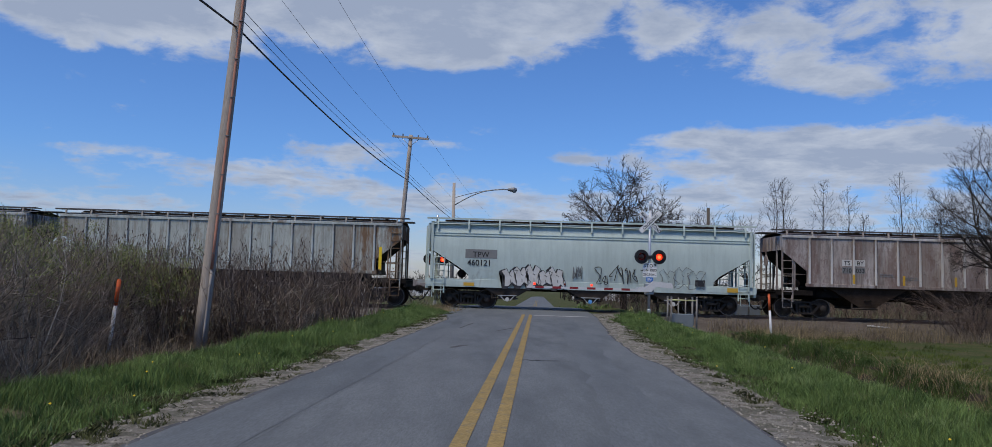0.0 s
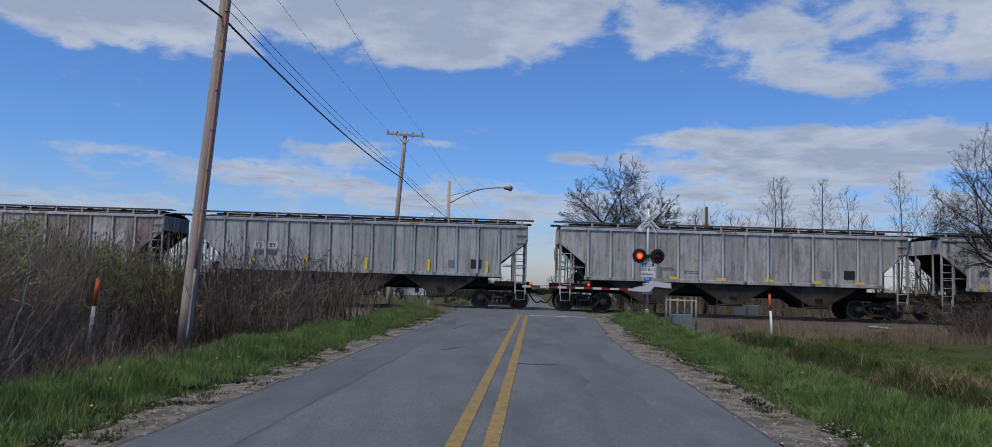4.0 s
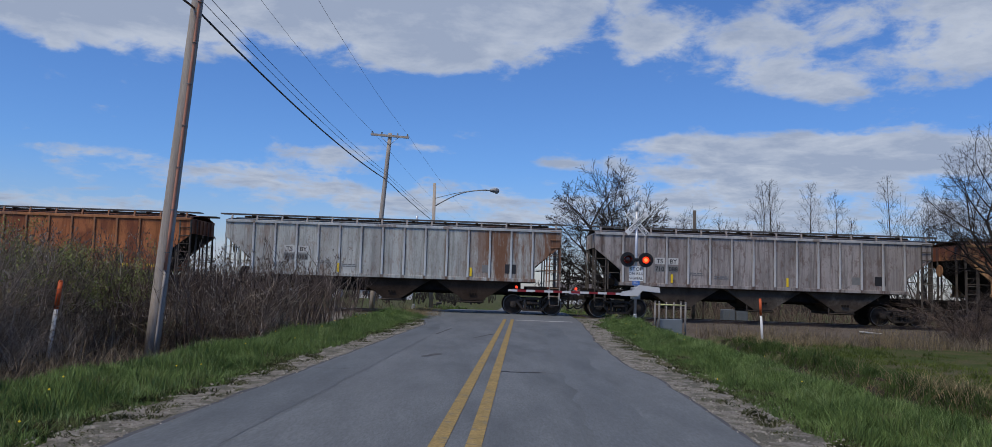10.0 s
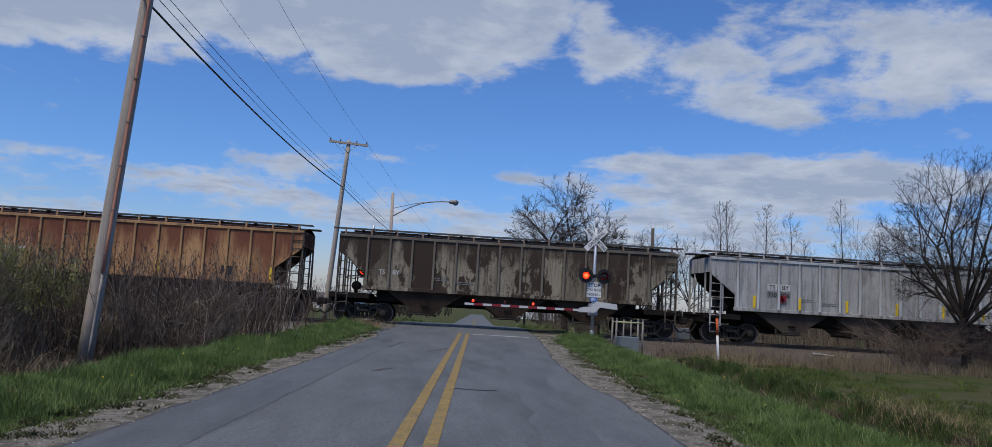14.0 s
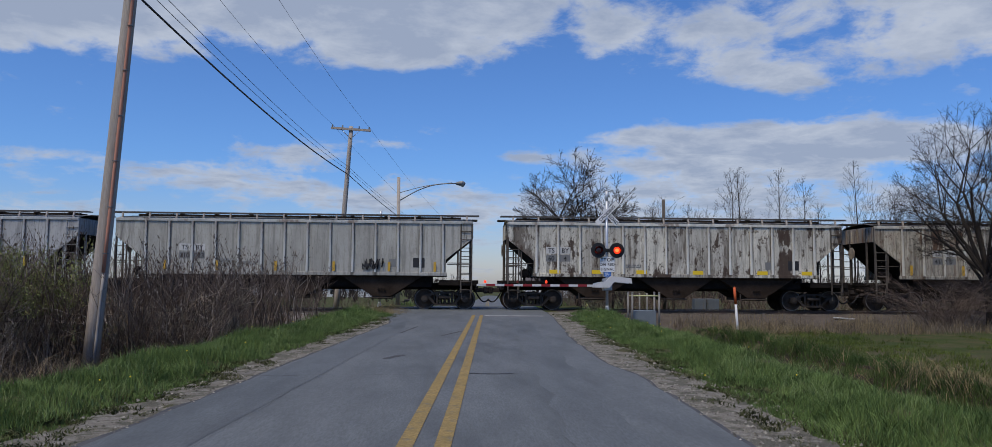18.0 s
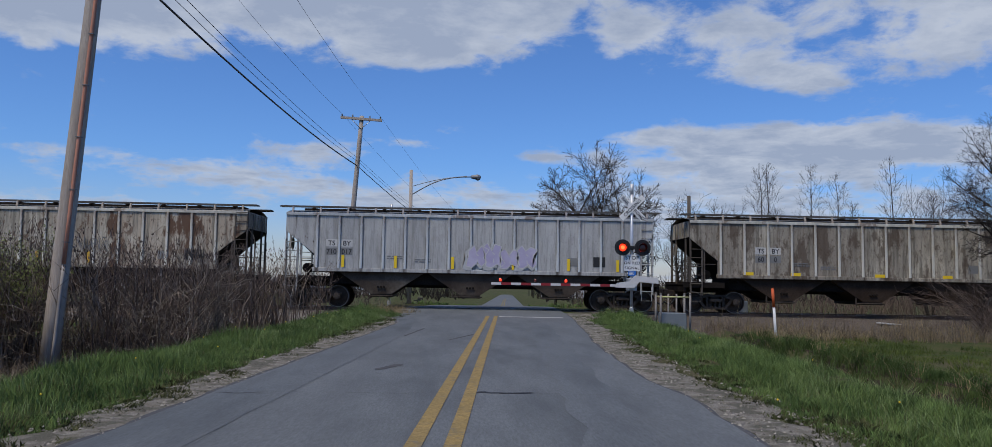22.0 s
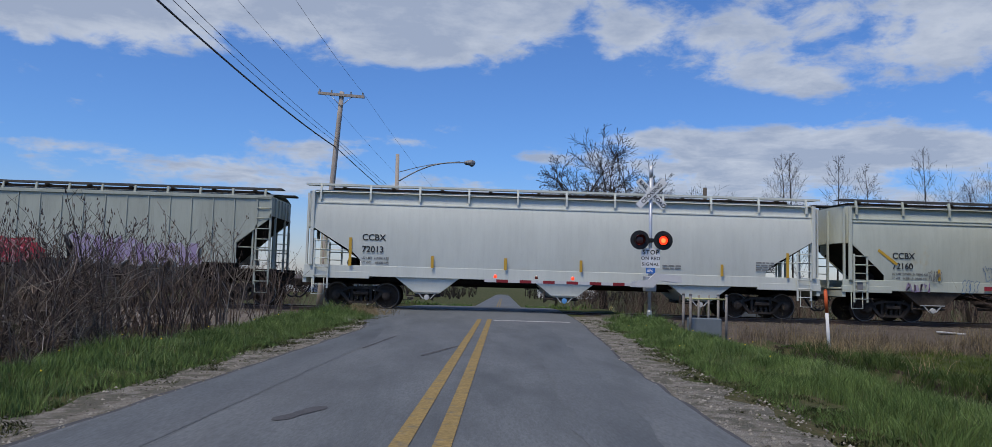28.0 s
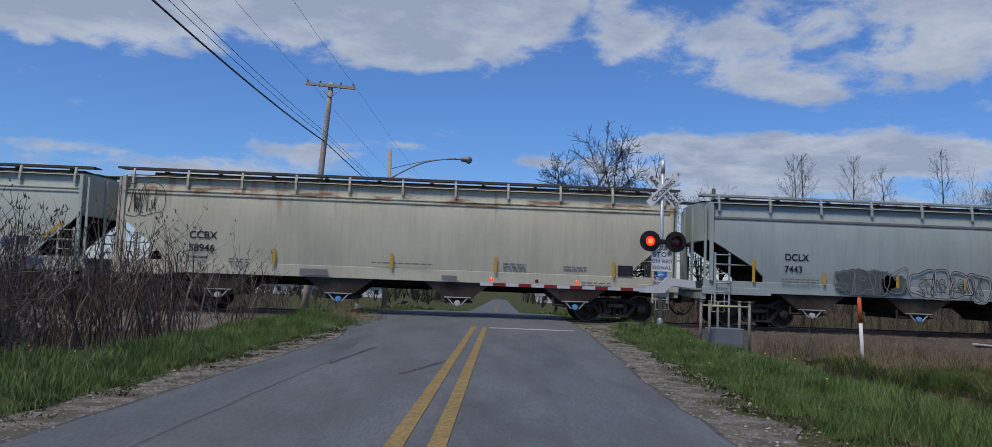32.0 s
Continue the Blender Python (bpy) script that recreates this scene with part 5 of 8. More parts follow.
        text_part("lettering", body, size, M[mk], car, facing(x, min(face(z), face(z + size * 0.7)) - 0.004, z))
    for x, z, w, rows_, mk in spec.get("bars", ((-3.45, 2.12, 0.7, 2, "ink_grey"), (-2.3, 2.0, 0.7, 2, "ink_grey")) if ribbed else ()):
        bm = bars(B(), x, z, w, rows_, min(face(z), face(z - 0.2)) - 0.005, 0.045, int(x * 10) % 97)
        part("small_print", bm, M[mk], car)
    for kind, x, z, w, h, mk, seed, th in spec.get("sprays", ()):
        ys = -W - 0.070 if ribbed else min(face(z + h * q / 4) for q in range(5)) - 0.004
        if kind == "blob":
            forms = [blob(B(), x, z, w, h, ys, seed)]
        elif kind in ("shadow", "block", "edge"):
            forms = sprayed(kind, x, z, w, h, ys - {"shadow": 0.001, "block": 0.005, "edge": 0.009}[kind], seed, th)
        elif kind == "loops":
            forms = loops(x, z, w, h, ys - 0.003 - 0.003 * (mk in ("spray_black", "spray_lilac", "spray_violet", "ink_grey")), seed, th, max(2, round(w / (h * 0.75))))
        else:
            forms = curvy(x, z, w, h, ys - 0.003, seed, th)
        for bm in forms:
            part("spray_paint", bm, M[mk], car)
    return car, sets


M["galv_dull"] = material("galv_dull", (0.105, 0.10, 0.096), (0.06, 0.053, 0.048), 0.7, 2, 0.8, 25, 0.3, 0.2, metal=0.2)
# ends between the wagons at the first moment, along the track
JOINTS = [-41.2, -23.97, -6.12, 10.3, 27.96, 44.9, 62.6, 79.4, 96.75, 113.56, 130.66, 147.74, 164.64, 181.4, 198.35, 215.13, 231.97, 248.74, 265.98, 283.07, 299.9, 319.3, 338.6, 357.9, 377.2]

P = {}
P["pale_green"] = car_paint("pale_green", (0.40, 0.44, 0.43), (0.15, 0.085, 0.045), rust_amount=0.5, dirt=0.35, seed=1.0, lo=0.60, panels=0.35, end_rust=5.6, flake=0.35)
P["mint"] = car_paint("mint", (0.46, 0.53, 0.50), (0.12, 0.10, 0.085), rust_amount=0.30, dirt=0.22, seed=2.0, lo=0.62, panels=0)
P["brown_grey"] = car_paint("brown_grey", (0.345, 0.305, 0.29), (0.15, 0.10, 0.088), 0.6, 0.5, (0.50, 0.475, 0.46), seed=3.0, panels=0.6, panel_tint=(0.19, 0.14, 0.125), flake=0.5)
P["grey_a"] = car_paint("grey_a", (0.41, 0.43, 0.435), (0.11, 0.085, 0.07), rust_amount=0.3, dirt=0.45, seed=4.0, lo=0.62, flake=0.2)
P["grey_b"] = car_paint("grey_b", (0.44, 0.445, 0.445), (0.10, 0.075, 0.06), rust_amount=0.35, dirt=0.45, seed=5.0, lo=0.6, flake=0.35)
P["grey_c"] = car_paint("grey_c", (0.48, 0.495, 0.505), (0.11, 0.075, 0.06), rust_amount=0.35, dirt=0.42, seed=6.0, lo=0.6, flake=0.4)
P["orange_rust"] = car_paint("orange_rust", (0.47, 0.185, 0.08), (0.15, 0.052, 0.03), 0.8, 0.55, (0.36, 0.13, 0.058), seed=7.0, lo=0.49, edge_soft=0.1, panels=0.6, panel_tint=(0.17, 0.058, 0.032), flake=0.3, upper=(3.3, 4.3, (0.17, 0.062, 0.034), 0.7))
P["grey_rusty"] = car_paint("grey_rusty", (0.45, 0.475, 0.475), (0.165, 0.075, 0.038), 0.4, 0.4, seed=8.0, lo=0.60, end_rust=3.6, flake=0.3)
P["mauve_grey"] = car_paint("mauve_grey", (0.36, 0.335, 0.335), (0.13, 0.085, 0.072), 0.45, 0.55, seed=9.0, lo=0.56, panels=0.4, panel_tint=(0.20, 0.165, 0.155), flake=0.55)
P["tan_rust"] = car_paint("tan_rust", (0.52, 0.31, 0.16), (0.19, 0.07, 0.042), 0.65, 0.45, seed=10.0, lo=0.52, edge_soft=0.12, panels=0.9, panel_tint=(0.125, 0.045, 0.033), upper=(2.35, 3.5, (0.14, 0.05, 0.034), 0.92))
P["dark_rust"] = car_paint("dark_rust", (0.29, 0.26, 0.205), (0.048, 0.034, 0.026), 1.0, 0.5, seed=11.0, lo=0.515, edge_soft=0.02, panels=0.8, panel_tint=(0.058, 0.041, 0.031), flake=0.8, upper=(2.7, 3.6, (0.052, 0.038, 0.03), 0.95))
P["grey_d"] = car_paint("grey_d", (0.42, 0.43, 0.445), (0.10, 0.08, 0.07), rust_amount=0.4, dirt=0.42, seed=12.0, lo=0.6, flake=0.15)
P["beige_grey"] = car_paint("beige_grey", (0.42, 0.42, 0.395), (0.13, 0.115, 0.10), rust_amount=0.35, dirt=0.38, seed=13.0, lo=0.59, flake=0.12)
P["white_rust"] = car_paint("white_rust", (0.66, 0.645, 0.58), (0.062, 0.042, 0.032), 0.95, 0.6, (0.46, 0.44, 0.385), seed=14.0, lo=0.555, edge_soft=0.03, panels=1.0, panel_tint=(0.075, 0.052, 0.04), flake=0.85)
P["tan_white"] = car_paint("tan_white", (0.50, 0.475, 0.41), (0.105, 0.06, 0.04), 0.95, 0.65, (0.38, 0.32, 0.25), seed=15.0, lo=0.56, edge_soft=0.03, panels=0.5, panel_tint=(0.15, 0.10, 0.07), flake=0.75)
P["grey_e"] = car_paint("grey_e", (0.43, 0.445, 0.46), (0.11, 0.085, 0.075), rust_amount=0.3, dirt=0.36, seed=16.0, lo=0.62, flake=0.15)
P["olive_grey"] = car_paint("olive_grey", (0.43, 0.405, 0.35), (0.08, 0.058, 0.043), 0.75, 0.85, (0.25, 0.22, 0.18), seed=17.0, lo=0.53, panels=0.6, panel_tint=(0.15, 0.125, 0.10), flake=0.6)
P["red_brown"] = car_paint("red_brown", (0.155, 0.062, 0.046), (0.36, 0.185, 0.082), 0.2, 0.4, seed=18.0, lo=0.55, edge_soft=0.1, panels=0.3, end_rust=1.3, end_soft=3.0, panel_tint=(0.13, 0.05, 0.036), flake=0.15, bleached=(2.01, 2.76, (0.40, 0.29, 0.14)), upper=(3.7, 4.8, (0.19, 0.085, 0.05), 0.5))
P["sage"] = car_paint("sage", (0.38, 0.40, 0.35), rust_amount=0.12, dirt=0.25, seed=19.0, lo=0.66, panels=0)
P["off_white"] = car_paint("off_white", (0.60, 0.61, 0.56), rust_amount=0.12, dirt=0.12, seed=20.0, lo=0.68, panels=0)
P["off_white_dull"] = car_paint("off_white_dull", (0.48, 0.50, 0.43), (0.44, 0.33, 0.12), 0.45, 0.18, seed=21.0, lo=0.60, panels=0, edge_soft=0.08)
P["cream"] = car_paint("cream", (0.54, 0.50, 0.385), (0.20, 0.105, 0.05), 0.3, 0.22, seed=22.0, lo=0.68, top_rust=0.9, panels=0)
P["slate"] = car_paint("slate", (0.36, 0.40, 0.39), rust_amount=0.2, dirt=0.2, seed=23.0, lo=0.66, panels=0)

# posts keep a paler, dustier coat than the sheets between them
RIB = {}
for key_, base_ in (("brown_grey", (0.54, 0.51, 0.49)), ("grey_a", (0.40, 0.41, 0.425)), ("grey_b", (0.50, 0.505, 0.51)), ("grey_c", (0.52, 0.53, 0.54)), ("mauve_grey", (0.48, 0.465, 0.465)),
                    ("grey_d", (0.50, 0.51, 0.52)), ("beige_grey", (0.50, 0.49, 0.465)), ("white_rust", (0.66, 0.63, 0.57)), ("tan_white", (0.60, 0.56, 0.49)), ("grey_e", (0.50, 0.515, 0.53)), ("olive_grey", (0.58, 0.55, 0.49)),
                    ("tan_rust", (0.46, 0.26, 0.12)), ("grey_rusty", (0.50, 0.51, 0.52)), ("dark_rust", (0.17, 0.145, 0.115)), ("red_brown", (0.36, 0.20, 0.105)), ("pale_green", (0.46, 0.49, 0.475)), ("orange_rust", (0.42, 0.17, 0.07))):
    RIB[key_] = car_paint(key_ + "_post", base_, (0.14, 0.085, 0.06), 0.7, 0.6, seed=3.3, lo=0.56, panels=0)



def low_yellow(xs, w=0.42, h=0.13, z=1.62):
    return [(x, z, w, h, "yellow_reflector") for x in xs]


def tall_yellow(xs, w=0.10, h=0.55, z=1.66, mk="yellow_reflector"):
    return [(x, z, w, h, mk) for x in xs]


def stencil(x, z=2.55, road_name="TS  BY", number="", size=0.28):
    return [(road_name, x, z, size, "ink"), (number, x, z - 0.35, size, "ink")]


def ribbed_panels(x=-4.9, z=2.05):
    return [(4.05, 1.86, 0.42, 0.34, "patch_grey"), (5.1, 1.84, 0.50, 0.42, "ink")]


SPECS = [
    dict(paint=P["grey_b"], label="grey ribbed covered hopper wagon with a dusty roof"),
    dict(paint=P["pale_green"], label="pale grey-green ribbed hopper wagon with rust-streaked ends", stripes=tall_yellow([7.1], 0.14, 1.1), ribs=15),
    dict(paint=P["mint"], ribbed=False, label="pale mint-grey smooth-sided hopper wagon with black spray paint", texts=[("TPW", -5.6, 2.42, 0.36, "ink"), ("460121", -5.85, 2.02, 0.38, "ink")],
         plates=[(-5.95, 2.36, 1.5, 0.42, "patch_grey"), (4.9, 1.33, 0.46, 0.3, "ink")], sprays=[("shadow", -4.1, 1.14, 2.8, 0.86, "spray_black", 4, 0), ("block", -4.1, 1.14, 2.8, 0.86, "patch_white", 4, 0), ("edge", -4.1, 1.14, 2.8, 0.86, "spray_black", 4, 0.03), ("line", -0.9, 1.5, 0.5, 0.6, "ink_grey", 5, 0.02), ("line", 0.2, 1.30, 2.4, 0.85, "spray_black", 6, 0.035), ("edge", 3.3, 1.25, 2.0, 0.95, "ink_grey", 8, 0.03)],
         stripes=[(-6.0, 1.05, 0.5, 0.16, "ochre_reflector"), (2.2, 1.05, 0.5, 0.1, "ochre_reflector"), (6.4, 1.1, 0.5, 0.2, "ochre_reflector")], eave=3.95, sill=1.35, pockets=3, board_paint=P["mint"]),
    dict(paint=P["brown_grey"], label="brown-grey ribbed hopper wagon with faded paint", texts=stencil(-5.1, number="710 033"), plates=ribbed_panels(-5.2), stripes=tall_yellow([-4.75, -2.4, 0.03, 2.66, 5.07], 0.11, 0.45, mk="ochre_reflector")),
    dict(paint=P["grey_a"], label="mid-grey ribbed hopper wagon with yellow reflector strips", texts=stencil(-5.1, number="710 020"), plates=ribbed_panels(-5.2), stripes=tall_yellow([-5.0, -2.6, 0.2, 3.1, 5.8], 0.12, 0.55)),
    dict(paint=P["grey_b"], label="light-grey ribbed hopper wagon with stained posts", plates=ribbed_panels(-5.2), stripes=low_yellow([-3.0, -0.8, 1.4, 3.6, 5.6])),
    dict(paint=P["grey_c"], label="light-grey ribbed hopper wagon with low yellow reflectors", texts=stencil(-5.75, number="710 071"), plates=ribbed_panels(-5.85), stripes=low_yellow([-5.9, -3.9, 0.1, 1.0, 4.6, 6.0])),
    dict(paint=P["orange_rust"], label="rust-orange ribbed hopper wagon", texts=[("60  2", -5.55, 2.08, 0.27, "patch_white"), ("60  2", -5.55, 1.80, 0.27, "patch_white")], stripes=low_yellow([-5.7, -2.4, 0.8, 4.8, 6.0]), chute_paint=None, plates=[(4.5, 1.75, 0.46, 0.36, "ink")]),
    dict(paint=P["grey_rusty"], label="light-grey ribbed hopper wagon with orange rust at one end", texts=stencil(-5.6, number="710 015"), plates=ribbed_panels(-5.7), stripes=tall_yellow([-2.5, 3.5], 0.1, 0.4)),
    dict(paint=P["mauve_grey"], label="dull mauve-grey ribbed hopper wagon", texts=stencil(-5.1, number="710 088"), plates=ribbed_panels(-5.2), stripes=tall_yellow([-4.3, 1.0], 0.1, 0.4)),
    dict(paint=P["tan_rust"], label="tan ribbed hopper wagon streaked with dark rust", stripes=tall_yellow([-6.4, -3.9, -0.9, 1.6, 6.4], 0.09, 0.5), plates=[(4.3, 1.75, 0.5, 0.4, "ink")], texts=[("TS  BY", -5.2, 2.3, 0.28, "patch_white"), ("40  5", -5.2, 1.98, 0.28, "patch_white")]),
    dict(paint=P["dark_rust"], label="dark rusted ribbed hopper wagon with peeling pale paint", texts=[("TS  BY", -6.3, 2.2, 0.27, "patch_white")]),
    dict(paint=P["grey_d"], label="light-grey ribbed hopper wagon with a clean side", texts=stencil(-5.2, number="710 076"), plates=ribbed_panels(-5.3), stripes=tall_yellow([-5.6, -3.45, -1.2, 1.2, 3.45, 5.4], 0.12, 0.55), sprays=[("line", -4.3, 1.95, 0.26, 0.36, "spray_red", 61, 0.035)]),
    dict(paint=P["beige_grey"], label="beige-grey ribbed hopper wagon", texts=stencil(-5.2, number="710 023"), plates=ribbed_panels(-5.3), stripes=tall_yellow([-5.6, -3.4, -0.9, 1.6, 4.0, 6.0], 0.11, 0.42, mk="ochre_reflector"), sprays=[("line", 2.9, 1.75, 0.9, 0.45, "spray_black", 62, 0.05)]),
    dict(paint=P["white_rust"], label="off-white ribbed hopper wagon with brown rust blotches", texts=stencil(-6.35, number="60 4"), plates=ribbed_panels(-6.4), stripes=low_yellow([-5.75, -3.85, -1.85, 0.7, 3.65, 5.7], 0.48, 0.17)),
    dict(paint=P["tan_white"], label="tan-white ribbed hopper wagon with rusty staining", texts=stencil(-5.5, number="41 6"), plates=ribbed_panels(-5.6), stripes=tall_yellow([-6.05, -3.6, -0.8, 1.25], 0.12, 0.45, mk="ochre_reflector"), sprays=[("line", 0.6, 2.2, 1.4, 0.5, "ink_grey", 15, 0.03), ("line", 5.2, 1.9, 0.8, 0.4, "spray_black", 16, 0.04)]),
    dict(paint=P["grey_e"], label="light blue-grey ribbed hopper wagon with pale violet spray paint", texts=stencil(-6.2, number="710 017"), plates=ribbed_panels(-6.3), stripes=tall_yellow([-5.3, -3.15, -0.8, 1.7, 4.0, 6.05], 0.12, 0.5), sprays=[("shadow", -0.1, 1.72, 2.75, 0.92, "patch_pale", 17, 0), ("block", -0.1, 1.72, 2.75, 0.92, "spray_lilac", 17, 0), ("edge", -0.1, 1.72, 2.75, 0.92, "patch_white", 17, 0.035)], ribs=15),
    dict(paint=P["olive_grey"], label="grimy olive-grey ribbed hopper wagon with bare posts", texts=stencil(-5.6, number="60 0"), plates=ribbed_panels(-5.7), stripes=low_yellow([-5.6, -3.6, 0.0, 2.9, 5.6])),
    dict(paint=P["red_brown"], label="red-brown ribbed hopper wagon with tan rust and one pale sheet", texts=[("GL", -5.77, 2.02, 0.27, "patch_white"), ("NX", -5.03, 2.02, 0.27, "patch_white")], bars=[(-6.3, 1.86, 0.3, 2, "patch_white"), (4.18, 2.12, 0.4, 3, "patch_grey")],
         posts_at=[-6.45, -5.82, -5.22, -4.55, -3.82, -3.12, -2.45, -1.78, -0.91, 0.12, 1.12, 2.01, 2.76, 3.38, 4.05, 4.76, 5.46, 6.08, 6.55], stripes=tall_yellow([-6.50], 0.1, 0.75, mk="ochre_reflector") + tall_yellow([-3.90, 4.0], 0.1, 0.42, mk="ochre_reflector"), plates=[(4.16, 1.66, 0.18, 0.26, "ink"), (4.38, 1.66, 0.18, 0.26, "ink")]),
    dict(paint=P["sage"], label="sage-grey ribbed hopper wagon with red and violet spray paint", texts=[("CR", -5.6, 2.53, 0.28, "ink"), ("DX", -4.90, 2.53, 0.28, "ink"), ("78", -5.53, 2.17, 0.28, "ink"), ("41", -4.87, 2.17, 0.28, "ink")], stripes=tall_yellow([-6.38], 0.11, 0.95, mk="ochre_reflector"),
         bars=[(-5.6, 1.92, 0.4, 2, "patch_grey")], plates=[(-4.1, 2.36, 0.2, 0.2, "patch_grey")],
         sprays=[("blob", -4.9, 1.26, 4.7, 0.95, "spray_red", 20, 0), ("shadow", -4.45, 1.42, 3.8, 0.66, "spray_pink", 21, 0), ("block", -4.45, 1.42, 3.8, 0.66, "spray_red", 21, 0), ("edge", -4.45, 1.42, 3.8, 0.66, "spray_pink", 21, 0.045), ("shadow", 0.9, 1.36, 4.3, 0.95, "spray_dark", 22, 0), ("block", 0.9, 1.36, 4.3, 0.95, "spray_violet", 22, 0), ("edge", 0.9, 1.36, 4.3, 0.95, "patch_pale", 22, 0.045)], ribs=18, rib_w=0.018, split_texts=False, chute_paint=M["chute_sage"], frame_paint=P["sage"]),
    dict(paint=P["off_white"], ribbed=False, label="clean off-white smooth-sided hopper wagon", texts=[("CCBX", -7.25, 2.42, 0.31, "ink"), ("72013", -7.25, 2.0, 0.31, "ink"), ("LD LMT  219700 LBS", -7.25, 1.76, 0.11, "ink_grey"), ("LT WT     66300 LBS", -7.25, 1.60, 0.11, "ink_grey")], bars=[(6.9, 2.0, 0.7, 4, "patch_grey"), (3.5, 1.8, 0.7, 2, "patch_grey")],
         stripes=tall_yellow([-7.7], 0.1, 1.0, 1.5, "ochre_reflector") + tall_yellow([-4.8, -2.2, 0.5, 5.6], 0.1, 0.42, 1.5, "ochre_reflector") + tall_yellow([8.0], 0.1, 0.9, 1.5, "ochre_reflector"), eave=4.1, sill=1.5, pockets=3, chute_paint=P["off_white"], gate_paint=P["off_white"], board_paint=P["off_white"], ledges=((3.72, 0.02),), ledge_paint=P["off_white"]),
    dict(paint=P["off_white_dull"], ribbed=False, label="dull off-white smooth-sided hopper wagon with outlined spray paint and yellow stains", texts=[("CCBX", -7.43, 2.32, 0.31, "ink"), ("72160", -7.43, 1.95, 0.31, "ink"), ("LD LMT 219500 LB  99500 KG", -7.43, 1.74, 0.105, "ink_grey"), ("LT WT   66500 LB  30200 KG", -7.43, 1.58, 0.105, "ink_grey"), ("CAUTION - BEFORE", -1.83, 2.17, 0.11, "spray_red"), ("UNLOADING ATTACH", -1.85, 2.06, 0.11, "spray_red"), ("GROUND CONNECTION", -1.91, 1.96, 0.11, "spray_red"), ("HAMMERING ON SIDE", 1.1, 2.2, 0.11, "ink"), ("OF CAR WILL", 1.32, 2.09, 0.11, "ink"), ("CONTAMINATE PRODUCT", 1.02, 1.96, 0.11, "ink")],
         bars=[(7.6, 2.15, 0.55, 3, "patch_grey")], diagonals=[(-7.95, 2.62, -7.25, 2.10), (7.9, 2.10, 8.5, 2.62)], plates=[(-8.75, 1.16, 0.22, 0.26, "patch_grey"), (-4.02, 1.24, 0.4, 0.15, "spray_red"), (-2.5, 1.2, 0.2, 0.2, "patch_grey"), (7.05, 1.84, 0.38, 0.28, "ink")],
         stripes=tall_yellow([-5.72, -1.49, 1.70, 4.52], 0.09, 0.42, 1.55, "ochre_reflector"),
         sprays=[("edge", -3.97, 1.62, 0.55, 0.5, "spray_blue", 30, 0.022), ("line", -3.45, 1.58, 0.36, 0.3, "spray_blue", 31, 0.018), ("edge", -4.84, 1.14, 0.58, 0.5, "spray_blue", 44, 0.02), ("line", -6.96, 1.14, 0.9, 0.3, "spray_violet", 35, 0.045), ("loops", -3.36, 1.16, 0.56, 0.26, "spray_black", 36, 0.022), ("line", -6.1, 1.5, 0.5, 0.4, "ink_grey", 37, 0.015), ("line", -1.75, 1.3, 0.75, 0.55, "spray_blue", 38, 0.018), ("loops", -1.2, 1.55, 1.6, 0.52, "ink_grey", 32, 0.022), ("loops", 0.95, 1.58, 1.0, 0.4, "spray_black", 33, 0.02), ("line", 2.0, 1.6, 0.75, 0.3, "spray_black", 43, 0.018), ("line", 2.3, 1.36, 0.65, 0.13, "spray_blue", 45, 0.02), ("loops", 3.14, 1.58, 0.95, 0.5, "spray_black", 46, 0.02), ("line", 4.25, 1.6, 0.75, 0.25, "ink_grey", 47, 0.016), ("block", 6.6, 1.82, 0.34, 0.26, "spray_blue", 34, 0), ("block", 7.35, 1.2, 0.6, 0.3, "spray_blue", 48, 0), ("line", 7.0, 1.25, 0.5, 0.35, "ink_grey", 39, 0.015)], eave=4.15, sill=1.5, pockets=4, cut=1.25),
    dict(paint=P["cream"], ribbed=False, label="cream smooth-sided hopper wagon with rust runs and outlined spray paint", texts=[("CCBX", -6.8, 2.26, 0.33, "ink"), ("58946", -6.8, 1.84, 0.33, "ink"), ("LD LMT 220500", -6.85, 1.62, 0.10, "ink"), ("LT WT   65500", -6.85, 1.47, 0.10, "ink")], bars=[(-5.5, 1.60, 0.7, 2, "ink_grey"), (-0.9, 1.66, 2.0, 1, "patch_grey"), (5.4, 1.75, 0.8, 2, "patch_grey"), (3.4, 1.78, 0.8, 3, "patch_grey"), (6.0, 1.25, 1.0, 3, "patch_grey")],
         plates=[(7.2, 1.55, 0.5, 0.34, "ink"), (-3.2, 1.2, 0.9, 0.2, "patch_grey"), (1.4, 1.2, 0.5, 0.15, "patch_grey")], stripes=tall_yellow([-4.1, -0.3, 3.1, 7.0], 0.1, 0.5, 1.5, "ochre_reflector") + tall_yellow([8.3], 0.1, 0.9, 1.5, "ochre_reflector"),
         sprays=[("loops", -9.0, 2.95, 1.25, 1.05, "spray_black", 40, 0.02), ("line", -8.8, 3.0, 0.9, 0.8, "spray_black", 41, 0.018)], eave=4.2, sill=1.5, pockets=4, cut=1.3),
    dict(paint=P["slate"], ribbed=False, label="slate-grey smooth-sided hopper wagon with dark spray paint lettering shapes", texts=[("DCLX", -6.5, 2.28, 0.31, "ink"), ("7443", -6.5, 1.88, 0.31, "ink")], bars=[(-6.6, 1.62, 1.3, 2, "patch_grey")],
         stripes=tall_yellow([-7.6], 0.1, 0.75, 1.5, "ochre_reflector") + tall_yellow([-5.2, -2.7, -0.4], 0.1, 0.4, 1.5, "ochre_reflector"),
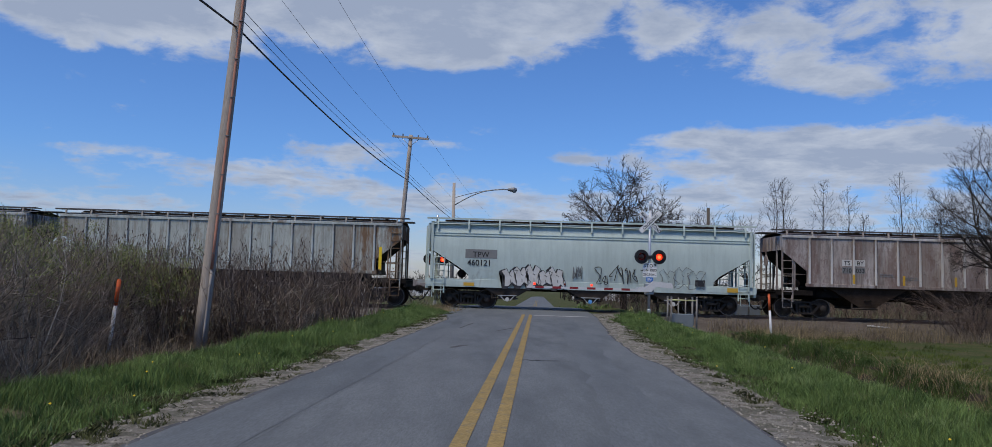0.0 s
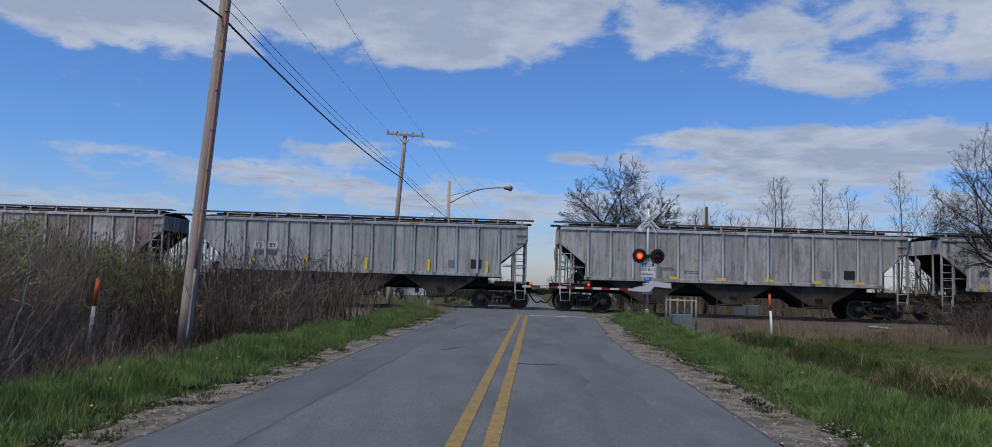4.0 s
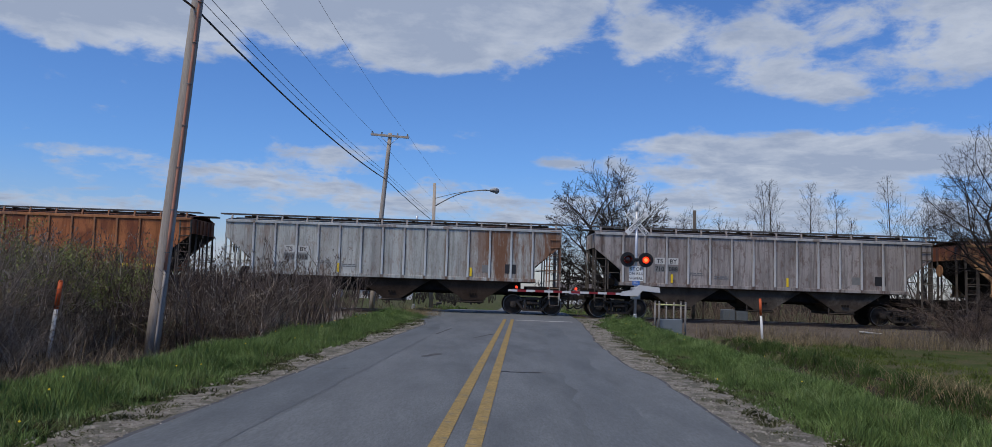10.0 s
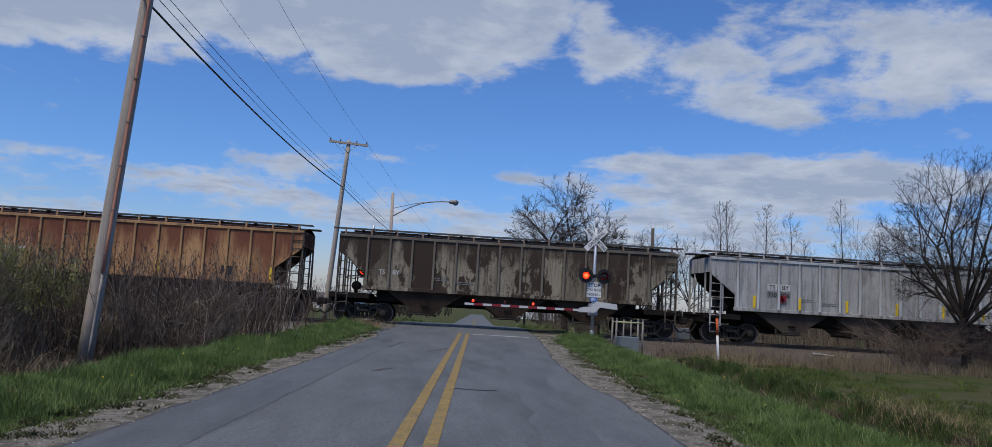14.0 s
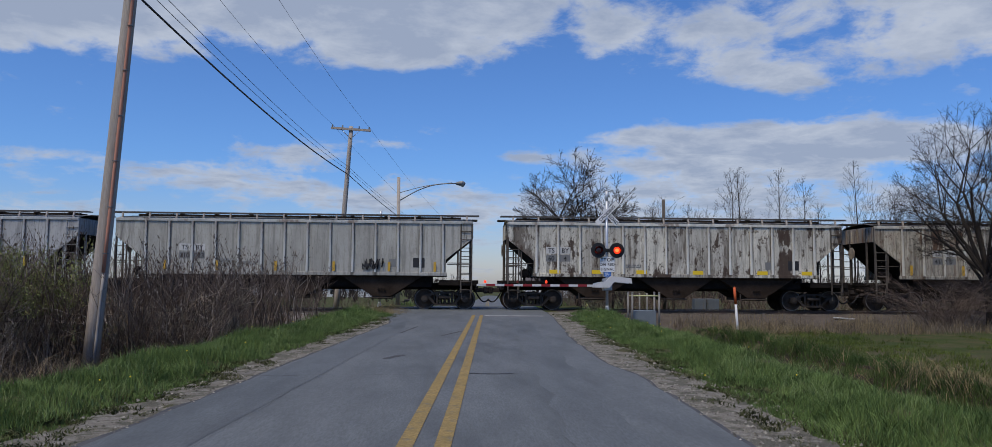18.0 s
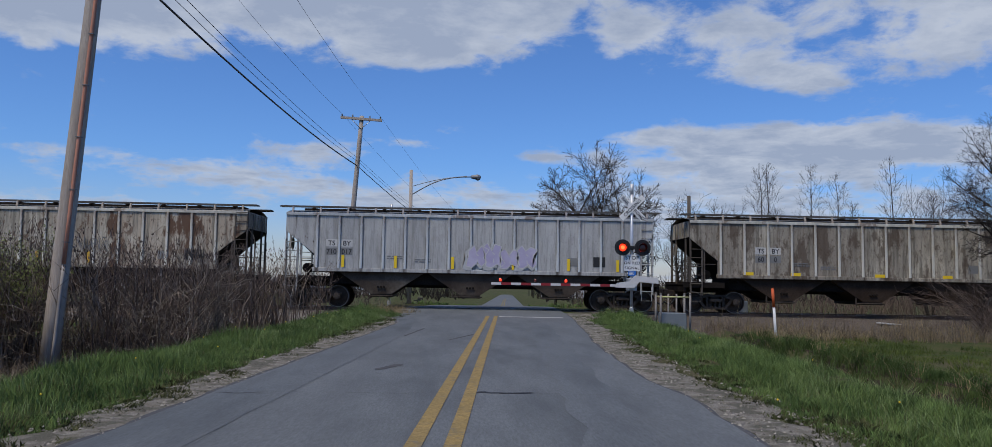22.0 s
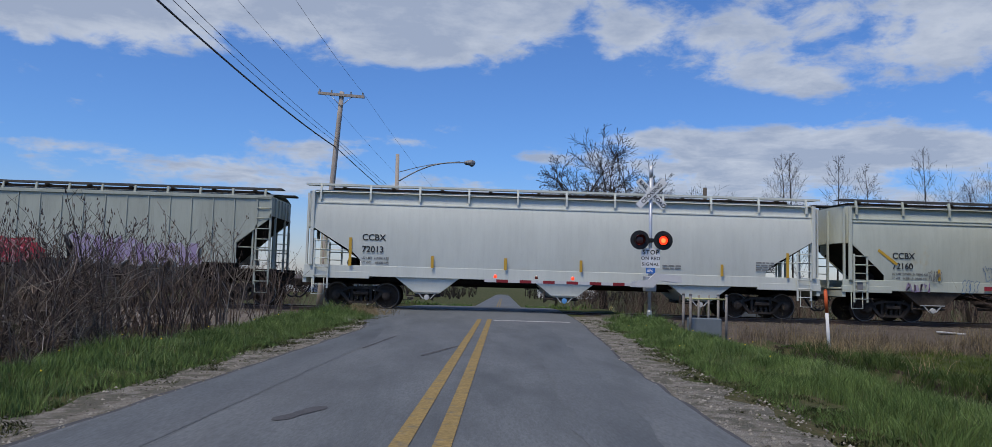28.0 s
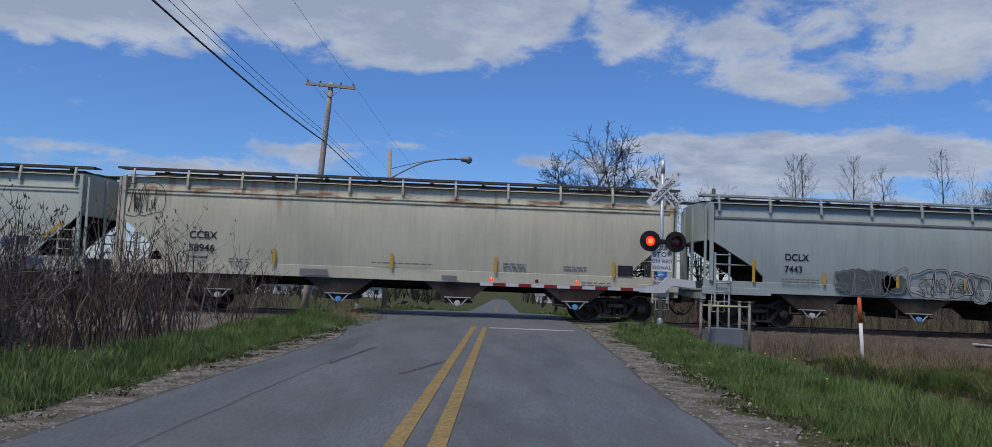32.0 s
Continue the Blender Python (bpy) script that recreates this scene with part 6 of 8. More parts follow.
         sprays=[("blob", -4.8, 1.22, 2.1, 0.85, "spray_dark", 50, 0), ("blob", -3.2, 1.3, 0.9, 0.6, "spray_dark", 54, 0), ("loops", -4.7, 1.3, 2.3, 0.75, "patch_grey", 51, 0.03), ("loops", -2.1, 1.2, 2.6, 0.9, "patch_pale", 53, 0.09), ("loops", -2.1, 1.2, 2.6, 0.9, "spray_black", 53, 0.03), ("line", -2.0, 1.3, 2.4, 0.6, "spray_dark", 55, 0.03)], eave=4.1, sill=1.5, pockets=4, ledges=((3.62, 0.035),), ledge_paint=M["patch_grey"], board_paint=P["slate"]),
]

TRAIN = []
for k, spec in enumerate(SPECS):
    mid, pitch = (JOINTS[k] + JOINTS[k + 1]) / 2, JOINTS[k + 1] - JOINTS[k]
    smooth = not spec.get("ribbed", True)
    spec.setdefault("half", pitch / 2 - (0.78 if not smooth else 0.68))
    spec.setdefault("truck", spec["half"] - 1.2 if not smooth else spec["half"] - 1.75)
    if spec.get("chute_paint") is None:
        spec.pop("chute_paint", None)
    if not smooth and k >= 7 and k not in (8, 12, 16, 19):
        spec.setdefault("ladder_paint", M["end_dark"])
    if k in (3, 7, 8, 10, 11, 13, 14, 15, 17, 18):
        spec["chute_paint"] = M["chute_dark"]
    car, sets = hopper_car(spec)
    TRAIN.append((car, sets, mid))


# ---- crossing signals ----
def lamp_head(parent, x, y, z, s):
    """One flasher: round black backing, hood and red lens, on an added two-faced disc whose turning stands in for
    flashing.
    """
    head = new("signal_head")
    head.parent, head.location = parent, (x, y, z)
    bm = B()
    lathe(bm, [(0.001, 0.10), (0.16, 0.09), (0.17, 0.0), (0.31, -0.005), (0.31, -0.02), (0.17, -0.022), (0.15, 0.03), (0.001, 0.05)], "y", 28)
    part("backing", bm, M["black"], head)
    bm = B()
    n = 16
    inner, outer = [], []
    for i in range(n + 1):
        a = radians(-20) + radians(220) * i / n
        for r, store in ((0.165, inner), (0.175, outer)):
            store.append([bm.verts.new((r * math.cos(a), yy, r * math.sin(a))) for yy in (-0.02, -0.26 + 0.10 * abs(math.cos(a)))])
    for st in (inner, outer):
        for i in range(n):
            bm.faces.new((st[i][0], st[i + 1][0], st[i + 1][1], st[i][1]))
    for i in range(n):
        bm.faces.new((inner[i][1], inner[i + 1][1], outer[i + 1][1], outer[i][1]))
    part("hood", bm, M["black"], head)
    # added part: a lit and an unlit face, turned in place of switching
    disc = new("flip_disc")
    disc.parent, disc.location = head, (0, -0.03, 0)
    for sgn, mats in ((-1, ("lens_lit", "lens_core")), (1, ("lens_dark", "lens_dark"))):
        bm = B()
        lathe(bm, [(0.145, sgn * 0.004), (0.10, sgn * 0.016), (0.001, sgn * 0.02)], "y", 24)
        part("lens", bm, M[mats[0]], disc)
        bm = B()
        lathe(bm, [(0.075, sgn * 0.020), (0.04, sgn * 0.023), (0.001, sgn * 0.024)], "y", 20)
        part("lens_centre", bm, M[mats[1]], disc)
    return disc


def crossing_signal(m, arm_to, label, written=True, lean=0.0):
    """Mast with crossbuck, flashers, sign, gate machine and lowered arm. Faces its own -y."""
    s = empty("crossing_signal", m)
    tagged(s, label, "railroad signal", "signals at the crossing")
    bm = B()
    rod(bm, (0, 0, 0.25), (0, 0, 5.0), 0.057, seg=14)
    rod(bm, (0, 0, 4.62), (0, 0, 5.02), 0.065, seg=14)
    part("mast", bm, M["alum"], s)
    bm = B()
    lathe(bm, [(0.17, 0.0), (0.16, 0.05), (0.10, 0.10), (0.085, 0.28), (0.06, 0.31)], "z", 12)
    part("mast_base", bm, M["galv"], s)
    cb = new("crossbuck")
    cb.parent, cb.location = s, (0, -0.09, 4.10)
    for a, words in ((45, ("CROSSING",)), (-45, ("RAIL", "ROAD"))):
        bm = B()
        box(bm, -0.61, 0.61, -0.008 + (0.006 if a < 0 else 0), 0.004 + (0.006 if a < 0 else 0), -0.114, 0.114, 0.0)
        bl = part("blade", bm, M["sign_white"], cb)
        bl.matrix_basis = pose(0, 0 if a > 0 else 0.012, 0, 0, -a, 0)
        if written:
            if len(words) == 1:
                text_part("lettering", words[0], 0.185, M["ink"], bl, pose(0, -0.011, -0.065, 90, 0, 0), align="CENTER")
            else:
                text_part("lettering", words[0], 0.185, M["ink"], bl, pose(-0.37, -0.011, -0.065, 90, 0, 0), align="CENTER")
                text_part("lettering", words[1], 0.185, M["ink"], bl, pose(0.37, -0.011, -0.065, 90, 0, 0), align="CENTER")
    bm = B()
    rod(bm, (-0.40, -0.05, 2.57), (0.40, -0.05, 2.57), 0.035, seg=10)
    box(bm, -0.09, 0.09, -0.13, 0.09, 2.50, 2.64, 0.02)
    part("cross_arm", bm, M["black"], s)
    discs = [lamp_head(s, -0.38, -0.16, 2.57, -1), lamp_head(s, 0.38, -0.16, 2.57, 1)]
    if written:
        bm = B()
        box(bm, -0.30, 0.30, -0.085, -0.075, 1.69, 2.31)
        pl = part("stop_sign_plate", bm, M["sign_white"], s)
        for w, z, sz in (("STOP", 2.12, 0.20), ("ON RED", 1.94, 0.15), ("SIGNAL", 1.75, 0.15)):
            text_part("lettering", w, sz, M["ink"], pl, pose(0, -0.0875, z, 90, 0, 0), align="CENTER", gap=1.15)
        bm = B()
        box(bm, -0.15, 0.15, -0.10, -0.09, 1.50, 1.68)
        bp = part("notice_plate", bm, M["blue_sign"], s, "small blue notice with white lines")
        part("small_print", bars(B(), -0.11, 1.63, 0.22, 3, -0.105, 0.022, 4), M["sign_white"], bp)
    # gate machine and arm
    bm = B()
    box(bm, -0.16, 0.20, -0.10, 0.30, 0.92, 1.42, 0.03)
    part("gate_machine", bm, M["galv"], s)
    bm = B()
    prism(bm, [(-0.55, 1.05), (-0.50, 1.22), (-0.10, 1.30), (0.10, 1.52), (0.95, 1.44), (0.98, 1.22), (0.25, 1.28), (0.05, 1.05)], "y", -0.28, -0.20)
    part("counterweight_arm", bm, M["arm_white"], s)
    bm = B()
    prism(bm, [(-0.55, 1.05), (-0.50, 1.22), (-0.10, 1.30), (0.10, 1.52), (0.95, 1.44), (0.98, 1.22), (0.25, 1.28), (0.05, 1.05)], "y", 0.34, 0.42)
    part("counterweight_arm", bm, M["alum"], s)
    x0 = -0.50
    n = 13
    bm2 = B()
    box(bm2, min(x0, arm_to), max(x0, arm_to), -0.265, -0.235, 1.08, 1.17)
    arm = part("gate_arm", bm2, M["arm_white"], s, "white gate arm with red stripes")
    for i in range(n):
        if i % 2 == 0:
            continue
        bm = B()
        xa, xb = x0 + (arm_to - x0) * i / n, x0 + (arm_to - x0) * (i + 1) / n
        box(bm, min(xa, xb), max(xa, xb), -0.269, -0.231, 1.078, 1.172)
        part("stripe", bm, M["arm_red"], arm, "dark red stripe")
    for f, lit in ((0.42, True), (0.66, False), (0.93, True)) if written else ((0.5, True), (0.95, True)):
        x = x0 + (arm_to - x0) * f
        bm = B()
        lathe(bm, [(0.02, 1.21), (0.05, 1.22), (0.05, 1.29), (0.03, 1.32), (0.001, 1.325)], "z", 12, (x, -0.25, 0.0))
        part("arm_lamp", bm, M["lens_lit"] if lit else M["lens_dark"], arm, "small red lamp on the arm")
    return s, discs


near_signal, near_discs = crossing_signal(pose(4.31, -4.25, -0.02), -5.35, "silver crossing mast with white crossbuck, red flashers and lowered striped gate")
far_signal, far_discs = crossing_signal(pose(-5.72, 4.5, -0.15, 0, 0, 180), -5.0, "silver crossing mast on the far side with flashers", False)
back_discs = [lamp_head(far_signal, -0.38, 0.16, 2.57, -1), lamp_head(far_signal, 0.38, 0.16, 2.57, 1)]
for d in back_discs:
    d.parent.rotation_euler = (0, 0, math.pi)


# ---- poles, lamp, wires ----
def utility_pole(base, top, r0, r1, label, arm=None):
    p = empty("utility_pole", Matrix.Translation(base))
    tagged(p, label, "utility pole", "poles along the road")
    d = Vector(top) - Vector(base)
    bm = B()
    n = 8
    tube(bm, [d * (i / n) for i in range(n + 1)], [r0 + (r1 - r0) * i / n for i in range(n + 1)], 16)
    part("pole_shaft", bm, M["pole_wood"], p)
    return p, d


near_pole, np_d = utility_pole((-9.5, -19.3, -0.75), (-8.78, -19.3, 10.6), 0.165, 0.115, "weathered leaning wooden utility pole with a rust-red conduit")
bm = B()
tube(bm, [np_d * (0.185 + 0.0785 * i) + Vector((0.125 - 0.003 * i, -0.155 + 0.003 * i, 0)) for i in range(11)], 0.036, 8)
part("conduit", bm, M["conduit"], near_pole, "rust-red conduit strapped to the pole")
bm = B()
tube(bm, [np_d * (0.02 + 0.041 * i) + Vector((0.125, -0.14, 0)) for i in range(5)], 0.032, 8)
part("cable_guard", bm, M["pole_guard"], near_pole, "dull grey cable guard")
for i in range(9):
    bm = B()
    c = np_d * (0.22 + 0.085 * i)
    box(bm, c.x + 0.075, c.x + 0.165, c.y - 0.195, c.y - 0.10, c.z - 0.008, c.z + 0.008)
    part("conduit_strap", bm, M["lamp_grey"], near_pole)
far_pole, fp_d = utility_pole((-8.30, 7.0, -0.6), (-7.66, 7.0, 9.75), 0.16, 0.11, "grey wooden utility pole with one crossarm and insulators")
bm = B()
tip = fp_d * 0.985
prism(bm, [(tip.x - 1.08, tip.z - 0.02), (tip.x + 1.08, tip.z - 0.14), (tip.x + 1.08, tip.z - 0.02), (tip.x - 1.08, tip.z + 0.10)], "y", -0.17, -0.05)
arm_ob = part("crossarm", bm, M["pole_wood"], far_pole)
bm = B()
for sx in (-0.55, 0.55):
    rod(bm, (tip.x + sx, -0.12, tip.z - 0.03 - 0.03 * sx), (tip.x, -0.12, tip.z - 0.55), 0.018, seg=6)
part("arm_brace", bm, M["galv"], far_pole)
INS = []
for sx in (-1.0, -0.45, 0.45, 1.0):
    bm = B()
    c = (tip.x + sx, -0.11, tip.z + 0.04 - 0.055 * sx)
    lathe(bm, [(0.02, 0.0), (0.045, 0.04), (0.03, 0.07), (0.045, 0.10), (0.02, 0.14), (0.001, 0.15)], "z", 10, c)
    part("insulator", bm, M["cabinet_grey"], arm_ob, "small grey insulator")
    INS.append(Vector((-8.30, 7.0, -0.6)) + Vector(c) + Vector((0, 0, 0.13)))


def wire(name, a, b, sag, r, label, n=22):
    a, b = Vector(a), Vector(b)
    bm = B()
    pts = [a.lerp(b, i / n) - Vector((0, 0, 4 * sag * (i / n) * (1 - i / n))) for i in range(n + 1)]
    tube(bm, pts, r, 5)
    return tagged(part(name, bm, M["cable"]), label, "wire")


NPB = Vector((-9.5, -19.3, -0.75))
at_near = lambda z: NPB + np_d * ((z + 0.75) / np_d.z)
nt_ = at_near(10.45)
for k, (sx, ins) in enumerate(((-1.0, INS[0]), (0.85, INS[3]))):
    wire("power_line", nt_ + Vector((sx, 0, 0.1)), ins, 0.35, 0.006, "thin bare power line strung between the poles")
    wire("power_line", ins, (ins.x + 4.4, 62.0, 8.6), 0.5, 0.006, "thin bare power line strung between the poles")
hang = at_near(7.4)
fz = Vector((-8.30, 7.0, -0.6)) + fp_d * 0.745
wire("telephone_cable", hang, fz, 0.30, 0.028, "thick black telephone cable hung between the poles")
wire("telephone_cable", fz, (fz.x + 4.4, 62.0, 6.6), 0.6, 0.022, "thick black telephone cable hung between the poles")
wire("telephone_cable", hang, (-12.0, -60.0, 8.6), 0.5, 0.028, "thick black telephone cable hung between the poles")
for dz, sg in ((0.30, 0.28), (0.55, 0.25)):
    wire("service_wire", at_near(7.4 + dz), fz + Vector((0.05, 0, dz * 0.7)), sg, 0.009, "dark service wire below the power lines")
    wire("service_wire", fz + Vector((0.05, 0, dz * 0.7)), (fz.x + 4.4, 62.0, 6.8 + dz), 0.6, 0.009, "dark service wire below the power lines")


def street_lamp():
    s = empty("street_lamp", pose(-5.12, 9.5, -0.6))
    tagged(s, "galvanised street lamp on a wooden post with a long curved arm", "street lamp")
    bm = B()
    rod(bm, (0, 0, 0), (-0.06, 0, 7.9), 0.13, 0.09, 12)
    part("post", bm, M["pole_wood"], s)
    pts = lambda z0, z1, bow: [Vector((0.05 + 3.0 * u, 0, z0 + (z1 - z0) * u + bow * math.sin(math.pi * u))) for u in [i / 10 for i in range(11)]]
    bm = B()
    tube(bm, pts(6.55, 7.58, 0.28) + [Vector((3.5, 0, 7.58))], 0.032, 8)
    part("lamp_arm", bm, M["lamp_grey"], s)
    bm = B()
    tube(bm, pts(7.0, 7.62, 0.1), 0.018, 6)
    part("arm_stay", bm, M["lamp_grey"], s)
    bm = B()
    lathe(bm, [(0.001, 3.25), (0.09, 3.3), (0.13, 3.5), (0.16, 3.65), (0.10, 3.8), (0.001, 3.84)], "x", 14, (0, 0, 7.58))
    head = part("lamp_head", bm, M["lamp_grey"], s)
    bm = B()
    lathe(bm, [(0.15, 7.55), (0.13, 7.46), (0.07, 7.40), (0.001, 7.38)], "z", 14, (3.66, 0, 0))
    part("lamp_glass", bm, M["cabinet_grey"], head, "clouded glass bowl")


street_lamp()


def marker_post(m, h, tip_h, label):
    s = empty("marker_post", m)
    tagged(s, label, "marker post", "orange-tipped marker posts")
    bm = B()
    rod(bm, (0, 0, -0.1), (0, 0, h - tip_h), 0.043, seg=12)
    part("post", bm, M["post_white"], s)
    bm = B()
    rod(bm, (0, 0, h - tip_h), (0, 0, h - 0.03), 0.047, seg=12)
    rod(bm, (0, 0, h - 0.03), (0, 0, h), 0.047, 0.025, 12)
    part("tip", bm, M["orange"], s, "faded orange sleeve")


marker_post(pose(8.07, -8.78, -0.66, 0, -3.5, 0), 1.78, 0.62, "white plastic cable marker post with an orange tip")
marker_post(pose(-11.0, -20.75, -0.75, 0, 5, 0), 1.82, 0.60, "white plastic cable marker post with an orange tip in the brush")


def utility_cabinet():
    s = empty("utility_cabinet", pose(4.66, -9.0, -0.35))
    tagged(s, "grey pedestal cabinet inside a galvanised pipe guard", "utility cabinet")
    bm = B()
    box(bm, -0.40, 0.42, -0.05, 0.35, 0.0, 0.62, 0.02)
    part("cabinet", bm, M["cabinet_grey"], s)
    for x, y in ((-0.46, -0.2), (0.48, -0.2), (-0.46, 0.45), (0.48, 0.45)):
        bm = B()
        rod(bm, (x, y, 0), (x, y, 1.22), 0.034, seg=10)
        rod(bm, (x, y, 1.22), (x, y, 1.26), 0.045, 0.03, 10)
        part("guard_post", bm, M["guard_pipe"], s)
    bm = B()
    rod(bm, (-0.46, -0.2, 1.13), (0.48, -0.2, 1.13), 0.022, seg=8)
    part("guard_rail", bm, M["guard_bar"], s)
    bm = B()
    rod(bm, (-0.46, 0.45, 1.13), (0.48, 0.45, 1.13), 0.022, seg=8)
    part("guard_rail", bm, M["guard_bar"], s)
    for x in (-0.05, 0.22):
        bm = B()
        rod(bm, (x, 0.45, 0.0), (x, 0.45, 1.22), 0.028, seg=8)
        part("guard_post", bm, M["guard_pipe"], s)


utility_cabinet()


# ---- trees and brush ----
def tubes(segs, sides):
    """Vertices and faces of many tapered tubes: rows of (p, q, r0, r1)."""
    verts, faces = [], []
    for p, q, r0, r1 in segs:
        d = q - p
        if d.length < 1e-5:
            continue
        d.normalize()
        s = d.orthogonal().normalized()
        t = d.cross(s)
        b = len(verts)
        for c, r in ((p, r0), (q, r1)):
            for k in range(sides):
                a = 2 * math.pi * k / sides
                verts.append(c + r * (math.cos(a) * s + math.sin(a) * t))
        for k in range(sides):
            faces.append((b + k, b + (k + 1) % sides, b + sides + (k + 1) % sides, b + sides + k))
    return verts, faces


def bare_tree(m, label, trunk, crown, limbs, depth, trunk_r, seed, tip=0.011, mat="bark", stems=1, lift=0.03, tilt=(0.10, 1.15), leader=False):
    """A leafless tree: limbs rise from the trunk, fork at sharp angles and end in fine twigs on the skin of an egg-shaped crown. crown: middle height, half width, half depth, half height."""
    rr = random.Random(seed)
    t = empty("tree", m)
    tagged(t, label, "tree", "bare trees by the railway")
    cz, rx_, ry_, rz_ = crown
    segs = []

    def reach(p, d):
        a = sum((d[k] / q) ** 2 for k, q in enumerate((rx_, ry_, rz_)))
        o = (p.x / rx_, p.y / ry_, (p.z - cz) / rz_)
        b = sum(o[k] * d[k] / q for k, q in enumerate((rx_, ry_, rz_)))
        c = sum(v * v for v in o) - 1
        return max(0.22, (-b + math.sqrt(max(b * b - a * c, 0.01))) / a)

    def turned(way, angle, roll):
        o = way.orthogonal().normalized()
        return (way * math.cos(angle) + (o * math.cos(roll) + way.cross(o) * math.sin(roll)) * math.sin(angle)).normalized()

    def limb(p, way, length, r, left):
        n = 4 if left else 2
        roll = rr.uniform(0, 6.283)
        length = min(length, reach(p, way) * (0.62 if left > 1 else 0.8))
        for i in range(n):
            way = (way + Vector((rr.gauss(0, 0.06), rr.gauss(0, 0.06), rr.gauss(lift, 0.04)))).normalized()
            q = p + way * length / n
            r2 = max(tip * 0.5, r * (1 - 0.45 / n))
            segs.append((p, q, r, r2))
            if left and (i >= 1 or left == 1):
                roll += 2.4 + rr.uniform(-0.4, 0.4)
                limb(q, turned(way, rr.uniform(0.6, 1.15), roll), length * rr.uniform(0.42, 0.62) * (1 - 0.2 * i / n), max(tip * 0.7, r2 * 0.5), left - 1)
            p, r = q, r2
        if left:
            for k in (0, 1):
                limb(p, turned(way, rr.uniform(0.28, 0.62), roll + 3.14 * k), length * rr.uniform(0.52, 0.68), max(tip * 0.7, r * 0.72), left - 1)

    for q in range(stems):
        a = 6.283 * q / stems + 0.6
        foot = Vector((math.cos(a), math.sin(a), 0)) * (0.0 if stems == 1 else trunk_r * 1.3)
        top = foot * 2.6 + Vector((rr.uniform(-0.04, 0.04) * trunk, 0, trunk))
        pts = [foot + Vector((0, 0, -0.15))] + [foot.lerp(top, f) + Vector((0.02 * trunk * math.sin(4 * f + seed), 0, 0)) * (0 < f < 1) for f in (0.06, 0.3, 0.55, 0.8, 1.0)]
        rad = [trunk_r * k for k in ((1.35, 1.0, 0.86, 0.66, 0.42, 0.16) if leader else (1.35, 1.0, 0.94, 0.9, 0.86, 0.8))]
        for i in range(5):
            segs.append((pts[i], pts[i + 1], rad[i], rad[i + 1]))
        n = max(2, limbs // stems)
        for k in range(n):
            f = (k + 0.5) / n
            roll = 2.4 * k + a + rr.uniform(-0.3, 0.3)
            lean = tilt[0] + (tilt[1] - tilt[0]) * f ** 0.8
            if leader:
                start, lean = foot.lerp(top, 0.30 + 0.68 * f), rr.uniform(0.45, 0.8)
            else:
                start = foot.lerp(top, 1.0 - 0.42 * f * rr.random())
            d = Vector((math.cos(roll) * math.sin(lean), math.sin(roll) * math.sin(lean), math.cos(lean)))
            limb(start, d, reach(start, d) * (0.55 if leader else 0.5), trunk_r * (0.22 if leader else rr.uniform(0.32, 0.48)), depth)
    big = [q for q in segs if q[2] > 0.035]
    small = [q for q in segs if q[2] <= 0.035]
    v, f = tubes(big, 7)
    mesh_of("trunk", v, f, M[mat], True).parent = t
    v, f = tubes(small, 3)
    mesh_of("crown", v, f, M[mat]).parent = t
    return t


def on_land(x, y, rz=0):
    return pose(x, y, ground_z(x, y) - 0.05, 0, 0, rz)


bare_tree(on_land(6.05, 14), "large spreading bare tree beyond the railway", 2.5, (6.1, 4.2, 3.7, 5.0), 19, 4, 0.27, 158, 0.019, tilt=(0.12, 1.5), lift=0.012)
for i, (x, y, h, w) in enumerate(((11.3, 15, 7.4, 1.7), (12.9, 16, 8.1, 1.9), (14.6, 15, 7.5, 1.8), (9.0, 17, 6.3, 1.6), (3.9, 18, 5.4, 1.3))):
    bare_tree(on_land(x, y, 50 * i), "smaller round-headed bare tree beyond the railway", h * 0.4, (h * 0.64, w * 1.35, w * 1.2, h * 0.44), 9, 3, 0.10, 12 + i, 0.0105)
for i, (x, y, h) in enumerate(((16.5, 15, 9.8), (17.35, 15.3, 10.1), (19.4, 14, 9.8), (21.3, 14.5, 9.3), (25.6, 16, 10.8), (18.2, 16.5, 7.4), (23.3, 16.5, 7.8), (28.4, 16, 8.6))):
    bare_tree(on_land(x, y, 37 * i), "slender upright bare tree beyond the railway", h * 0.98, (h * 0.62, 1.25, 1.25, h * 0.40), 21, 2, 0.06, 30 + i, 0.0075, leader=True, lift=0.06)
bare_tree(pose(19.0, -6.5, -0.65), "broad many-limbed bare tree on the near bank", 2.4, (5.6, 3.5, 3.3, 3.8), 17, 4, 0.19, 57, 0.0072, tilt=(0.12, 1.0), lift=0.02)


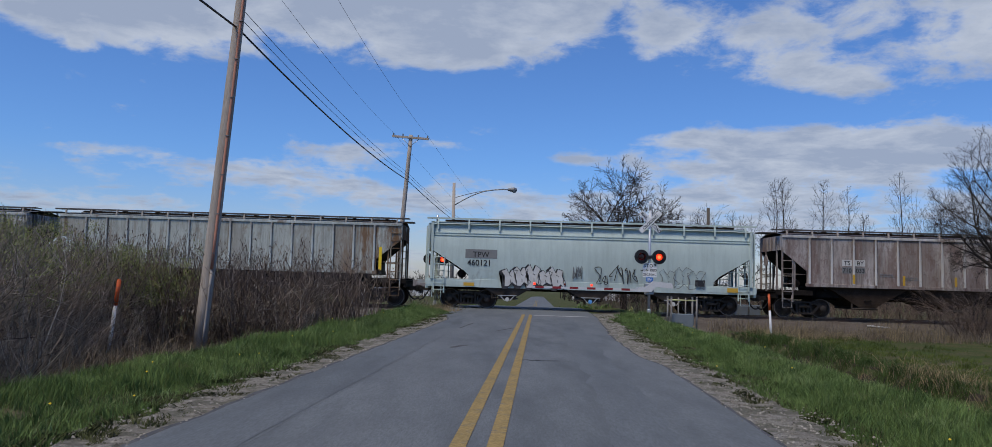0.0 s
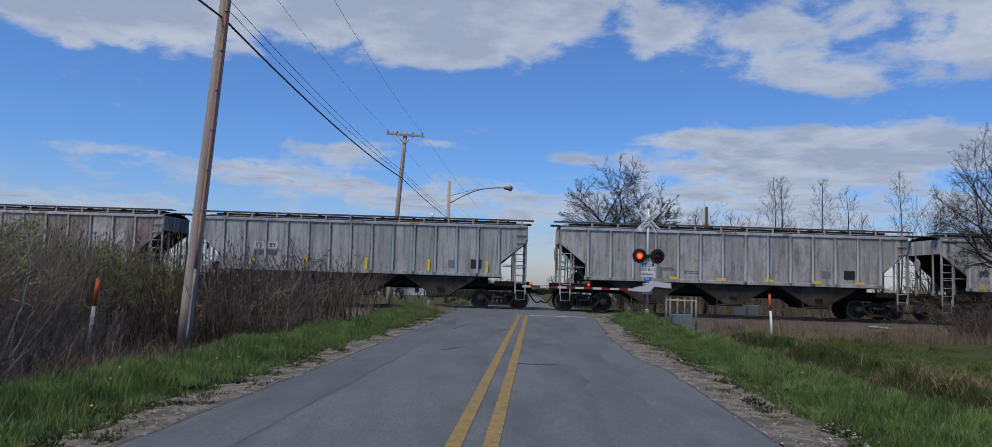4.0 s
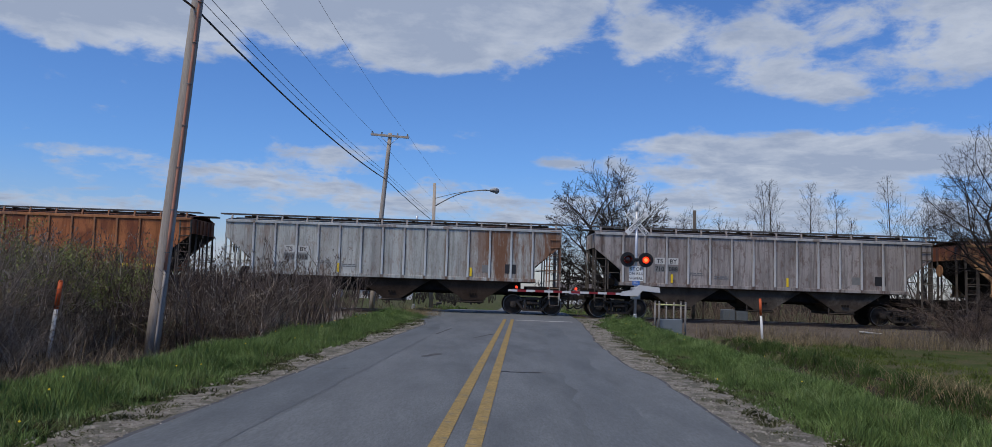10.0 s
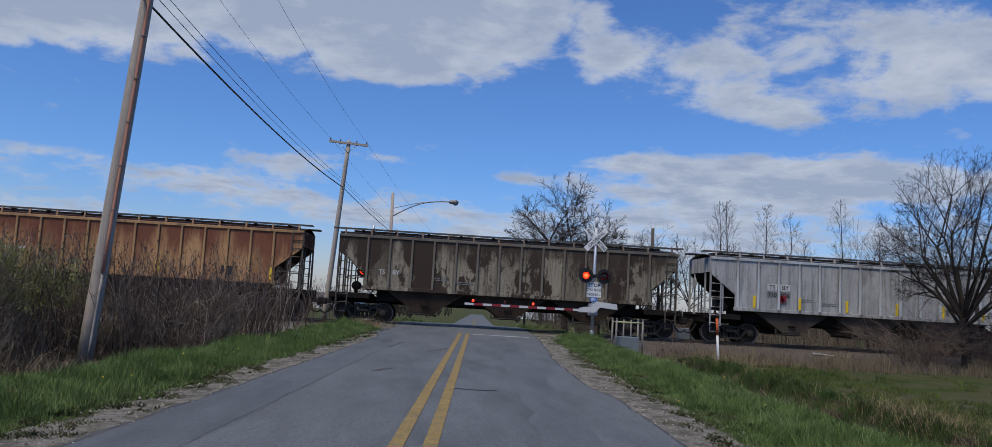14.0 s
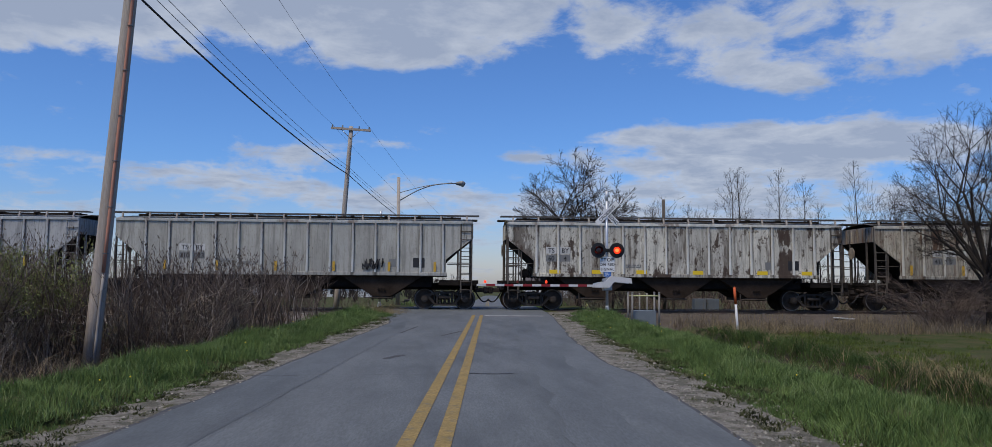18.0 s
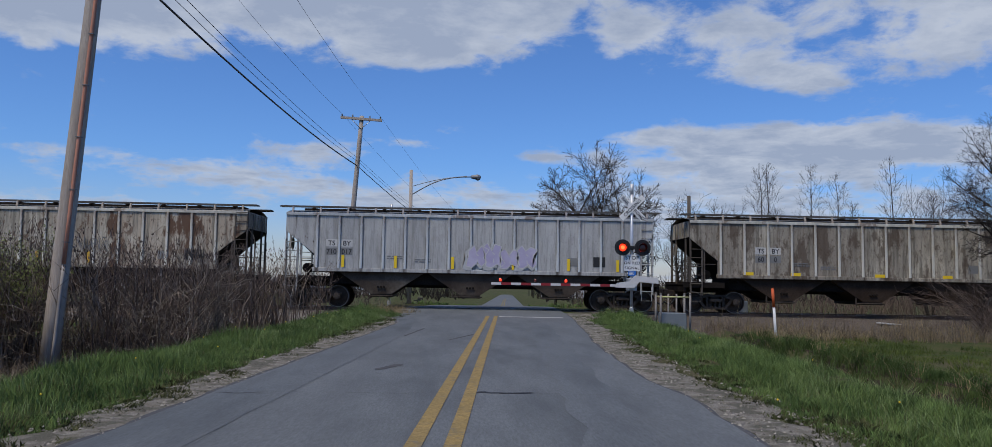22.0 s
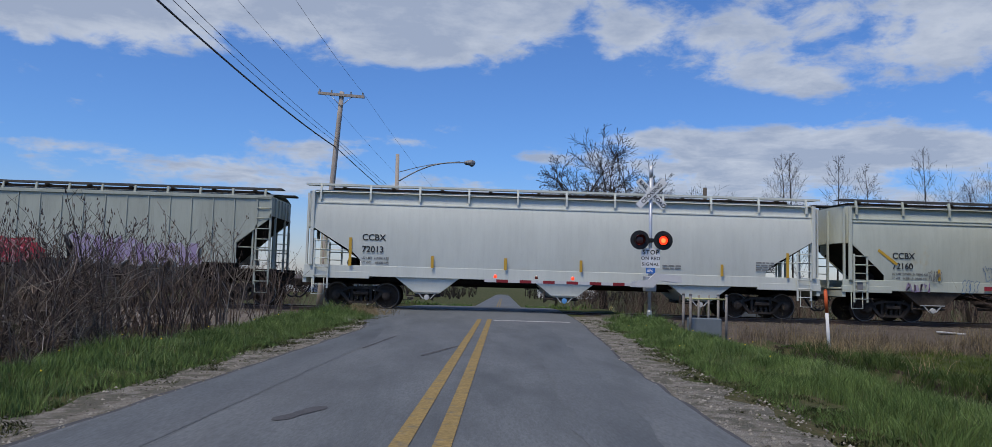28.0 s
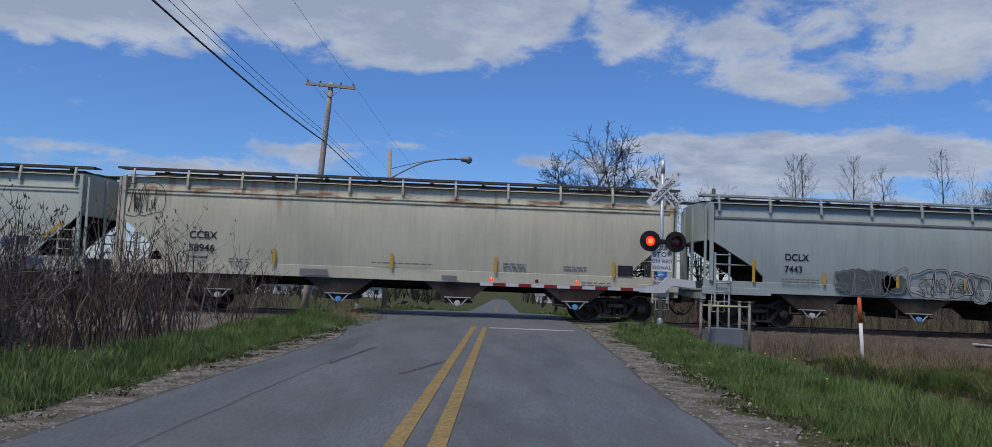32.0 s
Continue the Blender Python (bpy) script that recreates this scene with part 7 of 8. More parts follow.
def bank_thicket(cx, cy, n, w, h, seed, label):
    """Arching bare canes at the foot of a tree."""
    rr = random.Random(seed)
    s = empty("thicket", pose(cx, cy, ground_z(cx, cy)))
    tagged(s, label, "thicket")
    segs = []
    for i in range(n):
        p = Vector((rr.gauss(0, 0.5), rr.gauss(0, 0.5), -0.05))
        a = rr.uniform(0, 6.283)
        d = Vector((math.cos(a) * rr.uniform(0.3, 1.3), math.sin(a) * rr.uniform(0.3, 1.0), 1)).normalized()
        r = rr.uniform(0.005, 0.014)
        for k in range(6):
            q = p + d * h * rr.uniform(0.14, 0.24)
            segs.append((p, q, r, r * 0.8))
            for _ in range(3):
                e = q + (d + Vector((rr.gauss(0, 0.6), rr.gauss(0, 0.6), rr.gauss(0, 0.4)))).normalized() * rr.uniform(0.2, 0.7)
                segs.append((q, e, r * 0.5, r * 0.3))
            d = (d + Vector((rr.gauss(0, 0.1), rr.gauss(0, 0.1), -0.17))).normalized()
            p, r = q, r * 0.8
    v, f = tubes(segs, 3)
    mesh_of("cane_clump", v, f, M["stem_dark"]).parent = s


bank_thicket(17.4, -6.0, 140, 1.0, 2.7, 61, "tangle of arching bare canes beside the near tree")
bank_thicket(20.2, -6.6, 140, 1.0, 2.8, 62, "tangle of arching bare canes beside the near tree")
for i, (x, y, h, w) in enumerate(((24.6, 10.0, 9.0, 2.4), (28.2, 11.5, 9.4, 2.6), (32.0, 15.0, 10.4, 2.8))):
    bare_tree(on_land(x, y, 60 * i), "bushy bare tree close behind the railway", 1.6, (h * 0.6, w, w, h * 0.42), 12, 3, 0.11, 53 + i, 0.0085, stems=3, tilt=(0.1, 0.8), lift=0.05)


def brush():
    """Thicket on the road's left: upright stems that fork near their tops."""
    rr = random.Random(5)
    groups = {"stem": [], "stem_grey": [], "stem_dark": []}
    n_all = 12000
    for i in range(n_all):
        y = rr.uniform(-34.5, -3.4)
        front = -5.9 - 3.4 * sstep(-28.6, -26.4, y) + 3.9 * sstep(-19.3, -18.7, y) - 0.8 * sstep(-9, -4, y)
        u = front - (8.0 - 4.2 * sstep(-18, -15, y)) * rr.random() ** 1.3 - 0.4 * noise.noise((y * 0.5, 3.0, 1.0))
        low = rr.random() < 0.16
        if low:
            u = min(front + 0.9, -5.5) - rr.random() * 3.0
        if rr.random() < 0.10 + 0.70 * sstep(-19, -15.5, y) + 0.175 * sstep(-13.5, -10.5, y):
            continue
        if noise.noise((u * 0.9, y * 0.9, 7.0)) < -0.28 and not low:
            continue
        x = road_x(y) + u
        if abs(x + 9.5) < 0.3 and abs(y + 19.3) < 0.35:
            continue
        z = ground_z(x, y) - 0.05
        dens = noise.noise((x * 0.35, y * 0.35, 2.0))
        tall = 1.68 + 0.5 * dens + rr.uniform(-0.6, 0.5) + 0.35 * sstep(5.5, 8, -u)
        if low:
            tall = rr.uniform(0.3, 0.75)
        if y > -10:
            tall *= 1 - 0.35 * sstep(-10, -4, y)
        key = "stem_grey" if rr.random() < 0.3 else "stem"
        if y > -20 and rr.random() < (0.92 if y > -17.5 else 0.75):
            key = "stem_dark"
        out = groups[key]
        r = rr.uniform(0.007, 0.015) * (1 + 0.55 * sstep(-20, -17, y))
        way = Vector((rr.gauss(0, 0.19), rr.gauss(0, 0.19), 1)).normalized()
        p = Vector((x, y, z))
        n = 4
        for k in range(n):
            way = (way + Vector((rr.gauss(0, 0.10), rr.gauss(0, 0.10), 0.03))).normalized()
            q = p + way * tall / n
            out.append((p, q, r, r * 0.8))
            if k >= 1:
                for _ in range(2 if k > 1 else 1):
                    d = (way + Vector((rr.gauss(0, 0.75), rr.gauss(0, 0.75), 0.1))).normalized()
                    q2 = q + d * rr.uniform(0.25, 0.7)
                    out.append((q, q2, r * 0.55, r * 0.4))
                    if y > -22 and k == n - 1:
                        for _ in range(2):
                            c = q2 + Vector((rr.gauss(0, 0.02), rr.gauss(0, 0.02), rr.gauss(0.01, 0.03)))
                            out.append((c, c + Vector((rr.gauss(0, 0.012), rr.gauss(0, 0.012), rr.uniform(0.03, 0.06))), 0.012, 0.005))
                    if rr.random() < 0.6:
                        d2 = (d + Vector((rr.gauss(0, 0.5), rr.gauss(0, 0.5), 0.3))).normalized()
                        out.append((q2, q2 + d2 * rr.uniform(0.1, 0.3), r * 0.4, r * 0.35))
            p, r = q, r * 0.8
    for i in range(11000):
        y = rr.uniform(-33, -16.6)
        front = -5.8 - 3.2 * sstep(-28.6, -26.4, y) + 3.6 * sstep(-19.3, -18.7, y)
        x = road_x(y) + front - 4.5 * rr.random() ** 1.5
        p = Vector((x, y, ground_z(x, y) + rr.uniform(0.1, 1.75) * (0.75 if y > -19 else 1.0)))
        d = Vector((rr.gauss(0, 0.7), rr.gauss(0, 0.5), rr.gauss(0.45, 0.5))).normalized()
        q = p + d * rr.uniform(0.15, 0.4)
        e = q + (d + Vector((rr.gauss(0, 0.3), rr.gauss(0, 0.3), rr.gauss(0, 0.3)))).normalized() * rr.uniform(0.15, 0.4)
        r = rr.uniform(0.003, 0.0065)
        key = rr.choice(("stem", "stem", "stem_dark", "stem_grey"))
        groups[key] += [(p, q, r, r * 0.85), (q, e, r * 0.85, r * 0.6)]
    for key, lab in (("stem", "dense brown leafless roadside brush"), ("stem_grey", "grey dead canes among the brush"), ("stem_dark", "dark budding canes near the crossing")):
        v, f = tubes(groups[key], 3)
        tagged(mesh_of("brush", v, f, M[key]), lab, "brush", kind="stuff")


brush()


def brush_leaves():
    """First small leaves opening among the brush behind the marker post."""
    rr = random.Random(15)
    v, f = [], []
    for i in range(30000):
        y = rr.uniform(-31, -18.8)
        front = -6.1 - 3.3 * sstep(-28.6, -26.4, y) + 1.0 * sstep(-19.3, -18.7, y)
        x = road_x(y) + front - 6.0 * rr.random() ** 0.8
        clump = noise.noise((x * 0.6, y * 0.6, 12.0))
        if clump < -0.15 + 0.4 * rr.random() * sstep(-11.5, -9.0, x):
            continue
        z = ground_z(x, y) + (1.25 + 0.55 * clump + 0.35 * sstep(9.5, 12.5, -x)) * rr.uniform(0.35, 1.0) ** 0.6 + rr.gauss(0.25, 0.2)
        c = Vector((x, y, z))
        a = Vector((rr.gauss(0, 1), rr.gauss(0, 1), rr.gauss(0, 1))).normalized() * rr.uniform(0.012, 0.026)
        b_ = a.orthogonal().normalized() * rr.uniform(0.006, 0.012)
        k = len(v)
        v += [c - a, c + b_, c + a, c - b_]
        f.append((k, k + 1, k + 2, k + 3))
    tagged(mesh_of("brush_leaves", v, f, M["bud_leaf"]), "small olive-green leaves opening among the brush", "leaves", kind="stuff")


brush_leaves()


def leaf_litter():
    """Dead leaves and soil under the thicket, darkened for the shade inside it."""
    n, m_ = 100, 26
    verts, faces = [], []
    for j in range(n):
        y = -40 + 28 * j / (n - 1)
        for i in range(m_):
            u = -5.55 - 0.25 * noise.noise((y * 0.7, 0, 0)) - 10.0 * i / (m_ - 1)
            x = road_x(y) + u
            verts.append((x, y, ground_z(x, y) + 0.035 + 0.05 * noise.noise((x * 1.7, y * 1.7, 2))))
    for j in range(n - 1):
        for i in range(m_ - 1):
            a = j * m_ + i
            faces.append((a, a + m_, a + m_ + 1, a + 1))
    tagged(mesh_of("leaf_litter", verts, faces, M["litter"], True), "brown leaf litter under the brush, darkened for the thicket's shade", "ground", kind="structure")


leaf_litter()


def leafy_shrub(cx, cy, w, h, n, seed, label):
    """A shrub just coming into leaf: stems and many small leaves."""
    rr = random.Random(seed)
    s = empty("shrub", pose(cx, cy, ground_z(cx, cy)))
    tagged(s, label, "shrub")
    segs, tips = [], []
    for i in range(int(n)):
        p = Vector((rr.gauss(0, w * 0.35), rr.gauss(0, w * 0.35), -0.05))
        way = Vector((rr.gauss(0, 0.2), rr.gauss(0, 0.2), 1)).normalized()
        ln = h * rr.uniform(0.7, 1.05)
        r = 0.011
        for k in range(4):
            way = (way + Vector((rr.gauss(0, 0.12), rr.gauss(0, 0.12), 0.0))).normalized()
            q = p + way * ln / 4
            segs.append((p, q, r, r * 0.75))
            if k:
                for _ in range(5):
                    d = (way + Vector((rr.gauss(0, 0.55), rr.gauss(0, 0.55), 0.1))).normalized()
                    e = q + d * rr.uniform(0.15, 0.45)
                    segs.append((q, e, r * 0.5, r * 0.3))
                    tips += [q.lerp(e, f) for f in (0.4, 0.6, 0.8, 1.0)] if k > 1 else []
            p, r = q, r * 0.75
    v, f = tubes(segs, 3)
    o = mesh_of("stem_clump", v, f, M["stem"])
    o.parent = s
    v, f = [], []
    for t in tips:
        for _ in range(4):
            c = t + Vector((rr.gauss(0, 0.06), rr.gauss(0, 0.06), rr.gauss(0, 0.06)))
            a = Vector((rr.gauss(0, 1), rr.gauss(0, 1), rr.gauss(0, 1))).normalized() * rr.uniform(0.014, 0.03)
            b_ = a.orthogonal().normalized() * rr.uniform(0.007, 0.014)
            k = len(v)
            v += [c - a, c + b_, c + a, c - b_]
            f.append((k, k + 1, k + 2, k + 3))
    o = mesh_of("foliage", v, f, M["bud_leaf"])
    o.parent = s


for i, (x, y, w, h, n) in enumerate(((-12.9, -21.0, 1.6, 2.75, 95), (-11.6, -24.8, 1.2, 2.35, 70), (-14.6, -19.5, 1.9, 2.9, 110), (-13.3, -23.0, 1.4, 2.75, 95), (-12.2, -18.0, 1.6, 2.4, 80), (-10.9, -18.6, 1.1, 2.05, 50), (-12.4, -26.5, 1.6, 2.1, 70), (-13.6, -16.5, 1.5, 2.3, 60))):
    leafy_shrub(x, y, w, h, n, 70 + i, "tall shrub with fresh yellow-green leaf buds")


def blades(name, mat, places, h0, h1, w, lean, label, category="grass", seed=1):
    """Grass: each blade a bent strip that tapers to a point; neighbours in a tuft lean the same way."""
    rng = np.random.RandomState(seed)
    at = np.array(places)
    n = len(at)
    tuft = np.array([(noise.noise((x * 3.1, y * 3.1, seed)), noise.noise((x * 3.1, y * 3.1, seed + 9.0))) for x, y, z, k in places])
    h = (rng.uniform(h0, h1, n) * at[:, 3])[:, None]
    a = rng.uniform(0, 6.283, n)
    s = np.stack([np.cos(a), np.sin(a), np.zeros(n)], 1) * (w * rng.uniform(0.7, 1.3, n))[:, None]
    d = np.concatenate([tuft * 2.0 * lean + rng.normal(0, lean * 0.6, (n, 2)), np.ones((n, 1))], 1)
    p = at[:, :3] - np.array((0, 0, 0.02))
    mid = p + d * h * 0.55
    tip = p + np.stack([d[:, 0] * 1.8, d[:, 1] * 1.8, np.full(n, 0.93)], 1) * h
    v = np.stack([p - s, p + s, mid + s * 0.7, mid - s * 0.7, tip], 1).reshape(-1, 3)
    b = np.arange(n) * 5
    f = np.stack([b, b + 1, b + 2, b + 3], 1).tolist() + np.stack([b + 3, b + 2, b + 4], 1).tolist()
    return tagged(mesh_of(name, v.tolist(), f, M[mat]), label, category, kind="stuff")


def verge_places(n, u0, u1, y0, y1, seed, near=-38, clump=0.0):
    rr = random.Random(seed)
    out = []
    while len(out) < n:
        y = y0 + (y1 - y0) * rr.random() ** 1.35
        f = rr.random()
        u = u0 + (u1 - u0) * f
        c = noise.noise((u * 1.7, y * 1.7, seed))
        if c < clump * rr.random() - 0.42:
            continue
        edge = min(1.0, 0.45 + 2.2 * min(f, 1 - f) + 0.5 * c) * (0.85 + 0.75 * noise.noise((u * 1.1, y * 0.8, seed + 5.0)))
        x = road_x(y) + u
        out.append((x, y, ground_z(x, y), max(0.35, edge)))
    return out


def on_shoulder(places):
    return [(x, y, road_z(y) - 0.012 - 0.0035 * abs(x - road_x(y)), k) for x, y, z, k in places]


def grassland():
    blades("grass", "grass", verge_places(86000, -3.12, -5.5, -34.5, -4.5, 1), 0.10, 0.24, 0.0034, 0.25, "lush green spring grass on the verge", seed=1)
    blades("grass", "grass_highlight", verge_places(14000, -3.25, -5.4, -34.5, -4.5, 101), 0.14, 0.27, 0.0026, 0.3, "pale green grass tips on the verge, coloured as highlights", seed=101)
    blades("grass", "grass", verge_places(90000, 3.25, 5.45, -34.5, -7.0, 2), 0.10, 0.24, 0.0034, 0.25, "lush green spring grass on the verge", seed=2)
    blades("grass", "grass_highlight", verge_places(13000, 3.5, 5.4, -34.5, -7.0, 102), 0.14, 0.27, 0.0026, 0.3, "pale green grass tips on the verge, coloured as highlights", seed=102)
    blades("grass", "grass_shaded", verge_places(5000, 5.2, 5.8, -33.0, -9.0, 3, clump=0.5), 0.10, 0.22, 0.005, 0.3, "grass down the ditch side, darkened for shade", seed=3)
    blades("grass", "grass_shaded", verge_places(50000, 6.9, 9.2, -31.0, -9.5, 41, clump=0.4), 0.12, 0.34, 0.0042, 0.34, "tall grass hanging over the ditch, darkened for shade", seed=41)
    edge = lambda x, y: 12.2 + 1.3 * noise.noise((x * 0.3, y * 0.3, 8.0)) + 0.8 * noise.noise((x * 1.3, y * 1.3, 2.0))
    flat = [p for p in verge_places(60000, 8.6, 17.0, -31.0, -8.3, 42, clump=0.5) if p[0] - road_x(p[1]) < edge(p[0], p[1]) or noise.noise((p[0] * 1.1, p[1] * 1.1, 3.0)) > 0.3]
    blades("grass", "grass_flat", flat, 0.07, 0.2, 0.006, 0.3, "short yellow-green grass beyond the ditch", seed=42)
    blades("grass", "grass", verge_places(5000, 3.7, 5.6, -9.0, -4.2, 14), 0.12, 0.30, 0.007, 0.3, "grass at the foot of the signal", seed=14)
    blades("grass", "grass", verge_places(5000, -3.9, -7.0, -9.0, -3.4, 15), 0.15, 0.34, 0.007, 0.3, "grass beside the crossing", seed=15)
    blades("grass", "weed", [p for p in on_shoulder(verge_places(42000, -2.72, -3.6, -34.5, -5, 31)) if noise.noise((p[0] * 3.2, p[1] * 2.4, 1.0)) + 0.5 * noise.noise((p[0] * 9, p[1] * 7, 1.0)) - 0.3 * (p[0] - road_x(p[1]) + 3.1) > 0.04], 0.02, 0.08, 0.009, 0.5, "low weeds on the gravel shoulder", seed=31)
    blades("grass", "weed", [p for p in on_shoulder(verge_places(46000, 2.7, 3.9, -34.5, -5, 32)) if noise.noise((p[0] * 3.0, p[1] * 1.8, 1.0)) + 0.5 * noise.noise((p[0] * 9, p[1] * 6, 1.0)) + 0.35 * (p[0] - road_x(p[1]) - 3.3) > 0.07], 0.02, 0.075, 0.009, 0.5, "low weeds on the gravel shoulder", seed=32)
    rr = random.Random(9)
    dry = []
    for _ in range(15000):
        x, y = rr.uniform(6.3, 26), rr.gauss(-7.6, 0.9)
        if noise.noise((x * 0.5, y * 0.5, 6.0)) < -0.05 and rr.random() < 0.8:
            continue
        dry.append((x, y, ground_z(x, y), rr.uniform(0.5, 1.2) * (0.6 + 0.8 * max(0, noise.noise((x * 0.9, y * 0.9, 4)) + 0.3))))
    blades("dry_grass", "thatch", dry, 0.15, 0.70, 0.006, 0.26, "brown dead grass along the bank", seed=4)
    blades("dry_grass", "grass_dry", [p for p in dry if noise.noise((p[0] * 0.8, p[1] * 0.8, 11.0)) > 0.08][:3500], 0.4, 0.95, 0.004, 0.14, "tall pale dead stalks along the bank", seed=44)
    dry = []
    for cx, cy, w, n in ((5.5, -21.8, 0.25, 200), (5.7, -20.2, 0.25, 70), (5.7, -23.2, 0.35, 420), (5.8, -24.4, 0.4, 460), (5.9, -18.4, 0.3, 70), (5.6, -26.0, 0.35, 220), (6.2, -16.0, 0.3, 60), (6.6, -13.5, 0.4, 90), (7.0, -10.9, 0.6, 300), (8.3, -9.4, 0.8, 500), (-4.3, -5.2, 0.3, 420), (-5.0, -4.6, 0.4, 300), (9.4, -8.6, 0.7, 500), (10.6, -9.0, 0.6, 300)):
        for _ in range(n):
            x, y = rr.gauss(cx, w), rr.gauss(cy, w)
            dry.append((x, y, ground_z(x, y) + rr.uniform(0, 0.15), rr.uniform(0.5, 1.1)))
    blades("dry_grass", "grass_dry", dry, 0.15, 0.42, 0.0035, 0.6, "straw-coloured dead grass in the ditch and by the crossing", seed=5)
    blades("dry_grass", "thatch", verge_places(3600, -5.6, -9.0, -34, -4, 6), 0.2, 0.6, 0.005, 0.5, "dead grass under the brush", seed=6)
    blades("dry_grass", "thatch", verge_places(2200, -6.4, -9.4, -26.5, -18.6, 66), 0.25, 0.7, 0.006, 0.5, "straw-coloured canes fallen round the pole", seed=66)
    dry = []
    for _ in range(2600):
        x, y = rr.uniform(-40, 40), rr.gauss(6.5, 1.5)
        if abs(x - road_x(y)) < 3.4:
            continue
        dry.append((x, y, ground_z(x, y), rr.uniform(0.5, 1.2)))
    blades("dry_grass", "thatch", dry, 0.15, 0.6, 0.007, 0.3, "dead weeds beyond the track", seed=7)
    v, f = [], []
    for _ in range(36):
        y = -34 + 26 * rr.random() ** 1.4
        side = -1 if rr.random() < 0.62 else 1
        x = road_x(y) + side * rr.uniform(3.3, 5.6)
        z = ground_z(x, y) + rr.uniform(0.10, 0.20)
        b = len(v)
        for k in range(6):
            a = k * math.pi / 3
            v.append((x + 0.014 * math.cos(a), y + 0.014 * math.sin(a), z))
        v += [(x, y, z + 0.014), (x, y, z - 0.012)]
        for k in range(6):
            f += [(b + k, b + (k + 1) % 6, b + 6), (b + (k + 1) % 6, b + k, b + 7)]
    tagged(mesh_of("dandelions", v, f, M["dandelion"]), "yellow dandelion heads in the grass", "flowers", kind="stuff")


grassland()


def stones():
    """Loose stones on the shoulders and the ballast slope."""
    rr = random.Random(21)
    v, f = [], []
    spots = []
    for _ in range(6000):
        y = -35 + 29 * rr.random() ** 1.3
        e = right_edge(y) + rr.uniform(-0.05, 1.0) if rr.random() < 0.6 else left_edge(y) - rr.uniform(-0.05, 0.7)
        spots.append((road_x(y) + e, y, road_z(y) - 0.02, rr.uniform(0.006, 0.024)))
    for _ in range(9000):
        x, y = rr.uniform(2.6, 26), -1.2 - 3.6 * rr.random()
        spots.append((x, y, max(ground_z(x, y), -0.15 if y > -1.3 else -0.62 + 0.47 * (2.9 + y) / 1.6 if y > -2.9 else -9), rr.uniform(0.02, 0.05)))
    for _ in range(4000):
        x, y = rr.uniform(-22, -4.6), -1.2 - 2.4 * rr.random()
        spots.append((x, y, max(ground_z(x, y), -0.15 if y > -1.3 else -0.62 + 0.47 * (2.9 + y) / 1.6 if y > -2.9 else -9), rr.uniform(0.02, 0.05)))
    shoulder = 6000
    for n_, (x, y, z, r) in enumerate(spots):
        if n_ == shoulder:
            tagged(mesh_of("loose_stones", v, f, M["pebble"]), "loose pale stones on the gravel shoulders", "stones", kind="stuff")
            v, f = [], []
        b = len(v)
        k = [rr.uniform(0.6, 1.2) for _ in range(6)]
        v += [(x + r * k[0], y, z), (x, y + r * k[1], z), (x - r * k[2], y, z), (x, y - r * k[3], z), (x, y, z + r * 0.8 * k[4]), (x, y, z - r * 0.6)]
        f += [(b, b + 1, b + 4), (b + 1, b + 2, b + 4), (b + 2, b + 3, b + 4), (b + 3, b, b + 4)]
    tagged(mesh_of("loose_stones", v, f, M["ballast"]), "loose grey-brown stones on the railway bank", "stones", kind="stuff")


stones()


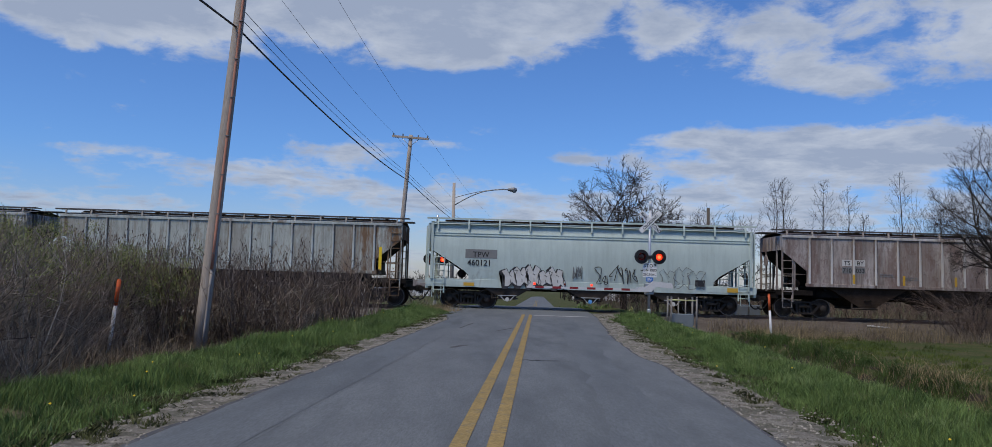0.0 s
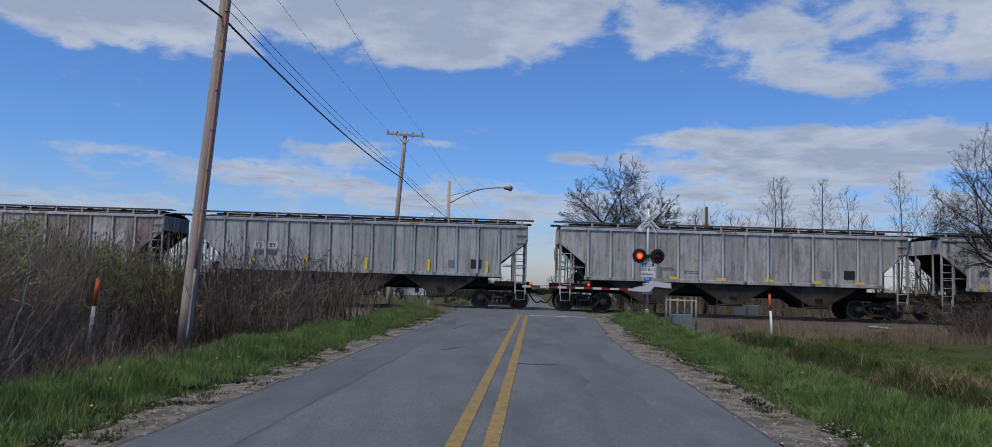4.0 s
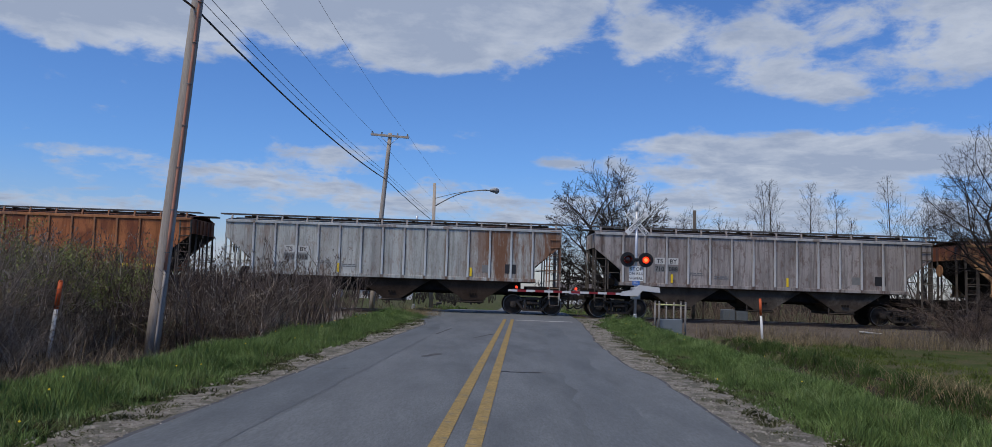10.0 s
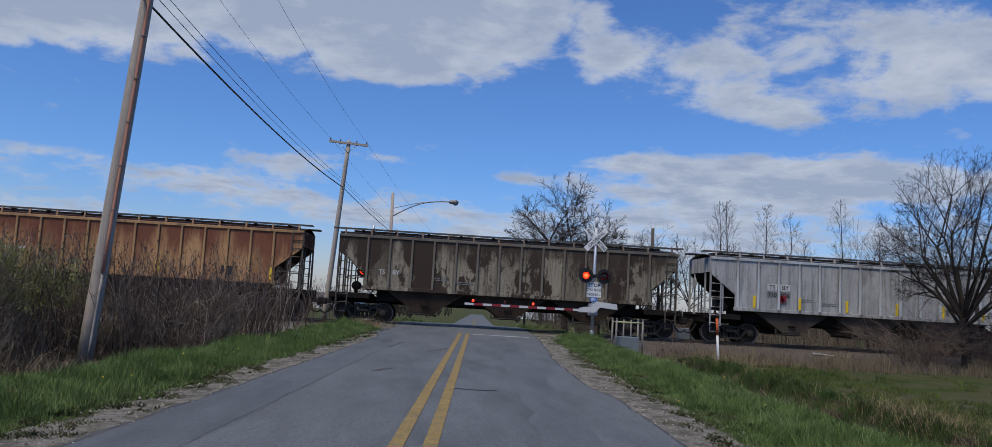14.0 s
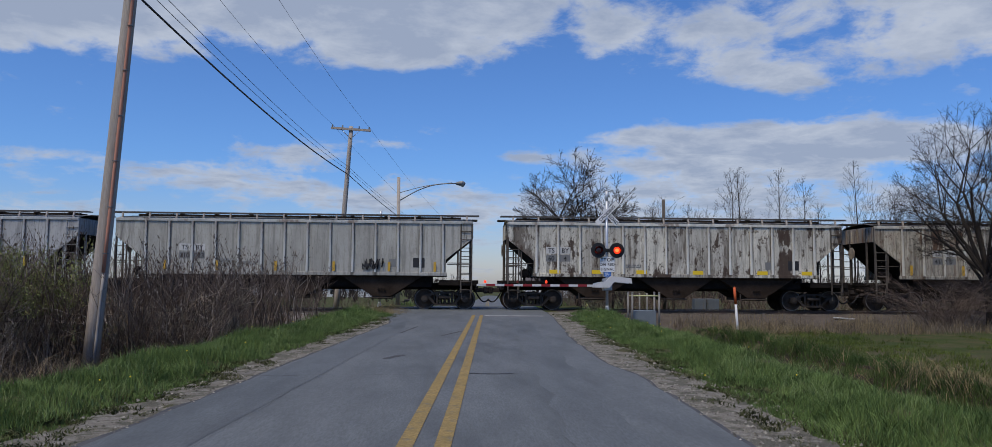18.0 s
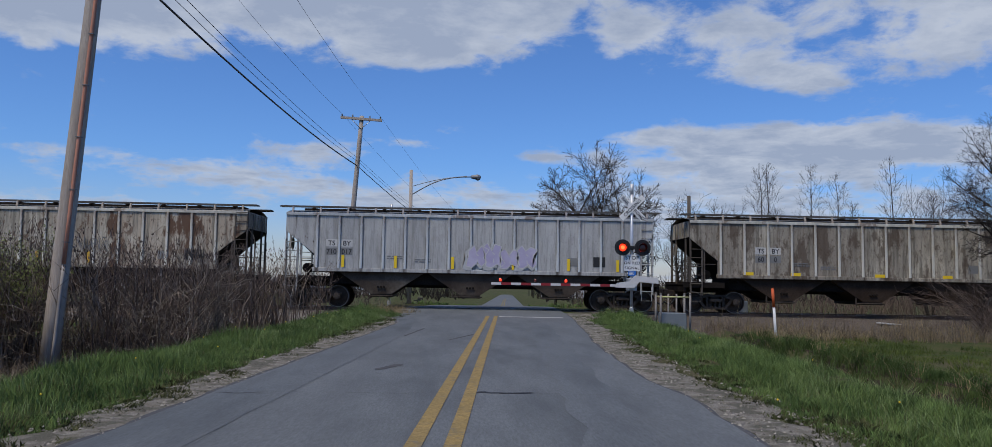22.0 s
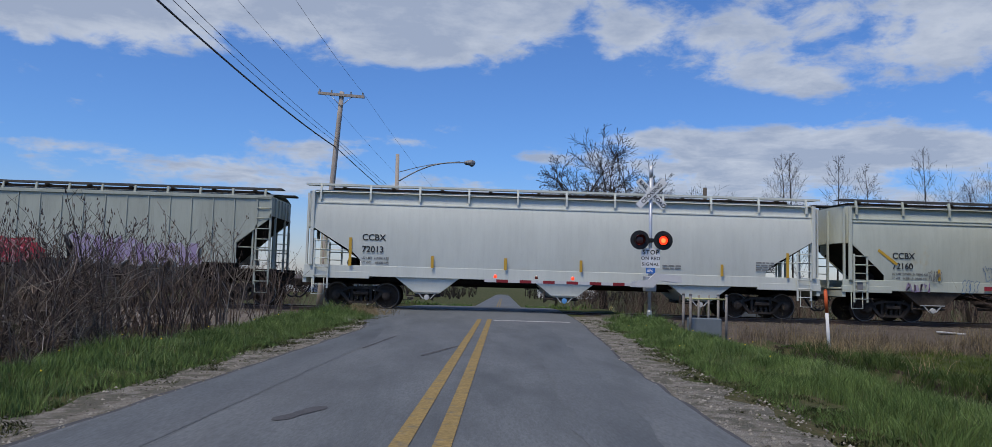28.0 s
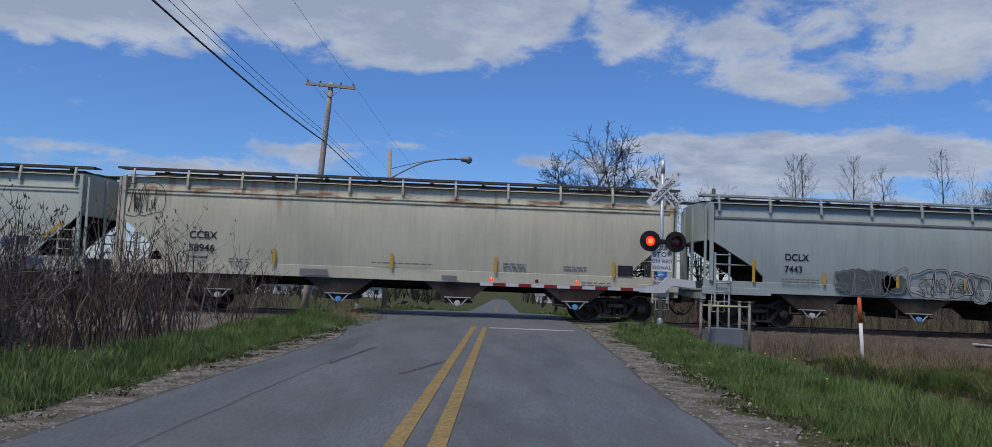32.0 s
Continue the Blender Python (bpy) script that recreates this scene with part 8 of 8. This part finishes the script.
# ---- distance ----
def far_things():
    def house(x, y, w, d, h, roof_h, rz, label):
        s = empty("house", pose(x, y, ground_z(x, y) - 0.1, 0, 0, rz))
        tagged(s, label, "house", "far buildings")
        bm = B()
        box(bm, -w / 2, w / 2, -d / 2, d / 2, 0, h)
        wl = part("wall", bm, M["house_white"], s)
        bm = B()
        prism(bm, [(-d / 2 - 0.4, h - 0.1), (d / 2 + 0.4, h - 0.1), (0, h + roof_h)], "x", -w / 2 - 0.4, w / 2 + 0.4)
        part("roof", bm, M["house_roof"], s)
        for k in range(3):
            bm = B()
            cx = -w / 3 + k * w / 3
            box(bm, cx - 0.6, cx + 0.6, -d / 2 - 0.06, -d / 2 + 0.02, 1.0, 2.2)
            part("window", bm, M["dark_glass"], s)
    house(-30, 190, 16, 9, 2.8, 1.8, 4, "long low white house far down the road")
    house(-52, 200, 14, 9, 2.8, 2.0, -8, "white house far down the road")
    house(30, 210, 18, 10, 4.2, 2.6, -5, "pale shed far beyond the track")
    rr = random.Random(77)
    segs = []
    for i in range(430):
        x, y = rr.uniform(-260, 260), rr.uniform(230, 330)
        if abs(x - road_x(y)) < 8:
            continue
        h = rr.uniform(5, 10)
        p = Vector((x, y, ground_z(x, y)))
        top = p + Vector((rr.gauss(0, 0.5), 0, h * 0.4))
        segs.append((p, top, 0.2, 0.15))
        for _ in range(9):
            d = Vector((rr.gauss(0, 1), rr.gauss(0, 0.5), rr.uniform(0.5, 1.6))).normalized()
            e = top + d * h * rr.uniform(0.25, 0.55)
            segs.append((top, e, 0.12, 0.06))
            for _ in range(3):
                segs.append((e, e + (d + Vector((rr.gauss(0, 0.6), 0, rr.gauss(0.2, 0.5)))).normalized() * h * 0.22, 0.07, 0.04))
    for i in range(800):
        x, y = rr.uniform(-160, 200), rr.uniform(95, 225)
        if abs(x - road_x(y)) < 7:
            continue
        p = Vector((x, y, ground_z(x, y) - 0.1))
        for _ in range(7):
            q = p + Vector((rr.gauss(0, 0.6), rr.gauss(0, 0.4), rr.uniform(0.8, 3.0)))
            segs.append((p, q, 0.07, 0.03))
            segs.append((p.lerp(q, 0.6), q + Vector((rr.gauss(0, 0.6), 0, rr.uniform(0, 0.6))), 0.05, 0.02))
    v, f = tubes(segs, 3)
    tagged(mesh_of("far_woods", v, f, M["bark"]), "bare woods along the horizon", "woods", kind="stuff")
    # tangle of scrub beyond the track
    segs = []
    for i in range(1100):
        x, y = rr.uniform(3.5, 48) if rr.random() < 0.75 else rr.uniform(-40, -7), rr.uniform(9, 20)
        if abs(x - road_x(y)) < 4.5:
            continue
        h = rr.uniform(1.2, 2.8)
        p = Vector((x, y, ground_z(x, y) - 0.05))
        for _ in range(4):
            d = Vector((rr.gauss(0, 0.35), rr.gauss(0, 0.35), 1)).normalized()
            e = p + d * h * rr.uniform(0.6, 1)
            segs.append((p, e, 0.012, 0.006))
            segs.append((p.lerp(e, 0.6), p.lerp(e, 0.6) + Vector((rr.gauss(0, 0.4), rr.gauss(0, 0.4), 0.5)), 0.008, 0.005))
    v, f = tubes(segs, 3)
    tagged(mesh_of("scrub", v, f, M["stem_dark"]), "leafless scrub beyond the track", "scrub", kind="stuff")
    post = empty("stub_pole", on_land(11.45, 13))
    tagged(post, "short broken wooden pole beyond the railway", "pole")
    bm = B()
    rod(bm, (0, 0, 0), (0, 0, 7.4), 0.125, 0.105, 10)
    part("pole_shaft", bm, M["pole_dark"], post)


far_things()


def hydrant():
    s = empty("fire_hydrant", pose(7.7, 20.0, ground_z(7.7, 20.0)))
    tagged(s, "pale yellow fire hydrant in the grass beyond the track", "fire hydrant")
    bm = B()
    lathe(bm, [(0.001, 0), (0.16, 0.0), (0.16, 0.06), (0.11, 0.08), (0.11, 0.55), (0.14, 0.56), (0.14, 0.60), (0.11, 0.62), (0.001, 0.62)], "z", 14)
    body = part("barrel", bm, M["hydrant_yellow"], s)
    bm = B()
    lathe(bm, [(0.12, 0.62), (0.11, 0.70), (0.06, 0.76), (0.03, 0.77), (0.03, 0.82), (0.001, 0.82)], "z", 14)
    part("bonnet", bm, M["hydrant_yellow"], s)
    for d in (-1, 1):
        bm = B()
        rod(bm, (0.08 * d, 0, 0.46), (0.20 * d, 0, 0.46), 0.06, seg=10)
        part("nozzle", bm, M["hydrant_yellow"], s)


def far_cabinet():
    s = empty("equipment_cabinet", pose(12.2, 9.5, ground_z(12.2, 9.5)))
    tagged(s, "low blue-grey equipment cabinets beyond the track", "equipment cabinet")
    for x, w in ((0.0, 0.7), (0.76, 0.7)):
        bm = B()
        box(bm, x, x + w, -0.3, 0.3, 0, 0.95, 0.02)
        bd = part("cabinet", bm, M["cabinet_far"], s)
        bm = B()
        box(bm, x + 0.06, x + w - 0.06, -0.312, -0.302, 0.10, 0.86, 0.0)
        part("door", bm, M["cabinet_far"], bd)


def mailbox(x, y):
    s = empty("mailbox", pose(x, y, ground_z(x, y)))
    tagged(s, "black roadside mailbox on a post", "mailbox")
    bm = B()
    box(bm, -0.05, 0.05, -0.05, 0.05, -0.1, 1.0)
    box(bm, -0.35, 0.35, -0.04, 0.04, 0.9, 0.97)
    part("post", bm, M["black"], s)
    bm = B()
    prism(bm, [(-0.10, 0.98), (0.10, 0.98), (0.10, 1.14), (0.05, 1.21), (-0.05, 1.21), (-0.10, 1.14)], "x", 0.0, 0.5)
    part("box", bm, M["black"], s)


hydrant()
far_cabinet()
mailbox(-6.3, 36.0)


def far_verges():
    rr = random.Random(88)
    out = []
    for _ in range(9000):
        y = rr.uniform(9, 60)
        x = road_x(y) + rr.choice((-1, 1)) * (3.0 + 9 * rr.random() ** 1.5)
        out.append((x, y, ground_z(x, y), rr.uniform(0.6, 1.2)))
    blades("grass", "grass", out, 0.12, 0.38, 0.035, 0.3, "grass beside the road beyond the track", seed=88)


far_verges()


# ---- what moves ----
def travelled(t):
    u = t / 32
    return 32 * (11.2763 * u - 0.3819 * u ** 2 - 0.3944 * u ** 3 + 0.6864 * u ** 4 - 0.1901 * u ** 5)


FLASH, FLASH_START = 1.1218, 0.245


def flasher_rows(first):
    """Turns of a flip disc, the added stand-in for flashing: its lit face shows for half of each cycle, the left lamp's
    first.
    """
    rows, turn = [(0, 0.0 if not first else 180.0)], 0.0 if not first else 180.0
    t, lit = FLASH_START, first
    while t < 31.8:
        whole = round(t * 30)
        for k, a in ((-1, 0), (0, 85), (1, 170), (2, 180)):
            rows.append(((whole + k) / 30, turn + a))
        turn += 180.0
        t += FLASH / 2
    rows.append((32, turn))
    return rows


def motions():
    for car, sets, mid in TRAIN:
        walk(car, [(t, pose(mid - travelled(t), 0, 0)) for t in range(0, 33)])
        # wheels turn while their wagon is near the crossing
        seen = [t / 18 for t in range(0, 32 * 18 + 1) if abs(mid - travelled(t / 18)) < 34]
        for w in sets:
            base = w.location.copy()
            rows = [(t, Matrix.Translation(base) @ pose(0, 0, 0, 0, -math.degrees(travelled(t) / 0.457) % 360, 0)) for t in seen]
            if not rows:
                continue
            if rows[0][0] > 0:
                rows.insert(0, (0, rows[0][1]))
            if rows[-1][0] < 32:
                rows.append((32, rows[-1][1]))
            walk(w, rows)
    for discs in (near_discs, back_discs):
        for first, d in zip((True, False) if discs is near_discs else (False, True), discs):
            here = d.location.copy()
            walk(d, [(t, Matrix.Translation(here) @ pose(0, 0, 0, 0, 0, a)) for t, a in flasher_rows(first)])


motions()
